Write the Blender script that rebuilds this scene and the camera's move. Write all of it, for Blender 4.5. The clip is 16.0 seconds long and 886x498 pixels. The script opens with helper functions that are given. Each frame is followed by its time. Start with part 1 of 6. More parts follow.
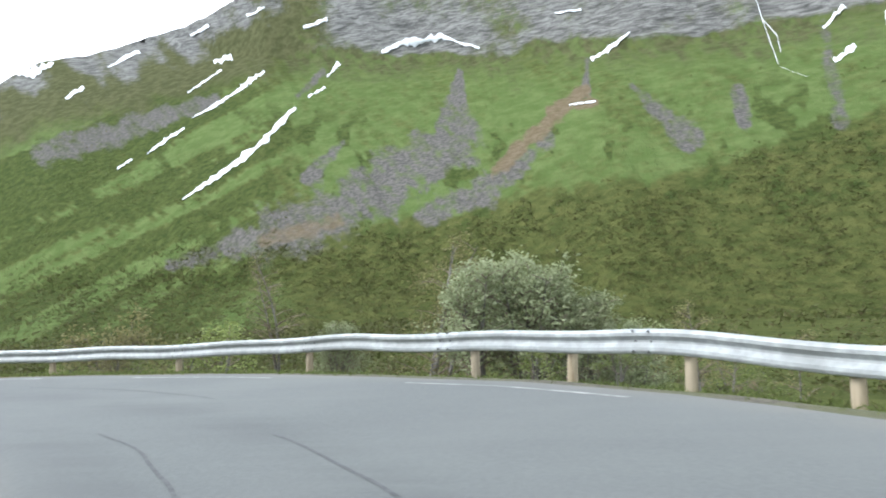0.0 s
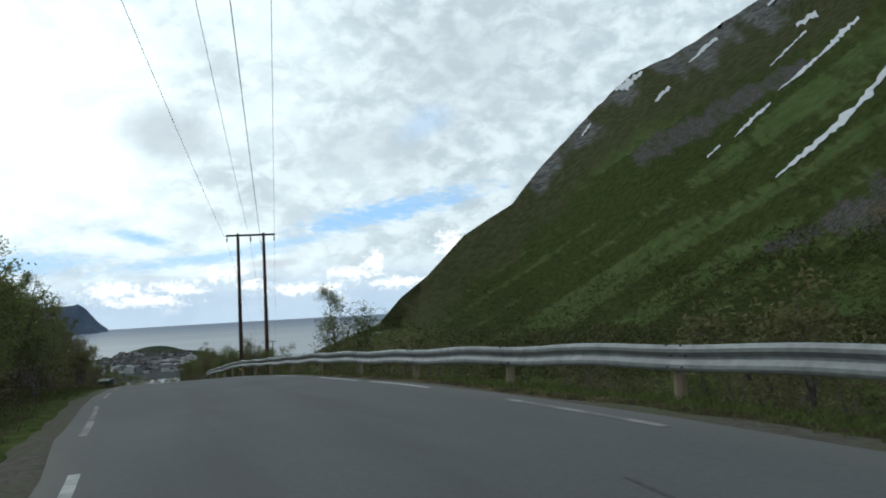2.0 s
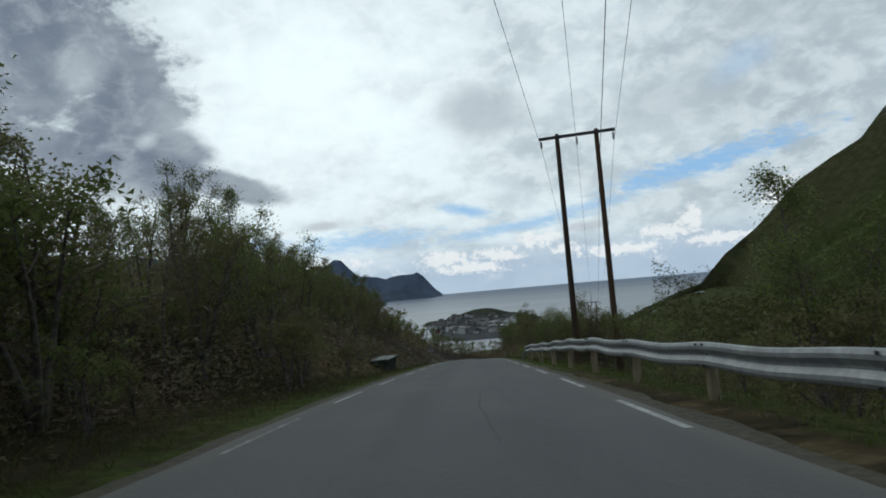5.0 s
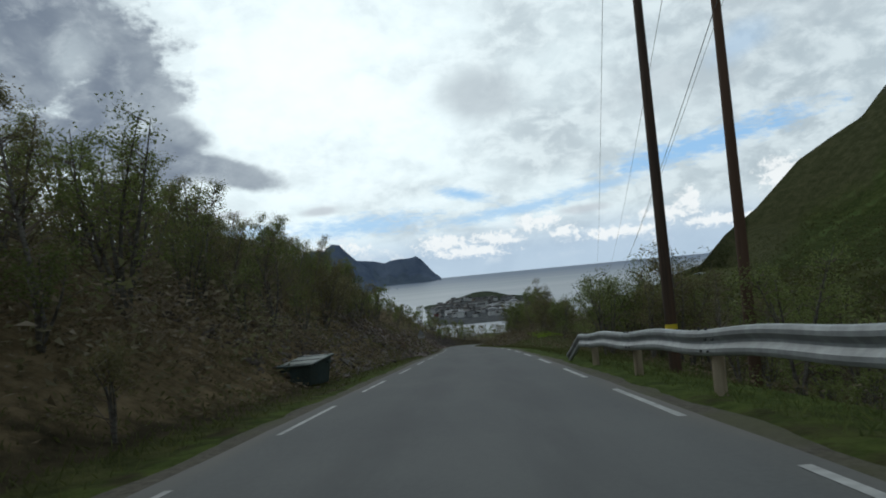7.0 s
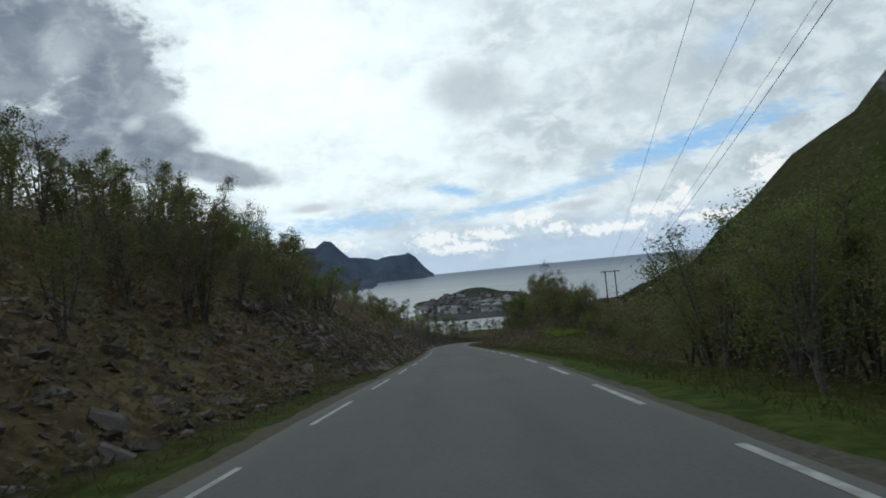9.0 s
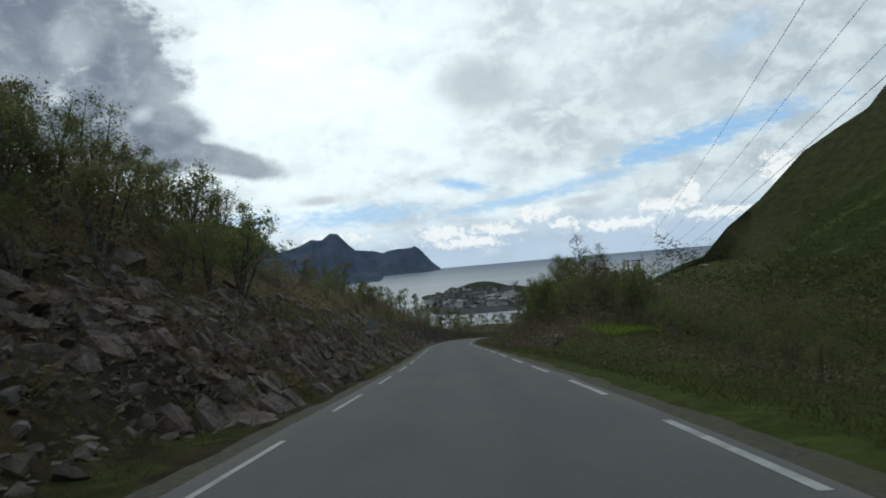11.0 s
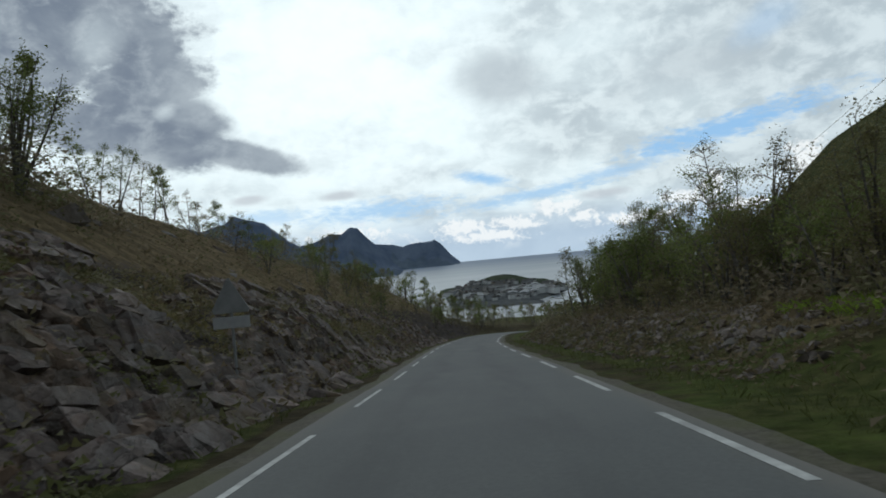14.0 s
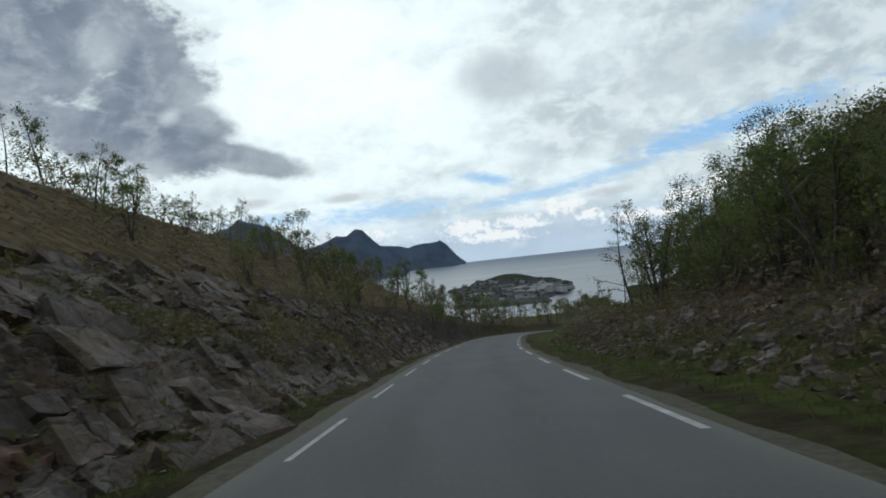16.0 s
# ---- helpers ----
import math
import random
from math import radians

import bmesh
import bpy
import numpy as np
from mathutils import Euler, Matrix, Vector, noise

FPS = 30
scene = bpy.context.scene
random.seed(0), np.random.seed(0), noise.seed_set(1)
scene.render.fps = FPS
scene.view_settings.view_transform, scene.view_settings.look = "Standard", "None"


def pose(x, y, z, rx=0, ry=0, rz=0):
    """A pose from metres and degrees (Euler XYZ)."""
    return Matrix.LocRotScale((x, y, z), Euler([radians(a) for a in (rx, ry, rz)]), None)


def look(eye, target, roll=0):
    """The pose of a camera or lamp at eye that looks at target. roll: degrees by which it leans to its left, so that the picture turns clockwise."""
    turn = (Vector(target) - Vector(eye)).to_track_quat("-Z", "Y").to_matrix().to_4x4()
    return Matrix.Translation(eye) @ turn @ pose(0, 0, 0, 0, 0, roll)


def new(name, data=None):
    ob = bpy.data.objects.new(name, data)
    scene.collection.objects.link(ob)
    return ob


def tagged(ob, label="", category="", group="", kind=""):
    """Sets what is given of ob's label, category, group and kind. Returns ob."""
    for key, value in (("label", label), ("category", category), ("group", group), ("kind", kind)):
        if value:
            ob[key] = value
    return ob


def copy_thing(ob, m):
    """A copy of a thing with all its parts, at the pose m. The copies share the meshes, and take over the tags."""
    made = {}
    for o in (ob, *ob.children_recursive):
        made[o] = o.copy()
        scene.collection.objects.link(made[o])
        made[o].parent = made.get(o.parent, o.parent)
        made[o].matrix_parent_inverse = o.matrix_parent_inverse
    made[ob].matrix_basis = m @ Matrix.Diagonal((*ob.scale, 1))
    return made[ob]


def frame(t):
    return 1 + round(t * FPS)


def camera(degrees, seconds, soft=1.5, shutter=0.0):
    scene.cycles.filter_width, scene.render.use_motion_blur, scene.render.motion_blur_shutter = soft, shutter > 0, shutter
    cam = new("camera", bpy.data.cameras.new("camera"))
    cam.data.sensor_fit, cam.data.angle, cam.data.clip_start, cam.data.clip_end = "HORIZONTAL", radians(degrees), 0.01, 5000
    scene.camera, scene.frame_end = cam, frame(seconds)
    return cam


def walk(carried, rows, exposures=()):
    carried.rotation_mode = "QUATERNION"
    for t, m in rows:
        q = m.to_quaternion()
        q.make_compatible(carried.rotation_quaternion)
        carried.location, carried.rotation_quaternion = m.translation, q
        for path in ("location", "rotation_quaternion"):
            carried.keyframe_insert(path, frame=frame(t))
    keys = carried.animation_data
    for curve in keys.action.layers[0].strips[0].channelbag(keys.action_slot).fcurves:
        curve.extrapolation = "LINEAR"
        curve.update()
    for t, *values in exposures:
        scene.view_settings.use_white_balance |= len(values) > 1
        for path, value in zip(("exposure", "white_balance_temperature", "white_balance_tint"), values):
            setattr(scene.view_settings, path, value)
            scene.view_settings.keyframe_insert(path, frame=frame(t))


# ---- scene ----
cam = camera(66.4, 16.0, soft=1.8, shutter=0.1)
PATH = [
    (0, 0.000, 0.000, 0.000, 93.61, 0.91, -74.72),
    (0.5, 2.508, 1.338, -0.144, 93.72, 1.05, -61.76),
    (1, 4.743, 3.238, -0.296, 93.50, 1.80, -49.22),
    (1.5, 6.597, 5.557, -0.445, 93.79, 2.59, -38.00),
    (2, 7.965, 8.178, -0.578, 93.98, 2.95, -26.93),
    (2.5, 8.986, 11.087, -0.712, 94.12, 3.10, -18.40),
    (3, 9.731, 14.354, -0.857, 94.09, 3.32, -11.36),
    (3.5, 10.286, 17.882, -1.029, 93.76, 3.74, -7.18),
    (4, 10.670, 21.606, -1.233, 93.50, 4.54, -4.00),
    (4.5, 10.920, 25.477, -1.468, 93.12, 4.99, -1.86),
    (5, 11.097, 29.449, -1.743, 92.60, 5.08, -0.76),
    (5.5, 11.249, 33.519, -2.066, 92.06, 5.01, -0.40),
    (6, 11.406, 37.684, -2.435, 91.59, 4.98, -0.45),
    (6.5, 11.574, 41.870, -2.834, 91.32, 5.17, -0.60),
    (7, 11.754, 46.004, -3.241, 91.23, 5.59, -0.87),
    (7.5, 11.938, 50.086, -3.647, 91.21, 5.76, -0.96),
    (8, 12.127, 54.116, -4.053, 91.10, 5.83, -1.09),
    (8.5, 12.326, 58.106, -4.462, 91.00, 5.78, -1.28),
    (9, 12.537, 62.066, -4.876, 90.88, 5.79, -1.47),
    (9.5, 12.749, 65.997, -5.294, 90.77, 5.67, -1.51),
    (10, 12.954, 69.899, -5.716, 90.67, 5.43, -1.41),
    (10.5, 13.144, 73.769, -6.140, 90.56, 5.19, -1.20),
    (11, 13.315, 77.603, -6.568, 90.43, 5.10, -0.93),
    (11.5, 13.464, 81.399, -7.002, 90.27, 5.29, -0.65),
    (12, 13.588, 85.159, -7.443, 90.08, 5.76, -0.34),
    (12.5, 13.690, 88.892, -7.893, 89.95, 6.05, -0.09),
    (13, 13.763, 92.612, -8.343, 90.01, 5.91, 0.35),
    (13.5, 13.816, 96.318, -8.787, 90.06, 5.61, 0.67),
    (14, 13.864, 100.011, -9.227, 90.07, 5.44, 0.77),
    (14.5, 13.920, 103.730, -9.673, 90.03, 5.58, 0.65),
    (15, 13.973, 107.515, -10.130, 89.96, 5.80, 0.73),
    (15.5, 14.010, 111.367, -10.596, 90.01, 5.89, 0.94),
    (16, 14.026, 115.286, -11.062, 90.19, 6.29, 1.25),
]
EXPOSURES = [(0.0, 2.62, 6500, 13), (0.5, 2.54, 6500, 11), (1.0, 2.14, 6450, 9), (1.3, 1.4, 6400, 7), (1.6, 0.8, 6350, 6), (2.0, 0.3, 6350, 6), (2.5, 0.05, 6350, 7), (3.0, -0.08, 6350, 7),
             (3.5, -0.13, 6350, 7), (4.2, -0.13, 6350, 7), (6.5, 0.05, 6400, 7), (16.0, 0.05, 6400, 7)]
walk(cam, [(t, pose(x, y, z, rx, ry, rz)) for t, x, y, z, rx, ry, rz in PATH], EXPOSURES)

# ---------------------------------------------------------------- world and sun
SUN_AZ, SUN_EL = -28.0, 38.0      # degrees to the right of +y, degrees above the horizon


def nmath(nt, op, a, b=None, c=None, clamp=False):
    n = nt.nodes.new("ShaderNodeMath")
    n.operation, n.use_clamp = op, clamp
    for i, v in enumerate((a, b, c)):
        if v is None:
            continue
        if isinstance(v, (int, float)):
            n.inputs[i].default_value = v
        else:
            nt.links.new(v, n.inputs[i])
    return n.outputs[0]


def nmix(nt, fac, a, b):
    n = nt.nodes.new("ShaderNodeMix")
    n.data_type = "RGBA"
    for sock, v in ((n.inputs[0], fac), (n.inputs[6], a), (n.inputs[7], b)):
        if isinstance(v, (int, float)):
            sock.default_value = v
        elif isinstance(v, tuple):
            sock.default_value = (*v[:3], 1)
        else:
            nt.links.new(v, sock)
    return n.outputs[2]


def nramp(nt, fac, lo, hi):
    n = nt.nodes.new("ShaderNodeMapRange")
    n.interpolation_type = "SMOOTHSTEP"
    n.inputs[1].default_value, n.inputs[2].default_value = lo, hi
    nt.links.new(fac, n.inputs[0])
    return n.outputs[0]


def nnoise(nt, vec, scale, detail=4.0, rough=0.55, distort=0.0):
    n = nt.nodes.new("ShaderNodeTexNoise")
    n.inputs["Scale"].default_value, n.inputs["Detail"].default_value = scale, detail
    n.inputs["Roughness"].default_value, n.inputs["Distortion"].default_value = rough, distort
    nt.links.new(vec, n.inputs["Vector"])
    return n.outputs[0]


def combine(nt, x, y, z=0.0):
    n = nt.nodes.new("ShaderNodeCombineXYZ")
    for i, v in enumerate((x, y, z)):
        if isinstance(v, (int, float)):
            n.inputs[i].default_value = v
        else:
            nt.links.new(v, n.inputs[i])
    return n.outputs[0]


def make_world():
    world = bpy.data.worlds.new("cloudy_sky")
    scene.world = world
    world.use_nodes = True
    nt = world.node_tree
    nt.nodes.clear()
    out = nt.nodes.new("ShaderNodeOutputWorld")
    tc = nt.nodes.new("ShaderNodeTexCoord")
    sep = nt.nodes.new("ShaderNodeSeparateXYZ")
    nt.links.new(tc.outputs["Generated"], sep.inputs[0])
    X, Y, Z = sep.outputs
    az = nmath(nt, "MULTIPLY", nmath(nt, "ARCTAN2", X, Y), 57.2958)
    el = nmath(nt, "MULTIPLY", nmath(nt, "ARCSINE", Z), 57.2958)
    # cloud deck seen in perspective
    den = nmath(nt, "ADD", nmath(nt, "MAXIMUM", Z, 0.0), 0.10)
    deck = combine(nt, nmath(nt, "DIVIDE", X, den), nmath(nt, "DIVIDE", Y, den), 0.0)
    angle = combine(nt, az, el, 0.0)
    wide = nnoise(nt, deck, 0.9, 5, 0.55, 0.3)
    fine = nnoise(nt, deck, 3.2, 6, 0.6, 0.2)
    low = nnoise(nt, combine(nt, az, nmath(nt, "MULTIPLY", el, 1.9)), 0.30, 7, 0.62, 0.3)
    tall = combine(nt, az, nmath(nt, "MULTIPLY", el, 1.45))
    soft_n, fine_n = nnoise(nt, tall, 0.10, 6, 0.56, 0.35), nnoise(nt, tall, 0.36, 7, 0.6, 0.3)
    warp = nmath(nt, "ADD", nmath(nt, "MULTIPLY", nmath(nt, "SUBTRACT", nnoise(nt, tall, 0.16, 7, 0.6), 0.5), 0.8), nmath(nt, "MULTIPLY", nmath(nt, "SUBTRACT", nnoise(nt, tall, 0.75, 5, 0.6), 0.5), 0.32))

    billow = nmath(nt, "SUBTRACT", nnoise(nt, combine(nt, az, nmath(nt, "MULTIPLY", el, 1.2)), 1.5, 6, 0.62, 0.4), 0.5)

    def blob(a0, e0, ra, re, tilt=0.0, ragged=2.2, soft=0.55, by=None):
        """A soft-edged patch of sky round (a0, e0) degrees, with half-widths ra, re and a tilt."""
        c, s = math.cos(math.radians(tilt)), math.sin(math.radians(tilt))
        da, de = nmath(nt, "SUBTRACT", az, a0), nmath(nt, "SUBTRACT", el, e0)
        u = nmath(nt, "DIVIDE", nmath(nt, "ADD", nmath(nt, "MULTIPLY", da, c), nmath(nt, "MULTIPLY", de, s)), ra)
        v = nmath(nt, "DIVIDE", nmath(nt, "SUBTRACT", nmath(nt, "MULTIPLY", de, c), nmath(nt, "MULTIPLY", da, s)), re)
        r = nmath(nt, "SQRT", nmath(nt, "ADD", nmath(nt, "MULTIPLY", u, u), nmath(nt, "MULTIPLY", v, v)))
        r = nmath(nt, "ADD", r, nmath(nt, "MULTIPLY", warp if by is None else by, ragged))
        return nramp(nt, r, 1.0 + soft * 0.5, 1.0 - soft)

    def most(parts):
        m = parts[0]
        for p in parts[1:]:
            m = nmath(nt, "MAXIMUM", m, p)
        return m

    white = nmix(nt, nramp(nt, nmath(nt, "ADD", nmath(nt, "MULTIPLY", soft_n, 0.62), nmath(nt, "MULTIPLY", wide, 0.38)), 0.37, 0.60), (0.53, 0.605, 0.655), (0.84, 0.945, 0.985))
    white = nmix(nt, nmath(nt, "MULTIPLY", nramp(nt, fine_n, 0.42, 0.63), 0.5), white, (0.91, 1.0, 1.03))
    white = nmix(nt, nmath(nt, "MULTIPLY", nramp(nt, az, 4.0, 30.0), 0.92), white, nmix(nt, nramp(nt, fine_n, 0.36, 0.66), (0.44, 0.515, 0.57), (0.66, 0.74, 0.785)))
    # brightest part of the deck, before the hidden sun
    white = nmix(nt, nmath(nt, "MULTIPLY", blob(-9, 15, 14, 9, 0, 1.6, 0.9), 0.8), white, (1.01, 1.11, 1.14))
    dark = most([blob(-33, 19, 13.0, 6.6, -6, 2.0, 0.22), blob(-24, 14.6, 5.6, 2.8, 10, 1.8, 0.25), blob(-25, 11.2, 8.5, 2.6, -14, 1.7, 0.25), blob(-16.4, 9.0, 5.4, 1.35, -17, 1.2, 0.3), blob(-21.5, 10.8, 5.0, 2.2, -16, 1.3, 0.3), blob(-20.3, 12.0, 3.4, 2.0, -10, 1.2, 0.4)])
    rift = most([nmath(nt, "MULTIPLY", blob(-22.1, 12.7, 0.9, 0.6, 30, 2.2, 0.9), 0.5), nmath(nt, "MULTIPLY", blob(-26.5, 17.6, 1.6, 2.6, -20, 1.8, 0.9), 0.5)])
    dark = nmath(nt, "MULTIPLY", dark, nmath(nt, "SUBTRACT", 1.0, nmath(nt, "MULTIPLY", rift, 0.8)))
    gloom = nmix(nt, nramp(nt, nmath(nt, "ADD", soft_n, nmath(nt, "MULTIPLY", el, 0.012)), 0.50, 0.80), (0.37, 0.42, 0.475), (0.15, 0.185, 0.25))
    gloom = nmix(nt, nmath(nt, "MULTIPLY", nramp(nt, fine_n, 0.46, 0.72), 0.40), gloom, (0.55, 0.61, 0.66))
    cloud = nmix(nt, nmath(nt, "MULTIPLY", dark, 0.94), white, gloom)
    grey = most([blob(5.6, 13.6, 4.4, 2.3, -4, 1.3, 0.6), nmath(nt, "MULTIPLY", blob(31, 20, 9, 5, 10, 2.2, 0.9), 0.7), nmath(nt, "MULTIPLY", blob(22, 13, 7, 2.4, 12, 2.4, 0.9), 0.7)])
    cloud = nmix(nt, nmath(nt, "MULTIPLY", grey, 0.70), cloud, (0.46, 0.515, 0.565))
    small = most([blob(-9.0, 5.3, 1.7, 0.40, 3, 1.2, 0.7), blob(-16.4, 5.5, 1.6, 0.4, 3, 1.2, 0.7), blob(13.0, 3.4, 2.2, 0.4, 2, 1.2, 0.7)])
    cloud = nmix(nt, nmath(nt, "MULTIPLY", small, 0.7), cloud, (0.50, 0.53, 0.58))
    # openings of blue sky, frayed at their edges
    frayed = nmath(nt, "ADD", nmath(nt, "MULTIPLY", warp, 0.75), nmath(nt, "MULTIPLY", nmath(nt, "SUBTRACT", nnoise(nt, combine(nt, az, nmath(nt, "MULTIPLY", el, 3.2)), 0.9, 6, 0.62, 0.5), 0.5), 1.1))
    blue = most([blob(22.5, 7.35, 8.2, 1.0, 10, 2.0, 0.8, frayed), blob(3.2, 5.65, 2.5, 0.5, -13, 1.5, 0.9, frayed), nmath(nt, "MULTIPLY", blob(13.5, 5.0, 5.0, 0.5, 9, 1.6, 0.9, frayed), 0.7),
                 nmath(nt, "MULTIPLY", blob(-6.0, 3.75, 6.5, 0.9, 2, 1.9, 0.9, frayed), 0.95), nmath(nt, "MULTIPLY", blob(7, 3.9, 7, 0.55, 6, 2.0, 0.9, frayed), 0.85), nmath(nt, "MULTIPLY", blob(-15.5, 3.9, 5, 0.6, 2, 2.0, 0.9, frayed), 0.7),
                 nmath(nt, "MULTIPLY", blob(26, 14.5, 3.0, 1.2, 20, 2.4, 0.9), 0.35), blob(70, 30, 12, 6, 10, 2.0, 0.8)])
    sky = nt.nodes.new("ShaderNodeTexSky")
    sky.sky_type, sky.sun_disc = "NISHITA", False
    sky.sun_elevation, sky.sun_rotation = radians(SUN_EL), radians(SUN_AZ)
    sky.air_density, sky.dust_density, sky.ozone_density = 1.0, 0.6, 2.0
    # low bank of small puffs over the sea
    band = nmath(nt, "MULTIPLY", nramp(nt, el, 4.2, 2.4), nramp(nt, el, -0.6, 0.6))
    haze = nmix(nt, nmath(nt, "MULTIPLY", nramp(nt, el, 4.0, 0.2), 0.85), cloud, (0.43, 0.545, 0.69))
    puffs = nmath(nt, "MULTIPLY", band, nramp(nt, low, 0.53, 0.68))
    cloud = nmix(nt, nmath(nt, "MULTIPLY", puffs, 0.8), haze, (0.80, 0.845, 0.89))
    heaps = [(8.2, 2.75, 0.8, 0.8), (9.8, 2.65, 1.2, 0.65), (11.4, 1.7, 1.2, 0.45), (19.6, 2.35, 2.3, 0.65), (21.3, 3.0, 0.8, 1.2), (27.9, 4.4, 1.5, 1.25), (1.0, 1.7, 2.2, 0.7), (5.6, 1.7, 2.0, 0.6), (3.4, 0.8, 3.2, 0.5), (-8.5, 1.9, 3.0, 0.5), (15.5, 1.2, 3.0, 0.5), (23.5, 1.4, 2.5, 0.5)]
    bright_puffs = nmath(nt, "MULTIPLY", most([blob(p, q, u, v, 0, 3.4, 0.55, billow) for p, q, u, v in heaps]), 0.85)
    cloud = nmix(nt, bright_puffs, cloud, (0.92, 0.935, 0.945))
    # the deck thickens overhead and behind
    thick = nmath(nt, "MAXIMUM", nramp(nt, el, 24.0, 42.0), nramp(nt, nmath(nt, "ABSOLUTE", az), 75.0, 115.0))
    cloud = nmix(nt, nmath(nt, "MULTIPLY", thick, 0.85), cloud, nmix(nt, nramp(nt, wide, 0.3, 0.7), (0.215, 0.255, 0.285), (0.38, 0.43, 0.46)))
    cover = nt.nodes.new("ShaderNodeBackground")
    nt.links.new(cloud, cover.inputs[0])
    cover.inputs[1].default_value = 0.99
    clear = nt.nodes.new("ShaderNodeBackground")
    nt.links.new(nmix(nt, 0.75, sky.outputs[0], (3.3, 6.3, 10.4)), clear.inputs[0])
    clear.inputs[1].default_value = 0.085
    mixer = nt.nodes.new("ShaderNodeMixShader")
    nt.links.new(nmath(nt, "MULTIPLY", blue, 0.96), mixer.inputs[0])
    nt.links.new(cover.outputs[0], mixer.inputs[1])
    nt.links.new(clear.outputs[0], mixer.inputs[2])
    nt.links.new(mixer.outputs[0], out.inputs[0])


make_world()
sun = new("sun", bpy.data.lights.new("sun", "SUN"))
sun.data.energy, sun.data.angle, sun.data.color = 0.5, radians(14), (0.96, 0.96, 0.93)
_a, _e = radians(SUN_AZ), radians(SUN_EL)
sun.matrix_world = look((0, 0, 0), (-math.sin(_a) * math.cos(_e), -math.cos(_a) * math.cos(_e), -math.sin(_e)))

# ---------------------------------------------------------------- materials


def surface(name, c1, c2, scale=1.0, rough=0.8, bump=0.0, bump_scale=None, c3=None, scale3=0.2, amount3=0.5, space="object",
            metal=0.0, spec=0.3, vary=0.0, translucent=0.0, stretch=(1, 1, 1), dist=0.02):
    """A two-scale procedural surface: c1 to c2 by fine noise, c3 in broad stains, relief by the fine noise."""
    m = bpy.data.materials.new(name)
    m.use_nodes = True
    nt = m.node_tree
    bsdf = nt.nodes["Principled BSDF"]
    if space == "world":
        g = nt.nodes.new("ShaderNodeNewGeometry")
        vec = g.outputs["Position"]
    else:
        g = nt.nodes.new("ShaderNodeTexCoord")
        vec = g.outputs["Object"]
    if stretch != (1, 1, 1):
        mp = nt.nodes.new("ShaderNodeMapping")
        mp.inputs["Scale"].default_value = stretch
        nt.links.new(vec, mp.inputs["Vector"])
        vec = mp.outputs[0]
    n1 = nnoise(nt, vec, scale, 6, 0.62)
    col = nmix(nt, nramp(nt, n1, 0.32, 0.68), c1, c2)
    if c3:
        n3 = nnoise(nt, vec, scale3, 4, 0.55)
        col = nmix(nt, nmath(nt, "MULTIPLY", nramp(nt, n3, 0.42, 0.66), amount3), col, c3)
    if vary:
        oi = nt.nodes.new("ShaderNodeObjectInfo")
        hsv = nt.nodes.new("ShaderNodeHueSaturation")
        nt.links.new(col, hsv.inputs["Color"])
        nt.links.new(nmath(nt, "MULTIPLY_ADD", oi.outputs["Random"], vary, 1.0 - vary / 2), hsv.inputs["Value"])
        col = hsv.outputs[0]
    nt.links.new(col, bsdf.inputs["Base Color"])
    bsdf.inputs["Roughness"].default_value, bsdf.inputs["Metallic"].default_value = rough, metal
    bsdf.inputs["Specular IOR Level"].default_value = spec
    if bump:
        b = nt.nodes.new("ShaderNodeBump")
        b.inputs["Strength"].default_value, b.inputs["Distance"].default_value = bump, dist
        nt.links.new(nnoise(nt, vec, bump_scale or scale, 8, 0.65), b.inputs["Height"])
        nt.links.new(b.outputs[0], bsdf.inputs["Normal"])
    if translucent:
        tr = nt.nodes.new("ShaderNodeBsdfTranslucent")
        nt.links.new(col, tr.inputs[0])
        mx = nt.nodes.new("ShaderNodeMixShader")
        mx.inputs[0].default_value = translucent
        nt.links.new(bsdf.outputs[0], mx.inputs[1])
        nt.links.new(tr.outputs[0], mx.inputs[2])
        nt.links.new(mx.outputs[0], nt.nodes["Material Output"].inputs[0])
    return m


def leafy(name, c1, c2, c3=None):
    """Leaves: colour varies leaf by leaf and tree by tree, light passes through."""
    m = bpy.data.materials.new(name)
    m.use_nodes = True
    nt = m.node_tree
    bsdf = nt.nodes["Principled BSDF"]
    g, oi = nt.nodes.new("ShaderNodeNewGeometry"), nt.nodes.new("ShaderNodeObjectInfo")
    col = nmix(nt, g.outputs["Random Per Island"], c1, c2)
    if c3:
        col = nmix(nt, nramp(nt, nnoise(nt, g.outputs["Position"], 0.35, 3), 0.45, 0.62), col, c3)
    hsv = nt.nodes.new("ShaderNodeHueSaturation")
    nt.links.new(col, hsv.inputs["Color"])
    nt.links.new(nmath(nt, "MULTIPLY_ADD", oi.outputs["Random"], 0.5, 0.75), hsv.inputs["Value"])
    nt.links.new(hsv.outputs[0], bsdf.inputs["Base Color"])
    bsdf.inputs["Roughness"].default_value = 0.6
    bsdf.inputs["Specular IOR Level"].default_value = 0.12
    tr = nt.nodes.new("ShaderNodeBsdfTranslucent")
    nt.links.new(hsv.outputs[0], tr.inputs[0])
    mx = nt.nodes.new("ShaderNodeMixShader")
    mx.inputs[0].default_value = 0.42
    nt.links.new(bsdf.outputs[0], mx.inputs[1])
    nt.links.new(tr.outputs[0], mx.inputs[2])
    nt.links.new(mx.outputs[0], nt.nodes["Material Output"].inputs[0])
    return m


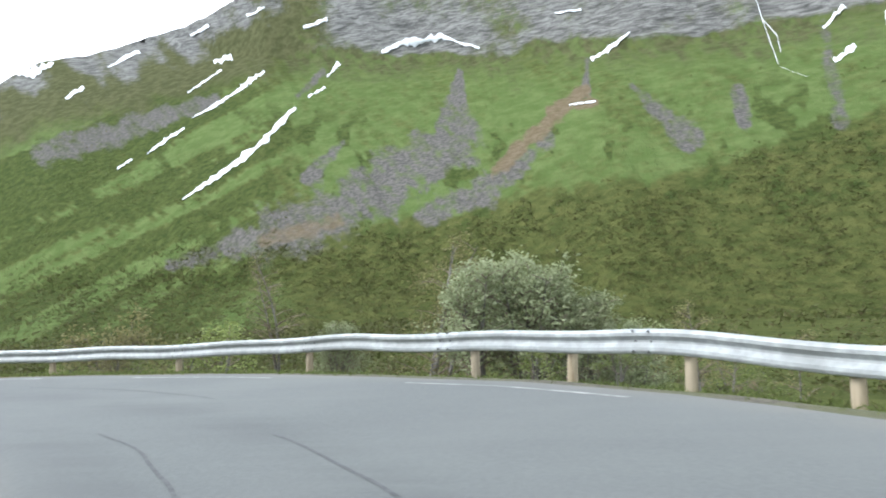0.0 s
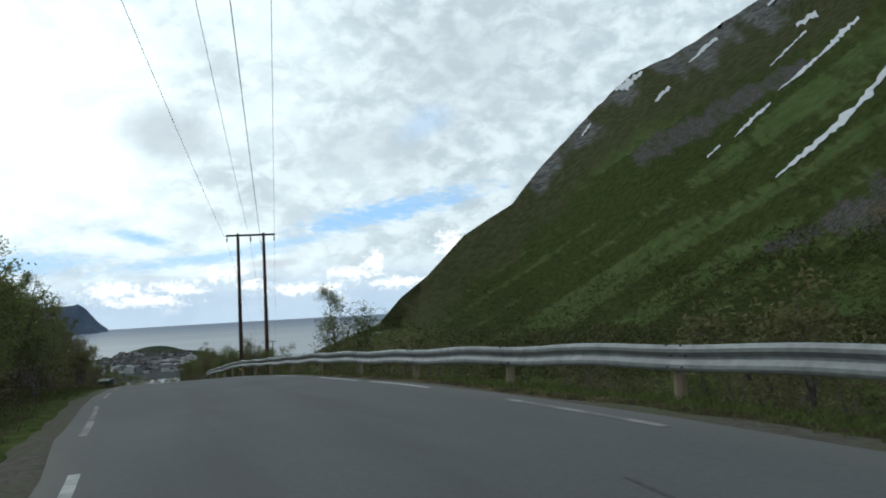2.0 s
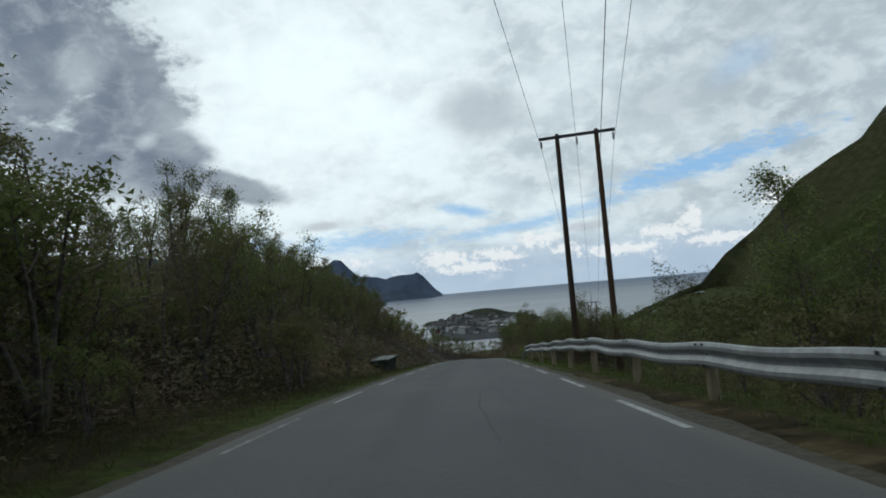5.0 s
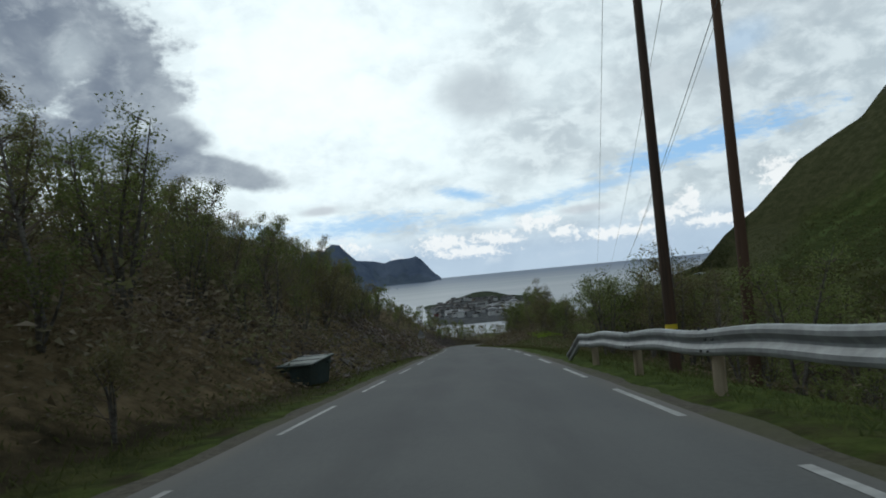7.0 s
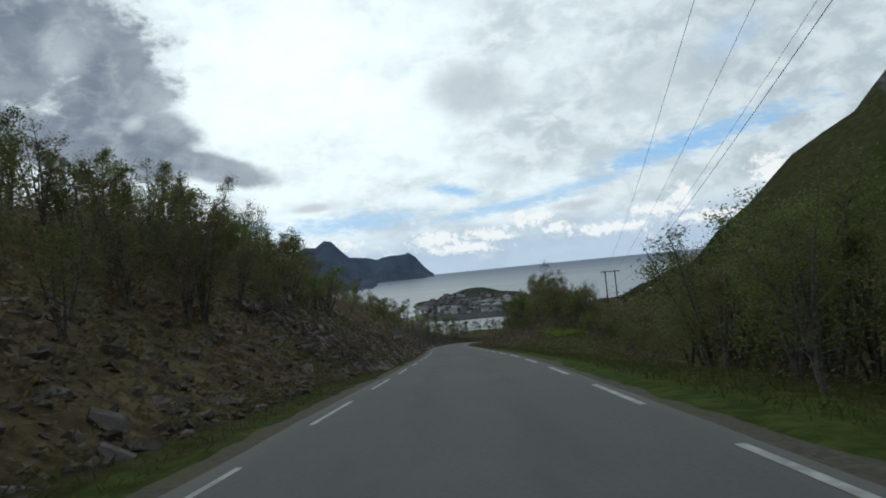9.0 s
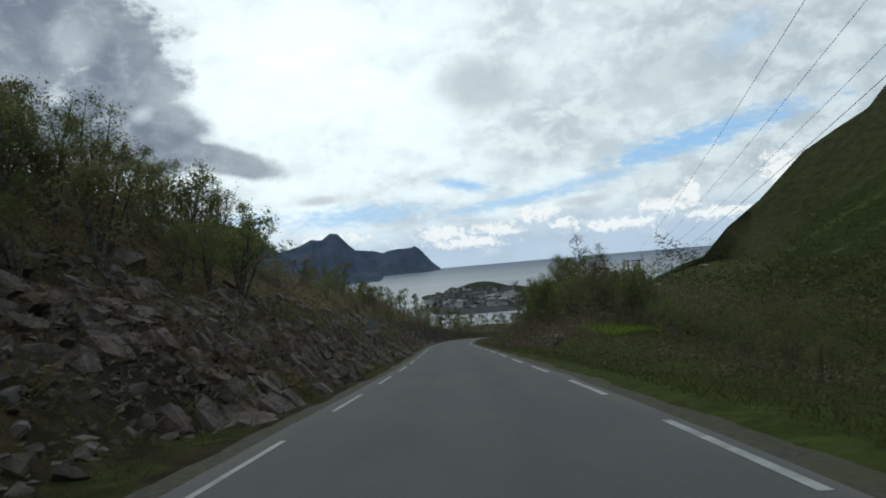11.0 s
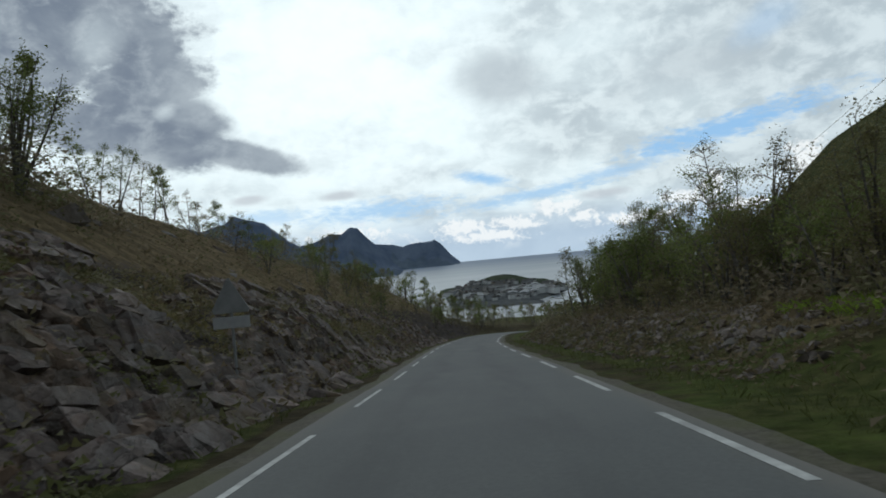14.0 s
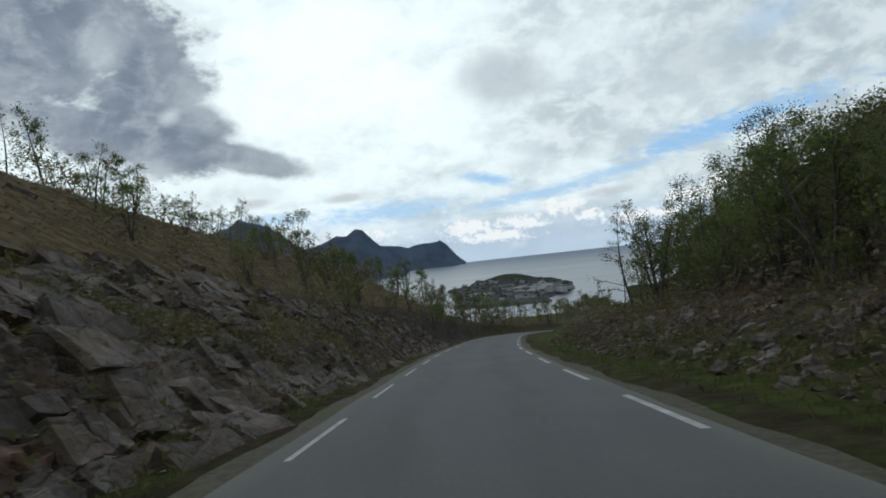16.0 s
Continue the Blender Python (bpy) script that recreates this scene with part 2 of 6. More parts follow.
def layered(name, layers, rough=0.9, bump=0.6, bump_scale=2.0, dist=0.05, space_scale=1.0, lo=0.35, hi=0.65, strata="none"):
    """Ground cover: layers of (attribute, c1, c2, scale), each over the last where its attribute, broken up by noise, is high."""
    m = bpy.data.materials.new(name)
    m.use_nodes = True
    nt = m.node_tree
    bsdf = nt.nodes["Principled BSDF"]
    g = nt.nodes.new("ShaderNodeNewGeometry")
    vec = g.outputs["Position"]
    edge = nnoise(nt, vec, 1.1 * space_scale, 9, 0.72)
    col = None
    for attr, c1, c2, scale in layers:
        where = vec
        if attr == strata:
            mp = nt.nodes.new("ShaderNodeMapping")
            mp.inputs["Rotation"].default_value, mp.inputs["Scale"].default_value = (0.10, 0.16, 0.0), (0.42, 0.42, 2.0)
            nt.links.new(vec, mp.inputs["Vector"])
            where = mp.outputs[0]
        mine = nmix(nt, nramp(nt, nnoise(nt, where, scale, 8, 0.68, 0.6 if attr == strata else 0.0), 0.36, 0.66), c1, c2)
        if attr is None:
            col = mine
            continue
        at = nt.nodes.new("ShaderNodeAttribute")
        at.attribute_name = attr
        f = nmath(nt, "ADD", at.outputs["Fac"], nmath(nt, "MULTIPLY", nmath(nt, "SUBTRACT", edge, 0.5), 1.1))
        col = nmix(nt, nramp(nt, f, lo, hi), col, mine)
    nt.links.new(col, bsdf.inputs["Base Color"])
    bsdf.inputs["Roughness"].default_value = rough
    bsdf.inputs["Specular IOR Level"].default_value = 0.02
    b = nt.nodes.new("ShaderNodeBump")
    b.inputs["Strength"].default_value, b.inputs["Distance"].default_value = bump, dist
    nt.links.new(nnoise(nt, vec, bump_scale, 8, 0.7), b.inputs["Height"])
    nt.links.new(b.outputs[0], bsdf.inputs["Normal"])
    return m


ASPHALT = surface("asphalt", (0.092, 0.097, 0.098), (0.112, 0.118, 0.117), 22, 0.85, 0.35, 60, (0.127, 0.132, 0.129), 0.22, 0.6, "world", spec=0.3, dist=0.006)


def track_wear(m):
    """Polished wheel tracks and stained margins, by the road mesh's own mask."""
    nt = m.node_tree
    bsdf = nt.nodes["Principled BSDF"]
    col = bsdf.inputs["Base Color"].links[0].from_socket
    at = nt.nodes.new("ShaderNodeAttribute")
    at.attribute_name = "track"
    g = nt.nodes.new("ShaderNodeNewGeometry")
    mp = nt.nodes.new("ShaderNodeMapping")
    mp.inputs["Scale"].default_value = (1.0, 0.12, 1.0)
    nt.links.new(g.outputs["Position"], mp.inputs["Vector"])
    streaks = nnoise(nt, mp.outputs[0], 1.6, 5, 0.6)
    f = nmath(nt, "MULTIPLY", at.outputs["Fac"], nramp(nt, streaks, 0.25, 0.7))
    nt.links.new(nmix(nt, nmath(nt, "MULTIPLY", f, 0.55), col, (0.066, 0.068, 0.071)), bsdf.inputs["Base Color"])
    at2 = nt.nodes.new("ShaderNodeAttribute")
    at2.attribute_name = "margin"
    now = bsdf.inputs["Base Color"].links[0].from_socket
    nt.links.new(nmix(nt, nmath(nt, "MULTIPLY", at2.outputs["Fac"], nramp(nt, streaks, 0.2, 0.75)), now, (0.150, 0.142, 0.128)), bsdf.inputs["Base Color"])


track_wear(ASPHALT)
TRACK = surface("worn_asphalt", (0.055, 0.057, 0.060), (0.085, 0.087, 0.090), 9, 0.8, 0.3, 50, None, space="world", dist=0.006)
PAINT_WORN = surface("faded_road_paint", (0.30, 0.30, 0.29), (0.15, 0.15, 0.15), 4, 0.75, 0.2, 40, (0.125, 0.128, 0.13), 1.6, 0.8, "world")
PAINT = surface("road_paint", (0.50, 0.51, 0.50), (0.34, 0.345, 0.34), 5, 0.7, 0.2, 40, (0.20, 0.20, 0.20), 2.2, 0.55, "world")
GRAVEL = surface("shoulder_gravel", (0.056, 0.051, 0.039), (0.104, 0.094, 0.072), 11, 0.95, 0.7, 30, (0.075, 0.078, 0.036), 0.7, 0.75, "world", dist=0.02)
GROUND = layered("hillside_soil", [(None, (0.040, 0.034, 0.021), (0.080, 0.066, 0.040), 1.7), ("dry", (0.098, 0.076, 0.043), (0.210, 0.160, 0.094), 1.8),
                                   ("grass", (0.042, 0.050, 0.018), (0.094, 0.098, 0.038), 2.4), ("lush", (0.050, 0.072, 0.020), (0.100, 0.130, 0.036), 2.6), ("bright", (0.12, 0.175, 0.024), (0.17, 0.24, 0.045), 3.0),
                                   ("forest", (0.038, 0.048, 0.016), (0.072, 0.080, 0.028), 0.05), ("rock", (0.034, 0.028, 0.026), (0.105, 0.088, 0.082), 2.2)], 0.92, 1.0, 3.0, 0.16)
MOUNTAIN = layered("mountainside", [(None, (0.044, 0.055, 0.018), (0.080, 0.086, 0.030), 0.04), ("grass", (0.066, 0.098, 0.031), (0.095, 0.128, 0.047), 0.02),
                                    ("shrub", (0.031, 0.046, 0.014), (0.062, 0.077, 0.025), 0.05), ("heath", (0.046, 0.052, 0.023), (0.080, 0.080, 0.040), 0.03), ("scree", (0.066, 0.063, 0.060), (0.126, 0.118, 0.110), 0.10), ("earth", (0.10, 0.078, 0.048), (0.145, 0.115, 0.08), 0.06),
                                    ("cliff", (0.068, 0.067, 0.064), (0.190, 0.187, 0.180), 0.045)], 0.95, 1.0, 0.09, 7.0, 0.03, 0.2, 0.8, "cliff")
SNOW = surface("old_snow", (0.62, 0.64, 0.66), (0.52, 0.54, 0.56), 0.08, 0.7, 0.3, 0.1, space="world", dist=0.5)
# distance haze is put into these rock colours as slate blue
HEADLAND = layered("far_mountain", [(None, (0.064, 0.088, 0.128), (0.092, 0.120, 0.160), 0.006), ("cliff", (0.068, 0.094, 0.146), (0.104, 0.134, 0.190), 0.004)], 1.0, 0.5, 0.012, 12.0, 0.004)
STEEL = surface("galvanised_steel", (0.25, 0.265, 0.272), (0.36, 0.38, 0.388), 6, 0.58, 0.15, 12, (0.20, 0.21, 0.21), 1.3, 0.6, metal=0.3, spec=0.45)
POSTWOOD = surface("weathered_post_wood", (0.22, 0.17, 0.11), (0.36, 0.30, 0.22), 9, 0.85, 0.5, 20, (0.15, 0.13, 0.10), 2, 0.5, stretch=(1, 1, 0.12))
POLEWOOD = surface("tarred_pole_wood", (0.035, 0.027, 0.022), (0.085, 0.055, 0.04), 7, 0.8, 0.5, 14, (0.12, 0.065, 0.04), 0.6, 0.6, stretch=(1, 1, 0.06))
DARKSTEEL = surface("dark_crossarm_steel", (0.05, 0.05, 0.055), (0.09, 0.09, 0.095), 8, 0.6, metal=0.4)
GLASSY = surface("brown_insulator", (0.06, 0.045, 0.04), (0.10, 0.08, 0.07), 20, 0.25, spec=0.5)
WIRE = surface("power_line", (0.05, 0.05, 0.055), (0.08, 0.08, 0.085), 3, 0.5, metal=0.5)
YELLOW = surface("yellow_marker_plate", (0.62, 0.47, 0.03), (0.72, 0.56, 0.05), 6, 0.5)
BARK = surface("birch_bark", (0.085, 0.078, 0.068), (0.20, 0.188, 0.168), 5, 0.85, 0.4, 12, (0.06, 0.05, 0.045), 1.6, 0.8, stretch=(1, 1, 2.5))
TWIG = surface("bare_twigs", (0.105, 0.080, 0.064), (0.19, 0.148, 0.122), 5, 0.85)
LEAF = leafy("young_birch_leaves", (0.128, 0.158, 0.052), (0.196, 0.228, 0.082))
LEAF_BROWN = leafy("budding_birch_leaves", (0.158, 0.148, 0.070), (0.220, 0.200, 0.098))
LEAF_SILVER = leafy("silvery_willow_leaves", (0.20, 0.23, 0.125), (0.33, 0.36, 0.22))
LEAF_SCRUB = leafy("valley_scrub_leaves", (0.098, 0.112, 0.040), (0.165, 0.170, 0.066), (0.150, 0.122, 0.068))
LEAF_FAR = leafy("valley_forest_leaves", (0.066, 0.082, 0.025), (0.112, 0.128, 0.042), (0.100, 0.088, 0.042))
THICKET = leafy("dark_understory_twigs", (0.140, 0.114, 0.078), (0.245, 0.204, 0.144), (0.180, 0.184, 0.090))
BRUSH = leafy("dry_heath_twigs", (0.115, 0.094, 0.058), (0.255, 0.200, 0.126), (0.150, 0.148, 0.066))
LEDGE = leafy("ledge_moss_and_grass", (0.105, 0.096, 0.044), (0.185, 0.158, 0.082), (0.100, 0.106, 0.040))
BLADE = leafy("grass_blades", (0.058, 0.070, 0.024), (0.115, 0.125, 0.046))
BLADE_RAIL = leafy("roadside_grass_blades", (0.085, 0.112, 0.034), (0.150, 0.180, 0.062))
BLADE_BRIGHT = leafy("fresh_grass_blades", (0.16, 0.235, 0.03), (0.24, 0.33, 0.06))
ROCK = surface("grey_schist", (0.070, 0.058, 0.051), (0.190, 0.162, 0.148), 3.5, 0.85, 1.0, 7, (0.070, 0.050, 0.032), 0.9, 0.7, "world", vary=0.5, dist=0.05)
ROCK_PALE = surface("pale_schist_slab", (0.10, 0.092, 0.088), (0.190, 0.176, 0.168), 2.8, 0.8, 0.8, 7, (0.055, 0.045, 0.032), 0.8, 0.6, "world", vary=0.4, dist=0.04)
CUTROCK = layered("broken_schist_face", [(None, (0.090, 0.070, 0.060), (0.170, 0.138, 0.122), 3.2), ("slab", (0.105, 0.086, 0.078), (0.175, 0.148, 0.136), 2.2), ("soil", (0.066, 0.046, 0.034), (0.145, 0.104, 0.080), 3.4), ("moss", (0.085, 0.074, 0.034), (0.175, 0.146, 0.074), 3.4)],
                  0.85, 0.8, 6.0, 0.03, 2.2, 0.3, 0.7)

SLABROCK = surface("schist_slab", (0.092, 0.070, 0.064), (0.186, 0.150, 0.138), 3.4, 0.88, 1.0, 8, (0.092, 0.070, 0.042), 0.9, 0.85, "world", vary=0.5, spec=0.2, dist=0.05)


def jointed(m):
    """Splits a rock face into blocks by joints at two sizes, each block with its own tone."""
    nt = m.node_tree
    bsdf = nt.nodes["Principled BSDF"]
    g = nt.nodes.new("ShaderNodeNewGeometry")
    mp = nt.nodes.new("ShaderNodeMapping")
    mp.inputs["Rotation"].default_value, mp.inputs["Scale"].default_value = (0.35, 0.2, 0.1), (1.0, 0.75, 1.7)
    nt.links.new(g.outputs["Position"], mp.inputs["Vector"])
    wob = nt.nodes.new("ShaderNodeVectorMath")
    wob.operation = "MULTIPLY_ADD"
    tex = nt.nodes.new("ShaderNodeTexNoise")
    tex.inputs["Scale"].default_value, tex.inputs["Detail"].default_value = 2.5, 4.0
    nt.links.new(mp.outputs[0], tex.inputs["Vector"])
    nt.links.new(tex.outputs["Color"], wob.inputs[0])
    wob.inputs[1].default_value = (0.45, 0.45, 0.45)
    nt.links.new(mp.outputs[0], wob.inputs[2])
    col = bsdf.inputs["Base Color"].links[0].from_socket
    rise = None
    for scale, tone in ((1.4, 0.42), (4.5, 0.34)):
        cell, edge = nt.nodes.new("ShaderNodeTexVoronoi"), nt.nodes.new("ShaderNodeTexVoronoi")
        edge.feature = "DISTANCE_TO_EDGE"
        for v in (cell, edge):
            v.inputs["Scale"].default_value = scale
            nt.links.new(wob.outputs[0], v.inputs["Vector"])
        sep = nt.nodes.new("ShaderNodeSeparateColor")
        nt.links.new(cell.outputs["Color"], sep.inputs[0])
        hsv = nt.nodes.new("ShaderNodeHueSaturation")
        nt.links.new(col, hsv.inputs["Color"])
        nt.links.new(nmath(nt, "MULTIPLY_ADD", sep.outputs[0], tone, 1.0 - tone / 2), hsv.inputs["Value"])
        nt.links.new(nmath(nt, "MULTIPLY_ADD", sep.outputs[1], 0.45, 0.72), hsv.inputs["Saturation"])
        col = hsv.outputs[0]
        h = nmath(nt, "ADD", nmath(nt, "MULTIPLY", sep.outputs[2], 0.5), nramp(nt, edge.outputs["Distance"], 0.0, 0.09))
        h = nmath(nt, "MULTIPLY", h, 2.1 / scale)
        rise = h if rise is None else nmath(nt, "ADD", rise, h)
    nt.links.new(col, bsdf.inputs["Base Color"])
    b = nt.nodes.new("ShaderNodeBump")
    b.inputs["Strength"].default_value, b.inputs["Distance"].default_value = 0.6, 0.024
    nt.links.new(rise, b.inputs["Height"])
    nt.links.new(b.outputs[0], bsdf.inputs["Normal"].links[0].from_node.inputs["Normal"])


jointed(CUTROCK)
jointed(SLABROCK)
SEA = surface("sea_water", (0.090, 0.118, 0.160), (0.105, 0.135, 0.178), 0.01, 0.36, 0.18, 0.05, space="world", spec=0.30, dist=1.2)


def tint_offshore(m):
    """Grey water by the shore, blue offshore in long wind bands: the low sky's reflection put into the colour."""
    nt = m.node_tree
    bsdf = nt.nodes["Principled BSDF"]
    col = bsdf.inputs["Base Color"].links[0].from_socket
    at, g, mp = nt.nodes.new("ShaderNodeAttribute"), nt.nodes.new("ShaderNodeNewGeometry"), nt.nodes.new("ShaderNodeMapping")
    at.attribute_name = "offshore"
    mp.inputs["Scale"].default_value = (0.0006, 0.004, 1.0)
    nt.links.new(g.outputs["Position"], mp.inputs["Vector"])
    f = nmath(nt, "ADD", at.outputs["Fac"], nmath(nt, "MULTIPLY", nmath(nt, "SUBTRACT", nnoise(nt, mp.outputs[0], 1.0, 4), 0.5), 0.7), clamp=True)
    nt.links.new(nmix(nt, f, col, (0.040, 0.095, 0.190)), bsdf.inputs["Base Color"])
    bsdf.inputs["Specular IOR Level"].default_value = 0.0
    # ruffled water mirrors the sky only in part
    gl, mx = nt.nodes.new("ShaderNodeBsdfGlossy"), nt.nodes.new("ShaderNodeMixShader")
    gl.inputs["Roughness"].default_value = 0.28
    nt.links.new(bsdf.inputs["Normal"].links[0].from_socket, gl.inputs["Normal"])
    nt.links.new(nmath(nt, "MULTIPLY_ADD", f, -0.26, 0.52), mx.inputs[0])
    nt.links.new(bsdf.outputs[0], mx.inputs[1])
    nt.links.new(gl.outputs[0], mx.inputs[2])
    nt.links.new(mx.outputs[0], nt.nodes["Material Output"].inputs[0])


tint_offshore(SEA)

# ---------------------------------------------------------------- building helpers


def raw(name, verts, faces, material, parent=None, smooth=False, label=""):
    """One mesh object from arrays: verts (n, 3) and faces (m, 3 or 4) or a list of faces."""
    me = bpy.data.meshes.new(name)
    verts = np.asarray(verts, np.float32)
    if isinstance(faces, np.ndarray):
        k = faces.shape[1]
        me.vertices.add(len(verts))
        me.vertices.foreach_set("co", verts.ravel())
        me.loops.add(faces.size)
        me.loops.foreach_set("vertex_index", faces.astype(np.int32).ravel())
        me.polygons.add(len(faces))
        me.polygons.foreach_set("loop_start", np.arange(0, faces.size, k, dtype=np.int32))
        me.update(calc_edges=True)
    else:
        me.from_pydata([tuple(v) for v in verts], [], faces)
    me.polygons.foreach_set("use_smooth", np.full(len(me.polygons), smooth))
    me.materials.append(material)
    me.update()
    ob = new(name, me)
    if parent is not None:
        ob.parent = parent
    if label:
        ob["label"] = label
    return ob


def part(name, bm, material, parent, label="", smooth=False):
    me = bpy.data.meshes.new(name)
    bm.to_mesh(me)
    bm.free()
    for p in me.polygons:
        p.use_smooth = smooth
    me.materials.append(material)
    ob = new(name, me)
    ob.parent = parent
    if label:
        ob["label"] = label
    return ob


def attribute(ob, name, values):
    at = ob.data.attributes.new(name, "FLOAT", "POINT")
    at.data.foreach_set("value", np.clip(values, 0, 1).astype(np.float32).ravel())


def grid_faces(rows, cols):
    i = np.arange(rows * cols).reshape(rows, cols)
    return np.stack([i[:-1, :-1], i[:-1, 1:], i[1:, 1:], i[1:, :-1]], -1).reshape(-1, 4)


def tube(points, radii, sides=6):
    """Vertices and faces of a tapered tube along points."""
    points = np.asarray(points, float)
    tang = np.gradient(points, axis=0)
    tang /= np.linalg.norm(tang, axis=1, keepdims=True) + 1e-9
    ref = np.where(np.abs(tang[:, 2:3]) > 0.9, [[1.0, 0, 0]], [[0, 0, 1.0]])
    a = np.cross(tang, ref)
    a /= np.linalg.norm(a, axis=1, keepdims=True) + 1e-9
    b = np.cross(tang, a)
    ang = np.linspace(0, 2 * np.pi, sides, endpoint=False)
    ring = points[:, None] + np.asarray(radii)[:, None, None] * (np.cos(ang)[None, :, None] * a[:, None] + np.sin(ang)[None, :, None] * b[:, None])
    v = ring.reshape(-1, 3)
    f = []
    for i in range(len(points) - 1):
        for j in range(sides):
            k = (j + 1) % sides
            f.append((i * sides + j, i * sides + k, (i + 1) * sides + k, (i + 1) * sides + j))
    return v, np.array(f)


def gather(pieces):
    """Several (verts, faces) as one."""
    vs, fs, n = [], [], 0
    for v, f in pieces:
        vs.append(v)
        fs.append(f + n)
        n += len(v)
    return np.concatenate(vs), np.concatenate(fs)


def box(bm, x0, x1, y0, y1, z0, z1, bevel=0.0):
    made = bmesh.ops.create_cube(bm, size=1.0, matrix=Matrix.Translation(((x0 + x1) / 2, (y0 + y1) / 2, (z0 + z1) / 2)) @ Matrix.Diagonal((x1 - x0, y1 - y0, z1 - z0, 1)))
    if bevel:
        edges = list({e for v in made["verts"] for e in v.link_edges})
        bmesh.ops.bevel(bm, geom=edges, offset=bevel, segments=1, affect="EDGES")
    return made


def fbm(x, y, scale, octaves=4, seed=0):
    """Smooth value noise over arrays, about -1 to 1."""
    total, amp, out = 0.0, 1.0, np.zeros_like(x, dtype=float)
    for o in range(octaves):
        fx, fy = x / scale + 17.3 * o + seed * 3.7, y / scale - 9.1 * o + seed * 1.9
        ix, iy = np.floor(fx), np.floor(fy)
        ux, uy = fx - ix, fy - iy
        ux, uy = ux * ux * (3 - 2 * ux), uy * uy * (3 - 2 * uy)

        def h(i, j):
            s = np.sin(i * 127.1 + j * 311.7 + seed * 74.7 + o * 53.3) * 43758.5453
            return (s - np.floor(s)) * 2 - 1
        out += amp * ((h(ix, iy) * (1 - ux) + h(ix + 1, iy) * ux) * (1 - uy) + (h(ix, iy + 1) * (1 - ux) + h(ix + 1, iy + 1) * ux) * uy)
        total, amp, scale = total + amp, amp * 0.5, scale * 0.5
    return out / total


def smooth(x, lo, hi):
    t = np.clip((x - lo) / (hi - lo), 0, 1)
    return t * t * (3 - 2 * t)


# ---------------------------------------------------------------- the road's line
ROAD = np.array([(-19, -9, 0.0), (-11.4, -3.2, -0.4), (-5.8, -0.9, -0.72), (0, 0, -1.04), (2.51, 1.34, -1.18), (4.74, 3.24, -1.34), (6.6, 5.56, -1.49), (7.97, 8.18, -1.62),
                 (8.99, 11.09, -1.76), (9.73, 14.35, -1.90), (10.29, 17.9, -2.07), (10.67, 21.6, -2.27), (11.1, 29.4, -2.78), (11.57, 41.9, -3.88), (12.13, 54.1, -5.10),
                 (12.95, 69.9, -6.76), (13.59, 85.2, -8.49), (13.86, 100, -10.27), (14.03, 115.3, -12.10), (14.15, 135, -14.45), (14.8, 152, -16.45), (17.4, 178, -19.5),
                 (22.5, 199, -22.2), (31, 218, -25), (43, 234, -28)])


def spline(p, step):
    """Points every step metres along a Catmull-Rom curve through p."""
    out = []
    q = np.vstack([2 * p[0] - p[1], p, 2 * p[-1] - p[-2]])
    for i in range(1, len(q) - 2):
        n = max(2, int(np.linalg.norm(q[i + 1] - q[i]) / 0.1))
        t = np.linspace(0, 1, n, endpoint=False)[:, None]
        a, b, c, d = q[i - 1], q[i], q[i + 1], q[i + 2]
        out.append(0.5 * (2 * b + (c - a) * t + (2 * a - 5 * b + 4 * c - d) * t**2 + (3 * b - a - 3 * c + d) * t**3))
    out = np.vstack(out + [q[-2:-1]])
    s = np.r_[0, np.cumsum(np.linalg.norm(np.diff(out, axis=0), axis=1))]
    even = np.arange(0, s[-1], step)
    return np.stack([np.interp(even, s, out[:, k]) for k in range(out.shape[1])], 1), even


LINE, STATION = spline(ROAD, 0.25)
TANG = np.gradient(LINE[:, :2], axis=0)
TANG /= np.linalg.norm(TANG, axis=1, keepdims=True)
RIGHT = np.stack([TANG[:, 1], -TANG[:, 0]], 1)
S0 = STATION[np.argmin(np.hypot(LINE[:, 0], LINE[:, 1]))]           # station of the bend's apex
RUN = STATION - S0                                                    # metres along the road from there
HALF_L = np.interp(RUN, [0, 12, 16.5, 18.5, 21.5, 24, 27, 31, 45, 58, 72, 89, 104, 119, 200], [1.5, 1.55, 1.75, 2.05, 2.5, 2.7, 2.85, 2.85, 2.65, 2.35, 2.15, 2.05, 1.87, 1.78, 1.83])
HALF_R = np.interp(RUN, [0, 5.5, 7.5, 8.5, 10.5, 12, 15, 19, 22.5, 26, 29, 33, 58, 74, 200], [4.4, 4.5, 4.3, 4.0, 3.62, 3.45, 3.0, 2.66, 2.48, 2.30, 2.15, 2.04, 2.03, 1.94, 1.90])
EDGE_R = np.interp(RUN, [0, 10, 18, 25], [0.42, 0.48, 0.30, 0.18])      # asphalt outside the edge line
SLOPE = np.gradient(LINE[:, 2]) / 0.25
BANK = np.interp(RUN, [0, 12, 19, 27, 60], [0.03, 0.03, 0.02, 0.0, -0.012])


def on_road(i, lat, up=0.0):
    """The place at line point i, lat metres to its right, up metres over the asphalt."""
    return np.array([LINE[i, 0] + RIGHT[i, 0] * lat, LINE[i, 1] + RIGHT[i, 1] * lat, LINE[i, 2] + BANK[i] * lat + up])


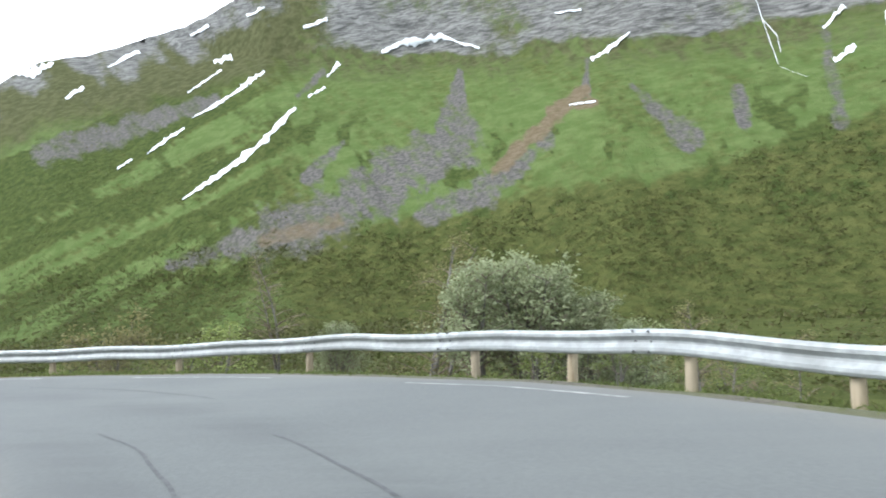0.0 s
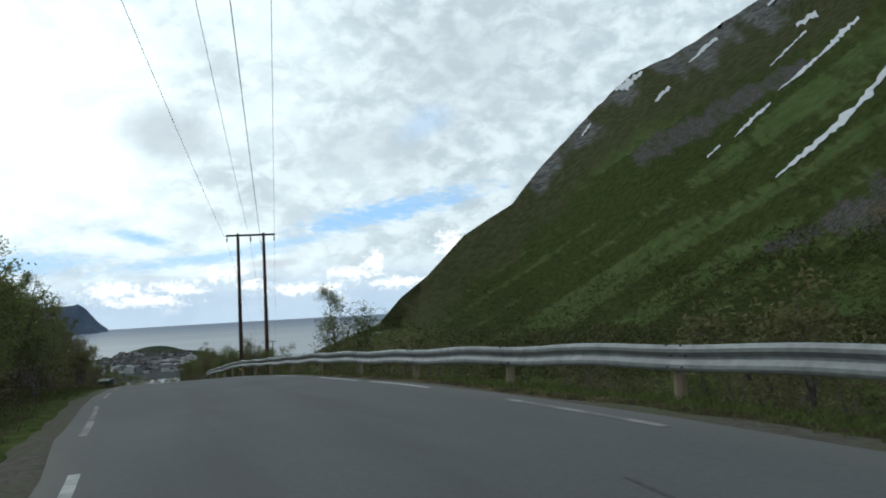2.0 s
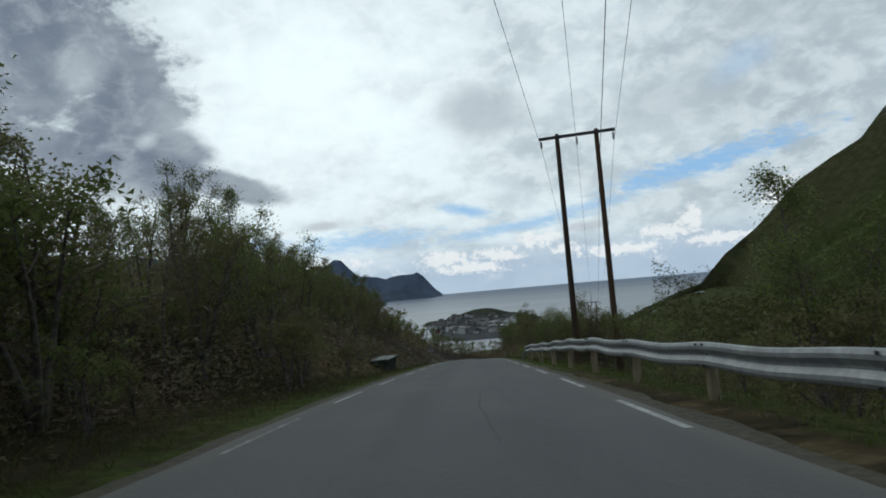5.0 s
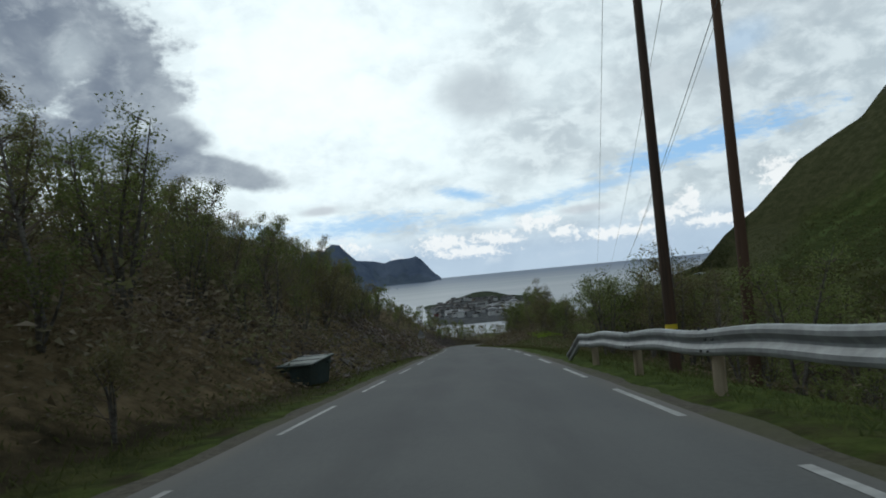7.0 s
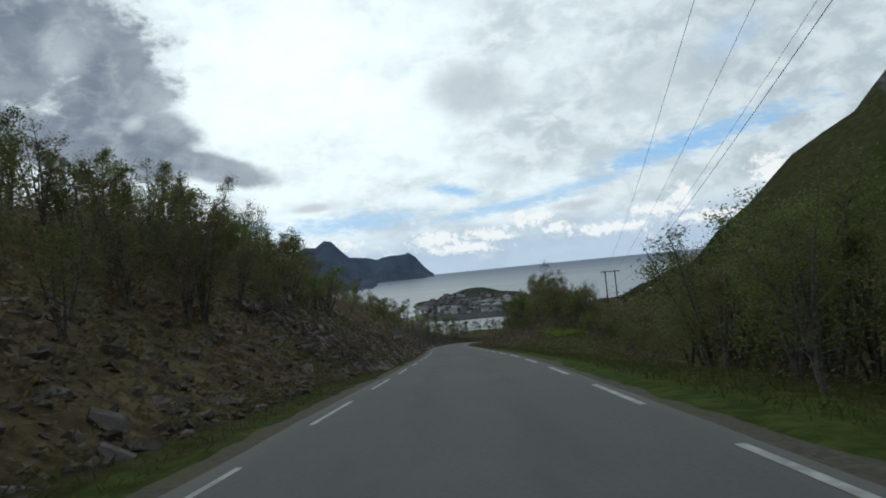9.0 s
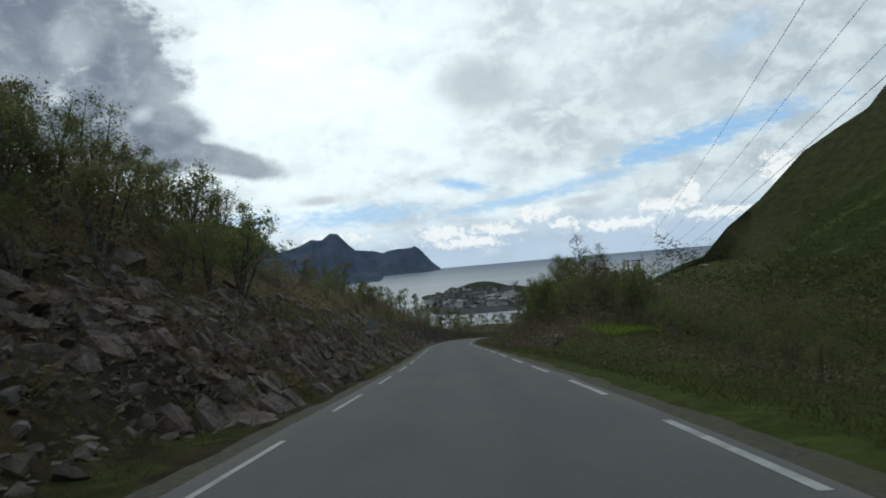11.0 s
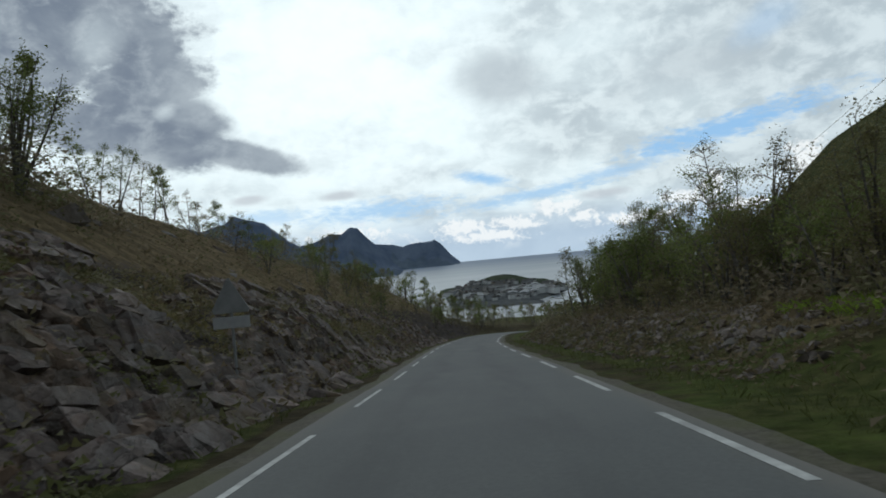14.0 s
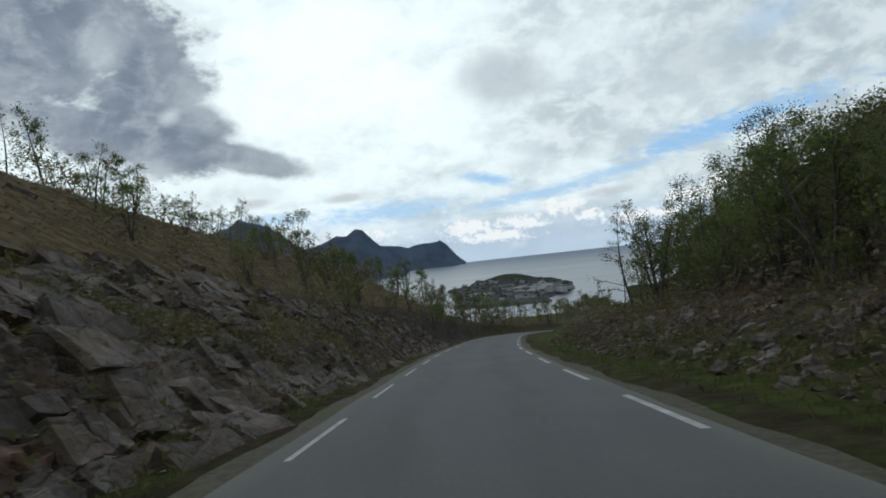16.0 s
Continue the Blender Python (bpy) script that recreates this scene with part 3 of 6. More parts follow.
def near_road(x, y):
    """For arrays of places: index of the nearest line point and the distance to its right."""
    x, y = np.ravel(x), np.ravel(y)
    idx = np.empty(len(x), int)
    for k in range(0, len(x), 20000):
        s = slice(k, k + 20000)
        idx[s] = ((x[s, None] - LINE[None, ::4, 0]) ** 2 + (y[s, None] - LINE[None, ::4, 1]) ** 2).argmin(1) * 4
    lat = (x - LINE[idx, 0]) * RIGHT[idx, 0] + (y - LINE[idx, 1]) * RIGHT[idx, 1]
    dist = np.hypot(x - LINE[idx, 0], y - LINE[idx, 1])
    return idx, np.where(lat < 0, -dist, dist)


SEA_Z = -108.0


def height(x, y, detail=True):
    """Height of the ground at arrays of places, with the masks for its cover."""
    shape = np.shape(x)
    x, y = np.ravel(np.asarray(x, float)), np.ravel(np.asarray(y, float))
    i, lat = near_road(x, y)
    run = RUN[i]
    along = np.clip((x - LINE[i, 0]) * TANG[i, 0] + (y - LINE[i, 1]) * TANG[i, 1], -1, 1)
    base = LINE[i, 2] + BANK[i] * np.clip(lat, -5, 3.5) + SLOPE[i] * along
    ul, ur = np.maximum(-lat - HALF_L[i] - 0.9, 0), np.maximum(lat - HALF_R[i] - 1.1, 0)
    wob = fbm(x, y, 9.0, 3, 2)
    # left side: wood, brush slope, rock cut, falling ground beyond
    wood = 0.08 * ul + 0.22 * np.maximum(ul - 3, 0) * (ul < 60)
    brush = 0.60 * np.clip(ul - 1.3, 0, 7) + 0.30 * np.clip(ul - 8, 0, 14)
    cut = 2.2 * smooth(ul, 0.2, 3.6) + 0.66 * np.clip(ul - 3.4, 0, 8) + 0.2 * np.clip(ul - 11.4, 0, 15)
    fall = 0.9 * smooth(ul, 0.5, 3.5) + 0.10 * np.clip(ul - 3.5, 0, 6) - 0.12 * np.clip(ul - 9, 0, 60)
    wl = [np.interp(run, [48, 62], [1, 0]), np.interp(run, [48, 62, 84, 96], [0, 1, 1, 0]), np.interp(run, [84, 96, 185, 215], [0, 1, 1, 0]), np.interp(run, [185, 215], [0, 1])]
    left = wl[0] * np.minimum(wood, 10) + wl[1] * brush + wl[2] * cut + wl[3] * fall
    # right side: drop behind the rail, grass verge, low bank with stones, falling ground beyond
    rail = -0.06 * np.minimum(ur, 1.2) - 0.48 * np.clip(ur - 1.2, 0, 26)
    verge = -0.15 * np.minimum(ur, 4) - 0.42 * np.clip(ur - 4.0, 0, 30)
    rise = np.interp(run, [96, 103, 107, 111, 115, 120, 134, 150], [0.0, 0.10, 0.25, 0.55, 0.78, 0.98, 1.1, 1.25])
    on = np.interp(run, [114, 123], [0, 1])
    bank = rise * smooth(ur, 0.7, 3.7) + on * (0.10 * np.clip(ur - 4.5, 0, 5) - 0.22 * np.clip(ur - 13, 0, 60)) - (1 - on) * 0.40 * np.clip(ur - 5.2, 0, 30)
    tail = 0.8 * smooth(ur, 0.5, 4) - 0.25 * np.clip(ur - 4, 0, 60)
    wr = [np.interp(run, [62, 74], [1, 0]), np.interp(run, [62, 74, 96, 107], [0, 1, 1, 0]), np.interp(run, [96, 107, 140, 165], [0, 1, 1, 0]), np.interp(run, [140, 165], [0, 1])]
    right = wr[0] * rail + wr[1] * verge + wr[2] * bank + wr[3] * tail
    z = base - 0.04 - 0.12 * (1 - smooth(np.where(lat < 0, -lat - HALF_L[i], lat - HALF_R[i]), 0.05, 0.8)) + np.where(lat < 0, left, right)
    z = z - np.where((lat > 0) & (run < 68), 0.22 * smooth(ur, 0.0, 0.8) * np.interp(run, [0, 25, 45, 68], [0.3, 0.5, 0.5, 0.4]), 0)
    side = np.where(lat < 0, ul, ur)
    far = smooth(side, 26, 130)
    # the wide valley, falling towards the sea
    bearing, reach = np.degrees(np.arctan2(x - 10, y - 40)), np.hypot(x - 10, y - 40)
    coast = np.interp(bearing, [-180, -60, -20, 0, 11, 14, 17.3, 21.4, 25, 40, 90, 180], [4000, 2500, 1100, 930, 950, 1060, 1420, 2550, 4000, 6000, 9000, 4000])
    part_out = reach / coast
    wide = np.where(lat < 0, 4.0, -18.0) * np.exp(-2.5 * part_out) + np.interp(part_out, [0, 0.1, 0.3, 0.97, 1.02], [0, -6, -42, SEA_Z + 3, SEA_Z - 4])
    wide = wide - 50 * smooth(reach, 60, 400) * np.interp(bearing, [-180, 6, 16, 45, 75, 110, 180], [0, 0, 1, 0.85, 0.5, 0.2, 0])
    wide = np.maximum(wide, SEA_Z + 3) + 3.0 * fbm(x, y, 120, 3, 5)
    wide = np.where(part_out > 1.0, SEA_Z - 4, wide)
    z = z * (1 - far) + wide * far
    rough = smooth(side, 0.3, 3.0)
    cutness = wl[2] * smooth(ul, 0.2, 1.0) * (1 - smooth(ul, 4.0, 7.0)) * (lat < 0)
    if detail:
        z = z + rough * (0.22 * wob + 0.10 * fbm(x, y, 2.0, 3, 7)) + far * 2.0 * fbm(x, y, 30, 3, 8)
        z = z + cutness * (0.22 * fbm(x, y, 2.4, 3, 11) - 0.22)
    grass = np.where(lat < 0, 1 - smooth(ul, 0.2, 1.6), 1 - smooth(ur, 1.5, 4.0)) * (side > 0.02)
    grass = np.maximum(grass, 1.25 * (lat > 0) * wr[1] * (1 - smooth(ur, 5, 9)))
    grass = np.maximum(grass, np.interp(run, [110, 120], [1.0, 0.3]) * (lat > 0) * wr[2] * (1 - smooth(ur, 6, 10)))
    grass = np.maximum(grass, (0.34 + 0.3 * wob) * wl[2] * smooth(ul, 7, 11) * (lat < 0))
    grass = np.maximum(grass, 0.85 * smooth(side, 2, 9) * (lat > 0))
    grass = grass * (0.82 + 0.55 * fbm(x, y, 2.2, 3, 14))
    gravel = 1 - smooth(side, 0.0, 0.25)
    bright = 1.2 * (lat > 0) * np.exp(-((run - 114.5) / 3.6) ** 2) * np.exp(-((ur - 4.3) / 1.1) ** 2)
    lush = 0.75 * (lat > 0) * np.interp(run, [-30, 10, 25, 48, 62, 76, 92, 116], [0.85, 0.6, 0.3, 0.4, 1, 1, 0.75, 0.55]) * (1 - smooth(ur + 0.7 * fbm(x, y, 2.0, 2, 19) - np.interp(run, [94, 100, 114, 119], [0, 2.6, 2.6, 0]), 1.2, 3.0))
    lush = np.maximum(lush, np.interp(run, [80, 96], [0.6, 0.12]) * (lat < 0) * (run > 20) * (1 - smooth(ul + 0.3 * fbm(x, y, 2.0, 2, 23), 0.1, 0.7)))
    grass = np.maximum(grass, far)
    rock = cutness * 0.75 + 0.15 * wl[1] * smooth(ul, 0.6, 2) * (1 - smooth(ul, 6, 9)) * (lat < 0) + 0.5 * np.interp(run, [112, 120], [0, 1]) * wr[2] * smooth(ur, 1.2, 2.2) * (1 - smooth(ur, 3.4, 4.6)) * (lat > 0)
    rock = rock * (1 - far)
    dry = 0.85 * wl[1] * (lat < 0) * smooth(ul, 0.5, 2) * (1 - smooth(ul, 10, 16)) + 0.7 * wl[2] * (lat < 0) * smooth(ul, 2, 5) + np.interp(run, [108, 120], [0.15, 0.75]) * wr[2] * (lat > 0) * smooth(ur, 0.7, 2.0) + 0.45 * (lat > 0) * wr[0] * (1 - smooth(ur, 1.0, 3.5))
    return z.reshape(shape), dict(grass=grass, rock=rock, dry=dry, forest=1.4 * far * (lat > 0), lush=lush, bright=bright, gravel=gravel), i, lat


def ground_z(x, y):
    z, _, _, _ = height(np.atleast_1d(x), np.atleast_1d(y))
    return z


def axis(parts):
    """Increasing coordinates from (start, end, step) stretches."""
    return np.unique(np.concatenate([np.arange(a, b, s) for a, b, s in parts]).round(3))


def build_ground():
    xs = axis([(-2400, -600, 200), (-600, -120, 40), (-120, -40, 8), (-40, -8, 1.2), (-8, 32, 0.5), (32, 60, 1.5), (60, 140, 8), (140, 700, 40), (700, 2601, 200)])
    ys = axis([(-1200, -200, 100), (-200, -30, 17), (-30, 205, 0.8), (205, 320, 6), (320, 1060, 25), (1060, 2400, 60)])
    X, Y = np.meshgrid(xs, ys)
    Z, masks, _, _ = height(X, Y)
    ob = raw("ground", np.stack([X.ravel(), Y.ravel(), Z.ravel()], 1), grid_faces(len(ys), len(xs)), GROUND, smooth=True)
    for k in ("grass", "rock", "dry", "lush", "bright", "forest"):
        attribute(ob, k, masks[k])
    tagged(ob, "hillside of dry heath, grass verges and bare rock falling to the sea", "ground", kind="structure")


def strip(name, lat0, lat1, up, i0, i1, material, parent=None, step=4, thick=0.0, cols=2, label=""):
    """A band along the road between two distances right of its line (arrays or numbers)."""
    idx = np.arange(i0, i1, step)
    a, b = np.broadcast_to(lat0, len(LINE))[idx], np.broadcast_to(lat1, len(LINE))[idx]
    u = np.linspace(0, 1, cols)
    lat = a[:, None] + (b - a)[:, None] * u
    v = np.stack([LINE[idx, 0, None] + RIGHT[idx, 0, None] * lat, LINE[idx, 1, None] + RIGHT[idx, 1, None] * lat, LINE[idx, 2, None] + BANK[idx, None] * lat + up], -1).reshape(-1, 3)
    f = grid_faces(len(idx), cols)[:, ::-1]
    if thick:
        n = len(v)
        low = v - (0, 0, thick)
        e0, e1 = np.arange(0, n, cols), np.arange(cols - 1, n, cols)
        sides = np.concatenate([np.stack([e0[:-1], e0[1:], e0[1:] + n, e0[:-1] + n], 1), np.stack([e1[1:], e1[:-1], e1[:-1] + n, e1[1:] + n], 1)])
        v, f = np.concatenate([v, low]), np.concatenate([f, sides])
    return raw(name, v, f, material, parent, smooth=False, label=label)


def build_road():
    n = len(LINE)
    wav = 0.06 * fbm(RUN, RUN * 0, 2.5, 3, 21)
    road = strip("road", -HALF_L - 0.28 + wav, HALF_R + EDGE_R + np.roll(wav, 40), 0.0, 0, n, ASPHALT, thick=0.10, cols=25)
    u = np.tile(np.linspace(0, 1, 25), len(np.arange(0, n, 4)))
    idx = np.repeat(np.arange(0, n, 4), 25)
    lat = -HALF_L[idx] - 0.28 + (HALF_L + HALF_R)[idx] * u + 0.58 * u
    track = np.exp(-((lat + 0.85) / 0.32) ** 2) + np.exp(-((lat - 0.75) / 0.32) ** 2) + 0.35
    margin = np.exp(-((u) / 0.05) ** 2) + np.exp(-((1 - u) / 0.05) ** 2)
    attribute(road, "track", np.concatenate([track, track]))
    attribute(road, "margin", np.concatenate([margin, margin]))
    tagged(road, "worn grey asphalt of a narrow two-way mountain road", "road", kind="structure")
    frayed = 0.10 * fbm(RUN, RUN * 0, 0.7, 3, 24)
    for side, lat0, lat1 in (("left", -HALF_L - 0.66, -HALF_L - 0.24), ("right", HALF_R + EDGE_R - 0.04, HALF_R + EDGE_R + 0.34)):
        tagged(strip("gravel_shoulder", lat0 + (3 * wav + frayed if side == "left" else 0), lat1 + (0 if side == "left" else 3.5 * wav + frayed), -0.03, 0, n, GRAVEL, cols=4, step=1), "strip of sandy gravel beside the asphalt", "shoulder", kind="structure")
    # edge lines: three metres of paint, a little less of gap
    for lat, y0, period in ((HALF_R, 61.46, 5.72), (-HALF_L, 62.2, 5.68)):
        s0 = RUN[np.argmin(np.abs(LINE[:, 1] - y0) + 100 * (RUN < 10))]
        for k in range(-14, 22):
            far_end = s0 + k * period
            if lat[0] > 0 and 26 < far_end < 38:      # repainted out of step
                far_end -= 2.0
            i0, i1 = np.searchsorted(RUN, far_end - 3.05), np.searchsorted(RUN, far_end)
            if i0 > 0 and i1 + 1 < n and (lat[0] > 0 or far_end > 25 or far_end < 4):
                strip("edge_line", lat - (0.047 if lat[0] > 0 else 0.036), lat + (0.047 if lat[0] > 0 else 0.036), 0.004, i0, i1 + 1, PAINT_WORN if far_end < (25 if lat[0] > 0 else 44) and (lat[0] > 0 or far_end > 22) else PAINT, road, step=1, label="worn white edge-line dash")
    for r0, r1 in ((10.4, 12.2), (16.9, 18.5), (21.4, 23.4)):
        strip("edge_line", -HALF_L - 0.05, -HALF_L + 0.05, 0.004, np.searchsorted(RUN, r0), np.searchsorted(RUN, r1) + 1, PAINT if r0 < 20 else PAINT_WORN, road, step=1, label="worn white edge-line dash")
    # tar-sealed cracks curving along the bend
    for k, (lat0, r0, r1) in enumerate(((-0.35, 1.0, 9.0), (0.8, 2.0, 7.0), (1.7, 10.0, 16.0), (0.2, 40.0, 47.0))):
        i0, i1 = np.searchsorted(RUN, r0), np.searchsorted(RUN, r1)
        w = lat0 + 0.12 * fbm(RUN, RUN * 0, 1.5, 3, 50 + k)
        strip("sealed_crack", w - 0.018, w + 0.018, 0.003, i0, i1, TRACK, road, step=1, label="dark sealed crack in the asphalt")


# ---------------------------------------------------------------- guard rail
RAIL = np.array([(-3.5, -9.6, -1.1), (0.5, -7.8, -1.22), (4.0, -5.5, -1.30), (6.3, -3.8, -1.34), (7.74, -2.45, -1.343), (8.38, -1.8, -1.334), (9.5, -0.37, -1.305), (10.58, 1.13, -1.368), (11.56, 2.8, -1.455),
                 (12.6, 4.6, -1.56), (13.55, 6.57, -1.663), (14.36, 10.5, -1.916), (14.58, 14.4, -2.08), (14.52, 18.5, -2.277), (14.45, 22.4, -2.512), (14.5, 26.6, -2.76), (14.52, 30.5, -2.995),
                 (14.58, 35.3, -3.39), (14.74, 42, -3.92), (14.88, 46.9, -4.32), (15.04, 51.7, -4.81), (15.19, 56.1, -5.30), (15.3, 59.5, -5.68), (15.36, 61.5, -5.89), (15.44, 64.4, -6.27), (15.45, 66.5, -6.50)])


def build_rail():
    xyz, s = spline(RAIL, 0.25)
    xy, z = xyz[:, :2], xyz[:, 2]
    tang = np.gradient(xy, axis=0)
    tang /= np.linalg.norm(tang, axis=1, keepdims=True)
    out = np.stack([tang[:, 1], -tang[:, 0]], 1)          # away from the road
    end = s[-1]
    drop = 0.95 * np.clip((s - end + 2.25) / 2.25, 0, 1) ** 1.08        # end piece kinked down to the ground
    sag = 0.018 * np.sin(s * 1.7) + 0.02 * fbm(s, s * 0, 3.1, 2, 5)
    bend = 0.05 * fbm(s, s * 0, 5.0, 2, 9)
    guard = new("guard_rail")
    tagged(guard, "weathered galvanised steel guard rail on round wooden posts", "guard rail")
    # W profile: (towards the road, height)
    prof = (0.72, 1.10) * np.array([(0.00, 0.000), (0.055, 0.012), (0.080, 0.045), (0.078, 0.085), (0.030, 0.118), (0.002, 0.142), (0.002, 0.168), (0.030, 0.192), (0.078, 0.225), (0.080, 0.265), (0.055, 0.298), (0.0, 0.310)])
    thin = prof - (0.006, 0)
    n = len(s)
    length = 4.0
    starts = np.arange(0, end - 1, length)
    bm = bmesh.new()
    bmesh.ops.create_icosphere(bm, subdivisions=1, radius=0.02)
    bolt_mesh = bpy.data.meshes.new("bolt")
    bm.to_mesh(bolt_mesh)
    bm.free()
    bolt_mesh.materials.append(DARKSTEEL)
    for j, a in enumerate(starts):
        b = min(a + length + 0.12, end)
        k = np.where((s >= a - 1e-6) & (s <= b))[0]
        if len(k) < 2:
            continue
        lift = 0.006 if j % 2 else 0.0
        rows = []
        for side in (prof, thin[::-1]):
            h = 0.405 - drop[k, None] * 0.62 + side[None, :, 1] + sag[k, None]
            o = -(side[None, :, 0] + lift) + bend[k, None]
            rows.append(np.stack([xy[k, 0, None] + out[k, 0, None] * o, xy[k, 1, None] + out[k, 1, None] * o, z[k, None] + h], -1))
        v = np.concatenate(rows, 1)
        m = v.shape[1]
        f = []
        for r in range(len(k) - 1):
            for c in range(m):
                d = (c + 1) % m
                f.append((r * m + c, r * m + d, (r + 1) * m + d, (r + 1) * m + c))
        f.append(tuple(range(m)))
        f.append(tuple(range((len(k) - 1) * m, len(k) * m))[::-1])
        beam = raw("rail_beam", v.reshape(-1, 3), f, STEEL, guard, smooth=False)
        # bolts at the joint
        c = k[min(1, len(k) - 1)]
        for dz in (0.056, 0.194, 0.331):
            for ds in (0, 1):
                q = min(c + ds, n - 1)
                place = (xy[q, 0] - out[q, 0] * (0.09 if dz != 0.194 else 0.02), xy[q, 1] - out[q, 1] * (0.09 if dz != 0.194 else 0.02), z[q] + 0.405 - drop[q] * 0.62 + dz)
                bolt = new("bolt", bolt_mesh)
                bolt.parent, bolt.location = beam, place
    # wooden posts every four metres, set a little behind the beam
    k0 = np.argmin(np.hypot(xy[:, 0] - 14.6, xy[:, 1] - 10.65))
    rng = random.Random(3)
    bend_end = s[np.argmin(np.hypot(xy[:, 0] - 11.56, xy[:, 1] - 2.8))]
    for p in np.concatenate([np.arange(bend_end - 16, bend_end + 0.1, 1.95), np.arange(s[k0] - 4, end - 1.2, 4.0)]):
        k = int(np.searchsorted(s, p))
        x, y = xy[k] + out[k] * 0.11
        zg = float(ground_z(x, y)[0])
        lean = (rng.uniform(-0.04, 0.04), rng.uniform(-0.03, 0.03))
        top = z[k] + 0.70
        pts = [(x, y, zg - 0.25), (x + lean[0] * 0.5, y + lean[1] * 0.5, zg + 0.3), (x + lean[0], y + lean[1], top - 0.02), (x + lean[0], y + lean[1], top)]
        v, f = tube(pts, [0.085, 0.08, 0.078, 0.06], 10)
        f = [tuple(q) for q in f] + [tuple(range(len(v) - 10, len(v)))]
        raw("post", v, f, POSTWOOD, guard, smooth=True, label="round weathered wooden post")


# ---------------------------------------------------------------- mountains, sea, town
EYE = np.array([2.0, 4.0, 0.0])
LOOKOUT = np.array([13.0, 80.0, 0.0])


def polar(az, r, centre=EYE):
    return centre[0] + r * np.sin(np.radians(az)), centre[1] + r * np.cos(np.radians(az))


def skyline(az):
    """Elevation of the great mountain's skyline, degrees, by bearing."""
    return np.interp(az, [14, 17.3, 21.4, 23.4, 25.8, 29, 33.3, 36.1, 40.8, 43.8, 46.7, 50.6, 54.1, 57.8, 66, 80, 100, 120, 150], [-5.4, -4.1, -2.2, 0.0, 1.8, 5.0, 7.5, 10.7, 14.8, 17.0, 17.8, 19.4, 21.0, 23.3, 26, 29, 30, 28, 22])


def mountain_foot(az):
    return np.interp(az, [14, 17.3, 21.4, 25, 35, 45, 60, 90, 150], [1100, 1450, 2300, 2700, 2300, 1700, 1150, 850, 800])


FOOT_AZ = np.arange(12.0, 152.0, 2.0)
FOOT_Z = np.minimum(height(*polar(FOOT_AZ, mountain_foot(FOOT_AZ)), detail=False)[0] - 8.0, mountain_foot(FOOT_AZ) * np.tan(np.radians(skyline(FOOT_AZ))) - 6.0)


def foot_z(az):
    return np.interp(az, FOOT_AZ, FOOT_Z)


def apron(az):
    """How far the mountain's gentle foot reaches down into the valley, 0 to 1."""
    return smooth(az, 20.0, 27.0)


def lowest_el(az):
    """Elevation of the mountain's lower edge."""
    old = np.degrees(np.arctan2(foot_z(az) - 12, mountain_foot(az)))
    return np.minimum(old, old * (1 - apron(az)) - 6.6 * apron(az))


def mountain_at(az, el):
    """The place on the mountainside seen from the road at a bearing and an elevation."""
    foot, zb = mountain_foot(az), foot_z(az)
    t = np.tan(np.radians(np.maximum(el, -14)))
    lowt = np.tan(np.radians(19.0))
    slope = 0.62
    r = (foot * slope - zb) / (slope - np.minimum(t, lowt))
    r = np.where(t > lowt, r + (t - lowt) * 1600, r)
    r_edge = (foot * slope - zb) / (slope - math.tan(math.radians(0.5)))
    low = np.clip((0.5 - el) / 7.1, 0, 1) * apron(az)
    r = np.where(el < 0.5, r * (1 - apron(az)) + apron(az) * (r_edge + (np.minimum(620.0, r_edge) - r_edge) * low), r)
    x, y = polar(az, r)
    return x, y, r * t, r


def cliff_mask(A, el):
    """Where bare rock shows, by bearing and elevation."""
    top = skyline(A)
    wall = smooth(el + 1.3 * fbm(A, el, 4, 4, 3), 19.2, 20.2) * smooth(A, 62, 68) * (0.75 + 0.6 * fbm(A, el * 1.5, 3.0, 3, 17))
    crest = smooth(top - el + 2.2 * fbm(A * 0.8, el, 2.0, 4, 3), 3.2, 0.6) * smooth(A, 31, 35) * (0.62 + 1.1 * fbm(A + 0.5 * el, el, 1.8, 4, 18))
    return np.clip(np.maximum(wall, 1.0 * crest), 0, 1)


def mountain_surface(A, el):
    """The mountainside with its ribs, gullies and ledges."""
    x, y, z, r = mountain_at(A, el)
    part_up = np.clip((el + 4) / (skyline(A) + 4.01), 0, 1)
    rise = smooth(el, 1.0, 8.0)
    rib = fbm(A * 1.0 + 0.5 * el, A * 0 + el * 0.15, 2.2, 4, 6)
    ledge = fbm(A * 0.5 + 0.6 * el, el * 2.0 - A * 0.25, 1.5, 4, 9)
    away = r * (0.012 * rib * rise * (1 - 0.7 * part_up) + 0.014 * cliff_mask(A, el) * ledge)
    return x + away * np.sin(np.radians(A)), y + away * np.cos(np.radians(A)), z, r


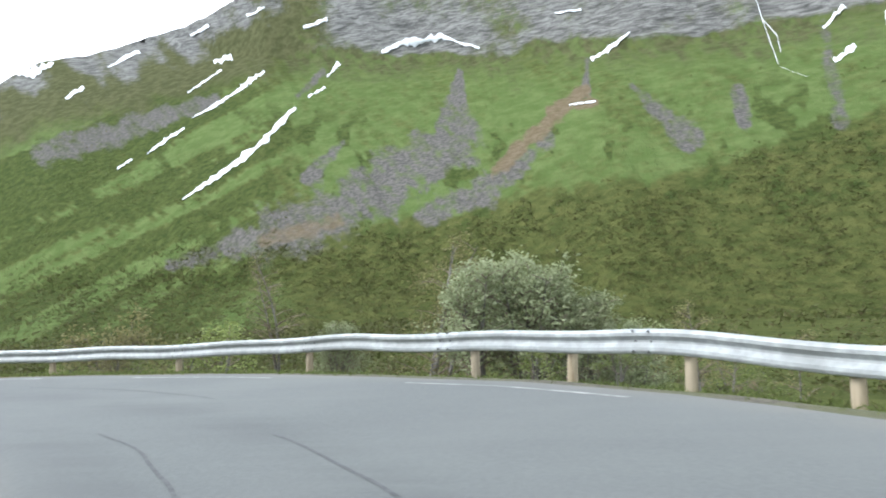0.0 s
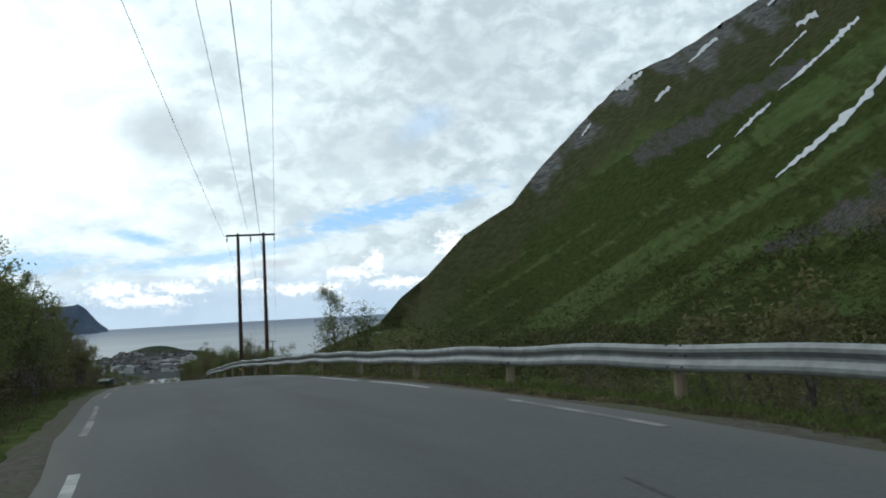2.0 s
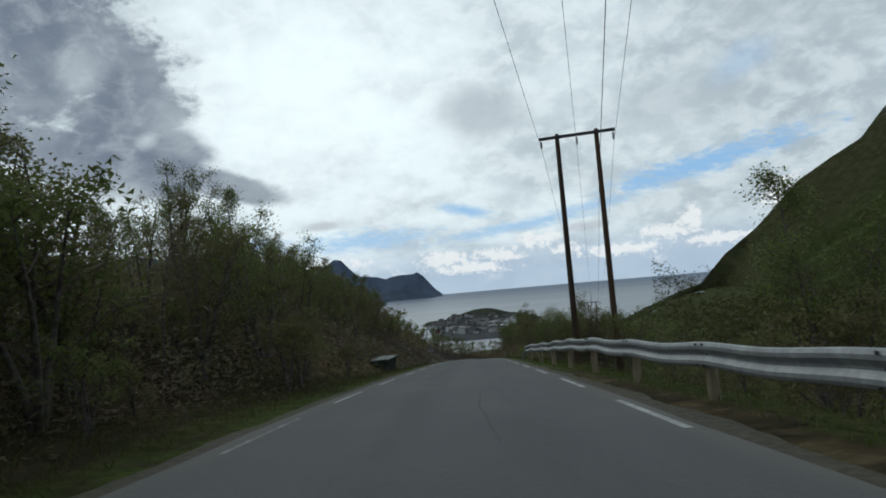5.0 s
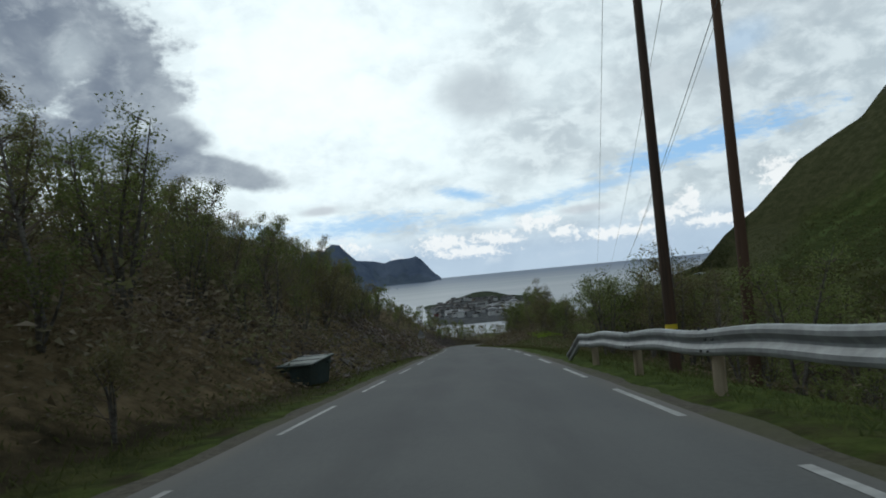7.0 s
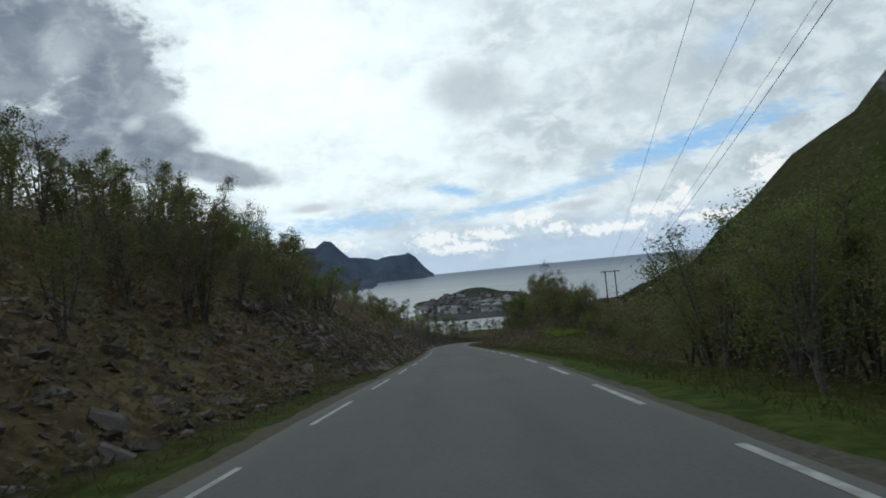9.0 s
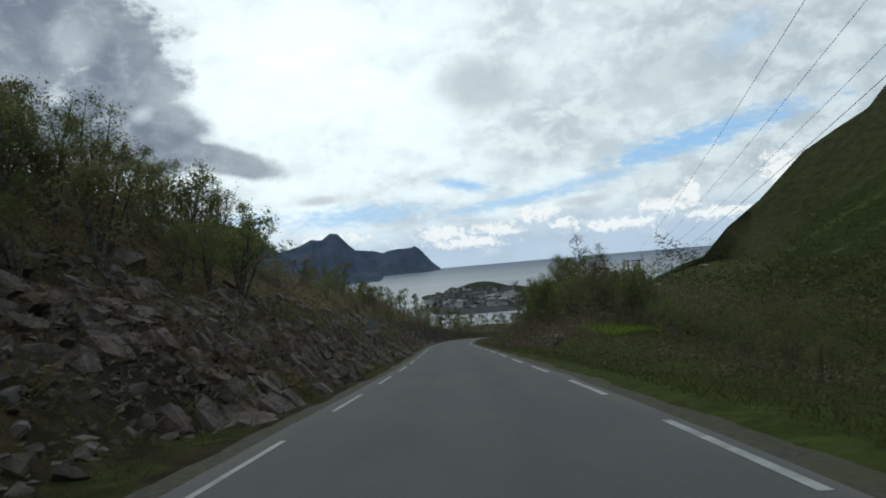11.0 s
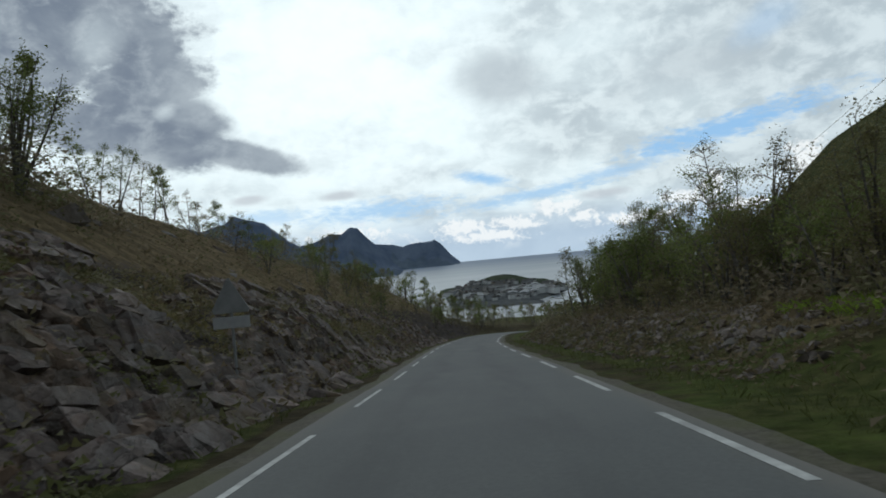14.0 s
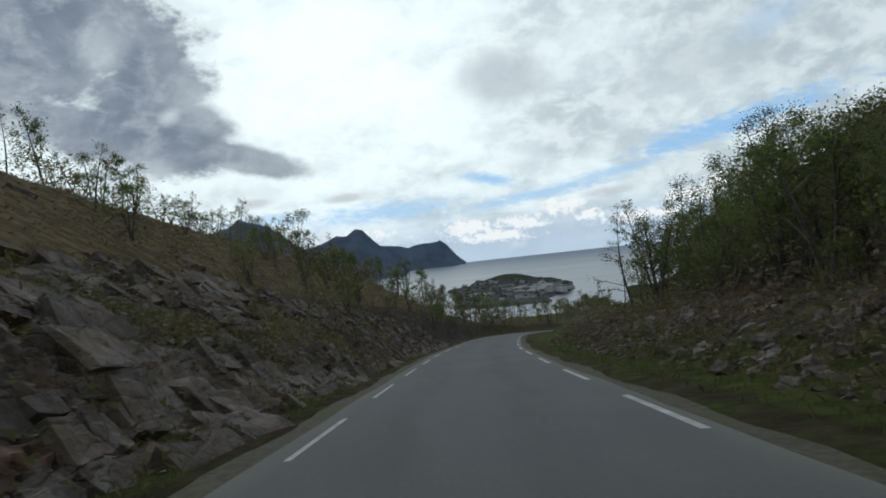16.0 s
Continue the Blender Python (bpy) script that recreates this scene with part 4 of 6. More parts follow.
def build_mountain():
    az = np.concatenate([np.arange(13, 40, 0.2), np.arange(40, 112, 0.2), np.arange(112, 150, 2.0)])
    v = np.linspace(0, 1, 150)
    A, Vv = np.meshgrid(az, v)
    top = skyline(A) + 0.10 * fbm(A, A * 0, 1.3, 3, 4) * (A > 30)
    lowest = lowest_el(A)
    el = lowest + (top - lowest) * Vv
    x, y, z, r = mountain_surface(A, el)
    bx, by = polar(az, r[-1] + 700)
    X, Y, Z = np.vstack([x, bx]), np.vstack([y, by]), np.vstack([z, np.full_like(bx, SEA_Z - 5)])
    ob = raw("mountain", np.stack([X.ravel(), Y.ravel(), Z.ravel()], 1), grid_faces(len(v) + 1, len(az))[:, ::-1], MOUNTAIN, smooth=True)
    tagged(ob, "steep green mountainside with grey cliffs, scree fans and snow", "mountain", kind="structure")
    ragged = 0.55 * fbm(A * 1.2 + 0.6 * el, el, 1.6, 5, 15) + 0.25 * fbm(A, el, 0.45, 3, 16)

    def streak(a0, e0, a1, e1, w0, w1, hard=1.0):
        """Mask of a tongue from (a0, e0) to (a1, e1), half-widths in degrees."""
        dx, dy = a1 - a0, e1 - e0
        t = np.clip(((A - a0) * dx + (el - e0) * dy) / (dx * dx + dy * dy), 0, 1)
        d = np.hypot(A - a0 - t * dx, el - e0 - t * dy)
        return 1 - smooth(d / (w0 + (w1 - w0) * t) + 1.1 * ragged, 0.35, 1.25)

    n1, n2, n3 = fbm(A + 1.2 * el, el, 4.0, 4, 31), fbm(A, el, 1.6, 4, 32), fbm(A + 0.8 * el, el * 1.4, 0.5, 3, 33)
    treeline = np.interp(A, [20, 41, 54, 60, 66, 75, 85, 96, 106, 120], [2.0, 3.0, 3.0, 4.2, 4.8, 6.0, 8.2, 8.6, 11.5, 12]) + 1.3 * n2
    grass = smooth(el - treeline, -0.6, 1.2) * (0.72 + 0.35 * n1 + 0.25 * n3)
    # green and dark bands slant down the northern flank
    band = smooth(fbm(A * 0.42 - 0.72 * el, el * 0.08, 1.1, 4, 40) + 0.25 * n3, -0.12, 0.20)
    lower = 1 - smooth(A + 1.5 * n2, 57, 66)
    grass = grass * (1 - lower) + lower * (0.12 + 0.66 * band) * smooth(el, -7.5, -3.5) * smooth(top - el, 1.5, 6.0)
    # denser shrub cover on the northern flank also puts its shade into the colour
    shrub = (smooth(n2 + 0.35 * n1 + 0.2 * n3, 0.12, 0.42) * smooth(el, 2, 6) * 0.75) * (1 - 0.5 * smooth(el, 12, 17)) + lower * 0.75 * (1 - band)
    heath = smooth(el + 2.0 * n1, 15.0, 19.5) * (0.6 + 0.5 * n3) + lower * smooth(top - el + 1.5 * n2, 7.5, 2.5) * 0.85
    scree = np.maximum.reduce([streak(76.5, 18.0, 75.5, 12.5, 0.4, 2.4), streak(76, 12.6, 68, 8, 2.6, 3.0), streak(70, 8.5, 62, 5.0, 2.6, 3.2), streak(62, 5.5, 53, 2.4, 2.0, 0.7),
                               streak(84, 12.5, 78.5, 8.5, 0.9, 1.7), streak(79, 9, 73, 6.2, 1.6, 1.0), streak(66.5, 12.5, 63.5, 9.5, 0.5, 0.7), streak(91, 16.3, 95.5, 11.8, 0.4, 1.3), streak(99, 15, 99.5, 12.5, 0.6, 0.9),
                               streak(56, 15.5, 44, 10.5, 0.7, 1.3), streak(87.4, 18.5, 87.2, 16.0, 0.4, 0.5), streak(64.8, 18.2, 62.8, 16.2, 0.4, 0.4), 0.8 * streak(105, 19, 106, 12, 0.5, 0.8)]) * (0.70 + 0.45 * fbm(A * 1.4 + el, el * 1.4, 0.8, 4, 44))
    earth = np.maximum.reduce([streak(87.2, 16.3, 84.5, 14.5, 0.5, 0.8), streak(85, 14.6, 79.5, 10.2, 0.8, 0.8), streak(86.5, 15.1, 88, 15.2, 0.5, 0.4), 0.7 * streak(66, 6, 60, 4.4, 1.0, 0.8)]) * 0.8
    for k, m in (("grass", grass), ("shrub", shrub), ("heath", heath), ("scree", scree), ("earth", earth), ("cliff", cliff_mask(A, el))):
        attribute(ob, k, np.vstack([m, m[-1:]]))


def snow_patch(points, widths, seed, label="patch of old snow in a gully"):
    """A tongue of snow lying on the slope along points (bearing, elevation), half-widths in degrees."""
    p = np.array(points, float)
    t = np.linspace(0, len(p) - 1, 14 * (len(p) - 1) + 1)
    a, e = np.interp(t, range(len(p)), p[:, 0]), np.interp(t, range(len(p)), p[:, 1])
    w = np.interp(t, range(len(p)), widths)
    da, de = np.gradient(a), np.gradient(e)
    ln = np.hypot(da, de) + 1e-9
    na, ne = -de / ln, da / ln
    jit = np.array([[fbm(np.array([k * 0.9]), np.array([sd * 9.0 + seed]), 1.5, 3, seed)[0] for k in range(len(t))] for sd in (0, 1)])
    rows = []
    for sd, u in ((0, 1.0), (0, 0.5), (0, 0.0), (1, -0.5), (1, -1.0)):
        ww = w * 0.62 * np.clip(1 + 1.5 * jit[sd], 0.1, 2) * u
        x, y, z, r = mountain_surface(a + na * ww, e + ne * ww)
        pull = 1 - (0.0045 if abs(u) < 0.9 else 0.0035)
        rows.append(np.stack([EYE[0] + (x - EYE[0]) * pull, EYE[1] + (y - EYE[1]) * pull, z * pull], 1))
    v = np.stack(rows, 1).reshape(-1, 3)
    ob = raw("snow_patch", v, grid_faces(len(t), 5), SNOW, smooth=True)
    tagged(ob, label, "snow", group="snow patches on the mountain")


def build_snow():
    L1, L2 = "long white streak of snow in a gully", "small patch of old snow under the cliff"
    snow_patch([(53.7, 7.6), (56.4, 9.6), (60.0, 12.6), (62.5, 15.3)], [0.08, 0.30, 0.42, 0.18], 1, L1)
    snow_patch([(63.6, 16.2), (65.0, 17.0)], [0.10, 0.16], 2, L2)
    snow_patch([(65.2, 17.8), (66.2, 18.9)], [0.12, 0.25], 3, L2)
    snow_patch([(51.1, 11.0), (52.4, 12.2), (53.8, 13.2)], [0.06, 0.22, 0.10], 4, L1)
    snow_patch([(54.4, 14.0), (56.3, 15.3), (57.8, 16.3)], [0.06, 0.16, 0.12], 5, L1)
    snow_patch([(57.8, 16.3), (58.8, 17.2), (60.0, 18.0)], [0.15, 0.36, 0.12], 6, L2)
    snow_patch([(54.0, 15.9), (55.4, 17.0), (56.6, 17.9)], [0.05, 0.13, 0.10], 7, L1)
    snow_patch([(56.0, 18.4), (57.4, 18.9)], [0.25, 0.32], 8, L2)
    snow_patch([(42.3, 15.9), (43.3, 16.2), (44.6, 17.0)], [0.20, 0.42, 0.15], 9, L2)
    snow_patch([(45.4, 14.6), (46.6, 15.6)], [0.14, 0.22], 10, L2)
    snow_patch([(48.2, 17.2), (50.4, 18.6)], [0.08, 0.20], 11, L2)
    snow_patch([(39.4, 12.6), (40.2, 13.4)], [0.06, 0.14], 12, L2)
    snow_patch([(49.0, 9.8), (50.0, 10.6)], [0.10, 0.14], 13, L2)
    snow_patch([(69.8, 19.9), (72.0, 20.7), (75.0, 20.9), (78.3, 20.1)], [0.22, 0.28, 0.22, 0.10], 14, "curved band of snow along the foot of the cliff")
    snow_patch([(87.7, 18.6), (89.0, 19.2), (90.9, 20.4)], [0.25, 0.28, 0.12], 15, "curved band of snow along the foot of the cliff")
    snow_patch([(85.8, 15.2), (88.0, 15.3)], [0.10, 0.10], 16, L2)
    snow_patch([(105.0, 18.6), (106.4, 19.8)], [0.12, 0.28], 17, L2)
    snow_patch([(105.6, 16.2), (107.0, 17.0)], [0.25, 0.3], 18, L2)
    snow_patch([(109.0, 18.0), (109.4, 20.5)], [0.2, 0.3], 19, L1)
    snow_patch([(63.2, 21.5), (65.2, 22.2)], [0.15, 0.25], 20, L2)
    snow_patch([(58.6, 22.0), (60.0, 22.9)], [0.15, 0.25], 21, L2)
    snow_patch([(54.2, 20.2), (55.6, 21.0)], [0.12, 0.2], 22, L2)
    snow_patch([(84.8, 22.4), (87.0, 22.4)], [0.10, 0.14], 23, L2)
    fall = "thin white waterfall down the grey cliff"
    for pts in ([(100.2, 22.6), (100.9, 20.0), (101.9, 16.6)], [(100.9, 20.0), (101.9, 18.6), (102.1, 17.4)]):
        snow_patch(pts, [0.03, 0.05, 0.03], 30 + len(pts), fall)
    snow_patch([(102.0, 16.4), (103.0, 15.8), (104.0, 15.3)], [0.012, 0.012, 0.008], 34, "white stream running down from the waterfall")


def build_headland(label, profile, r, depth, seed, shore):
    """A far mountain over the sea from its skyline: (bearing, elevation) points at distance r, its shore nearer by depth."""
    p = np.array(profile)
    az = np.arange(p[0, 0], p[-1, 0] + 0.01, 0.12)
    el = np.interp(az, p[:, 0], p[:, 1]) + 0.05 * fbm(az, az * 0, 0.9, 3, seed) + 0.05 * fbm(az, az * 0, 0.3, 2, seed + 5)
    u = np.linspace(0, 1, 26)
    A, U = np.meshgrid(az, u)
    R = r - depth * (1 - U) + 0.05 * depth * fbm(A * 1.1, U * 2.5 + A, 1.2, 3, seed + 1) * (U < 0.99)
    topz = R[-1] * np.tan(np.radians(el))
    Z = SEA_Z - 1 + (topz[None, :] - SEA_Z + 1) * (0.18 * U + 0.82 * U ** 1.7)
    Z = Z + (1 - U) * U * 130 * fbm(A, U * 1.5, 0.9, 4, seed + 2)
    X, Y = polar(A, R, LOOKOUT)
    bx, by = polar(az, np.full_like(az, min(r + 250, 4800)), LOOKOUT)
    X, Y, Z = np.vstack([X, bx]), np.vstack([Y, by]), np.vstack([Z, np.full_like(bx, SEA_Z - 2)])
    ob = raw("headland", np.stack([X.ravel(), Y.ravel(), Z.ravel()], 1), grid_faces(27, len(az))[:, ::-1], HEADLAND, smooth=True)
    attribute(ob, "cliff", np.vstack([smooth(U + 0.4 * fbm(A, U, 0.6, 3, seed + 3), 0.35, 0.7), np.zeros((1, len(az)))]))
    tagged(ob, label, "mountain", kind="structure")


def build_distance():
    # sea out to the horizon
    r = np.concatenate([[0.5], np.geomspace(400, 4870, 26)])
    th = np.linspace(0, 2 * np.pi, 121)
    R, T = np.meshgrid(r, th, indexing="ij")
    v = np.stack([13 + R * np.cos(T), 110 + R * np.sin(T), np.full_like(R, SEA_Z)], -1).reshape(-1, 3)
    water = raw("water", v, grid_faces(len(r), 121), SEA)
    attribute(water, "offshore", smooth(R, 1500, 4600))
    tagged(water, "wide grey-blue sea under a cloudy sky", "sea", kind="structure")
    hl = "rocky headland across the fjord, coloured dark blue for haze"
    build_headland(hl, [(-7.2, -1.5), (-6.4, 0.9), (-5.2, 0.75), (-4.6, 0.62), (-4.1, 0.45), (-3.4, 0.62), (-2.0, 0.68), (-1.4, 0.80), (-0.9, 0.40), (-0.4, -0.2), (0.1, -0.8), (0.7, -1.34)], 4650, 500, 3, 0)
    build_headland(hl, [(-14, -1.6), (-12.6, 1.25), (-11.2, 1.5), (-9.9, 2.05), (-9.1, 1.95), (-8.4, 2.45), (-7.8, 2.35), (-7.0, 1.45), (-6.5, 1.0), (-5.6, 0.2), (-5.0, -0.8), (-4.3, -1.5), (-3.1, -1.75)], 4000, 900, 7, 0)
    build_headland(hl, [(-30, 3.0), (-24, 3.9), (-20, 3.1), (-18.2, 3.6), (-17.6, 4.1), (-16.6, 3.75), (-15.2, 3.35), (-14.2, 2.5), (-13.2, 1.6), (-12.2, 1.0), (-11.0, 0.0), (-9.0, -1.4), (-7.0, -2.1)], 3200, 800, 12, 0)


build_ground()
build_road()
build_rail()
build_mountain()
build_snow()
build_distance()


# ---------------------------------------------------------------- trees and undergrowth
def leaf_quads(rng, centres, size, spread):
    """Small tilted leaf blades scattered round centres."""
    n = len(centres)
    c = centres + rng.normal(0, 1, (n, 3)) * spread
    a = rng.normal(0, 1, (n, 3)) * (1, 1, 0.6)
    a /= np.linalg.norm(a, axis=1, keepdims=True)
    b = np.cross(a, rng.normal(0, 1, (n, 3)) + (0, 0, 1.0))
    b /= np.linalg.norm(b, axis=1, keepdims=True) + 1e-9
    s = size * rng.uniform(0.6, 1.3, (n, 1))
    v = np.stack([c - a * s - b * s * 0.45, c - a * s * 0.2 + b * s * 0.75, c + a * s], 1).reshape(-1, 3)
    return v, np.arange(3 * n).reshape(-1, 3)


def make_tree(seed, tall, stems=1, leaves=2200, leaf=0.075, leaf_mat=None, spread=0.34, bare=0.0, width=0.34, low=0.25, limbs=1.0):
    """A birch or willow: leaning tapered stems, limbs that rise and droop, twigs and a loose crown. Returns its meshes."""
    rng = np.random.default_rng(seed)
    wood, twigs, tips = [], [], []
    for k in range(stems):
        lean = np.clip(rng.normal(0, 0.08 if stems == 1 else 0.20, 2), -0.26, 0.26)
        h = tall * rng.uniform(0.78, 1.0)
        t = np.linspace(0, 1, 7)
        curve = rng.normal(0, 0.05, 2)
        axis_pts = np.stack([lean[0] * t * h + curve[0] * h * np.sin(3 * t), lean[1] * t * h + curve[1] * h * np.sin(2.5 * t + 1) - curve[1] * h * math.sin(1), t * h], 1)
        axis_pts[0, 2] = -0.3
        r0 = 0.010 * tall + 0.022
        wood.append(tube(axis_pts, r0 * (1 - 0.88 * t), 6 if stems < 3 else 5))
        for j in range(int((18 + tall * 2.8) / (1 if stems < 3 else 2.0) * limbs)):
            u = low + (1 - low) * rng.uniform(0, 1) ** 0.62
            base = np.array([np.interp(u, t, axis_pts[:, q]) for q in range(3)])
            ang = rng.uniform(0, 2 * np.pi)
            ln = tall * width * (1.05 - u) * rng.uniform(0.6, 1.2) + 0.25
            w = np.linspace(0, 1, 3)
            pts = base + np.stack([np.cos(ang) * ln * w, np.sin(ang) * ln * w, ln * (1.0 * w - 0.45 * w**2) * rng.uniform(0.5, 1.2)], 1) + rng.normal(0, 0.03, (3, 3)) * w[:, None] * ln
            twigs.append(tube(pts, r0 * 0.34 * (1 - u * 0.5) * (1 - 0.85 * w) + 0.003, 3))
            for m in range(2):
                q = rng.uniform(0.35, 1.0)
                b2 = np.array([np.interp(q, w, pts[:, e]) for e in range(3)])
                d2 = np.array([np.cos(ang), np.sin(ang), 0.5]) * 0.5 + rng.normal(0, 0.6, 3)
                p2 = b2 + d2 * np.linspace(0, 1, 2)[:, None] * ln * 0.36
                twigs.append(tube(p2, [0.006, 0.002], 3))
                tips.append(p2[0] + (p2[1] - p2[0]) * np.array([0.25, 0.5, 0.7, 0.9, 1.0])[:, None])
            tips.append(pts[1] + (pts[2] - pts[1]) * np.array([0.1, 0.4, 0.7, 1.0])[:, None])
        tips.append(axis_pts[-2] + (axis_pts[-1] - axis_pts[-2]) * np.array([0.3, 0.6, 0.9, 1.0])[:, None])
    tips = np.concatenate(tips)
    lv = None
    if leaves:
        pick = tips[rng.integers(0, len(tips), leaves)]
        lv = leaf_quads(rng, pick, leaf, spread * tall * 0.032 + 0.025)
    return gather(wood), gather(twigs), lv


TREE_LABEL = {"birch": "slender birch with young olive-green leaves on the hillside", "bare": "thin birch with bare twigs and few opening leaves", "willow": "bushy willow with silvery green leaves behind the rail", "thick": "dense many-stemmed birch thicket in young leaf", "shrub": "low leafy birch shrub among the heath"}


def tree_thing(kind, name, meshes, leaf_mat):
    ob = new(name)
    (wv, wf), (tv, tf), lv = meshes
    trunk = raw("trunk", wv, wf, BARK, ob, smooth=True)
    if kind not in ("birch", "bare"):
        tagged(trunk, kind="stuff")
    tagged(raw("branchwork", tv, tf, TWIG, ob, smooth=False), kind="stuff")
    if lv is not None:
        raw("crown", lv[0], lv[1], leaf_mat, ob)
    tagged(ob, TREE_LABEL[kind], "tree" if kind in ("birch", "bare") else "bush")
    return ob


KINDS = {
    "birch": [tree_thing("birch", "birch_tree", make_tree(10 + k, 6.4, 1 + (k % 3), 4400, 0.042, None, 0.55, 0, 0.24, 0.14), (LEAF, LEAF, LEAF, LEAF_BROWN)[k % 4]) for k in range(6)],
    "bare": [tree_thing("bare", "bare_birch_tree", make_tree(40 + k, 6.0, 1 + k % 2, 1500, 0.034, None, 0.40, 0, 0.26, 0.18), LEAF_BROWN) for k in range(4)],
    "thick": [tree_thing("thick", "birch_thicket", make_tree(120 + k, 4.2, 5, 3700, 0.042, None, 0.85, 0, 0.27, 0.08, 0.8), (LEAF, LEAF, LEAF_BROWN)[k % 3]) for k in range(6)],
    "willow": [tree_thing("willow", "willow_bush", make_tree(60 + k, 3.0, 9, 7500, 0.042, None, 0.55, 0, 0.36, 0.15), LEAF_SILVER) for k in range(2)],
    "shrub": [tree_thing("shrub", "birch_shrub", make_tree(80 + k, 2.0, 4, 1500, 0.042, None, 0.9, 0, 0.45, 0.10, 0.5), (LEAF, LEAF_BROWN, LEAF)[k % 3]) for k in range(3)],
    "birch_far": [tree_thing("birch", "birch_tree", make_tree(210 + k, 6.4, 1 + (k % 2), 1800, 0.066, None, 0.6, 0, 0.24, 0.14, 0.45), (LEAF, LEAF, LEAF, LEAF_BROWN)[k % 4]) for k in range(4)],
    "thick_far": [tree_thing("thick", "birch_thicket", make_tree(220 + k, 4.2, 4, 1500, 0.066, None, 0.9, 0, 0.27, 0.08, 0.4), (LEAF, LEAF, LEAF_BROWN)[k % 3]) for k in range(3)],
    "bare_far": [tree_thing("bare", "bare_birch_tree", make_tree(230 + k, 6.0, 1, 600, 0.052, None, 0.40, 0, 0.26, 0.18, 0.5), LEAF_BROWN) for k in range(2)],
    "shrub_far": [tree_thing("shrub", "birch_shrub", make_tree(240 + k, 2.0, 4, 700, 0.060, None, 0.8, 0, 0.45, 0.10, 0.4), (LEAF, LEAF_BROWN)[k % 2]) for k in range(2)],
}
USED = {k: 0 for k in KINDS}
plant_rng = random.Random(11)
SPOTS = []


def plant(kind, x, y, tall, gap=0.0, group=""):
    """Stands a tree of that kind and height on the ground."""
    if gap and any((x - a) ** 2 + (y - b) ** 2 < gap * gap for a, b in SPOTS):
        return
    SPOTS.append((x, y))
    i, lat = near_road(np.array([x]), np.array([y]))
    if kind + "_far" in KINDS and (abs(lat[0]) > 12.5 or RUN[i[0]] > 148):
        kind += "_far"
    first = KINDS[kind][USED[kind] % len(KINDS[kind])]
    ref = {"birch": 6.4, "bare": 6.0, "willow": 3.0, "shrub": 2.0, "thick": 4.2}[kind.replace("_far", "")]
    z = float(ground_z(x, y)[0])
    s = tall / ref
    m = pose(x, y, z, plant_rng.uniform(-4, 4), plant_rng.uniform(-4, 4), plant_rng.uniform(0, 360)) @ Matrix.Diagonal((s * plant_rng.uniform(0.85, 1.15), s, s, 1))
    if USED[kind] < len(KINDS[kind]):
        first.matrix_basis = m
        ob = first
    else:
        ob = copy_thing(first, Matrix.Identity(4))
        ob.matrix_basis = m
    if group:
        ob["group"] = group
    USED[kind] += 1
    return ob


def at_road(run, lat):
    i = int(np.argmin(np.abs(RUN - run)))
    return LINE[i, 0] + RIGHT[i, 0] * lat, LINE[i, 1] + RIGHT[i, 1] * lat


def scatter(kinds, n, run0, run1, lat0, lat1, tall0, tall1, gap, group, seed):
    rng = random.Random(seed)
    for _ in range(n):
        run, lat = rng.uniform(run0, run1), rng.uniform(lat0, lat1)
        x, y = at_road(run, lat)
        plant(rng.choice(kinds), x, y, rng.uniform(tall0, tall1), gap, group)


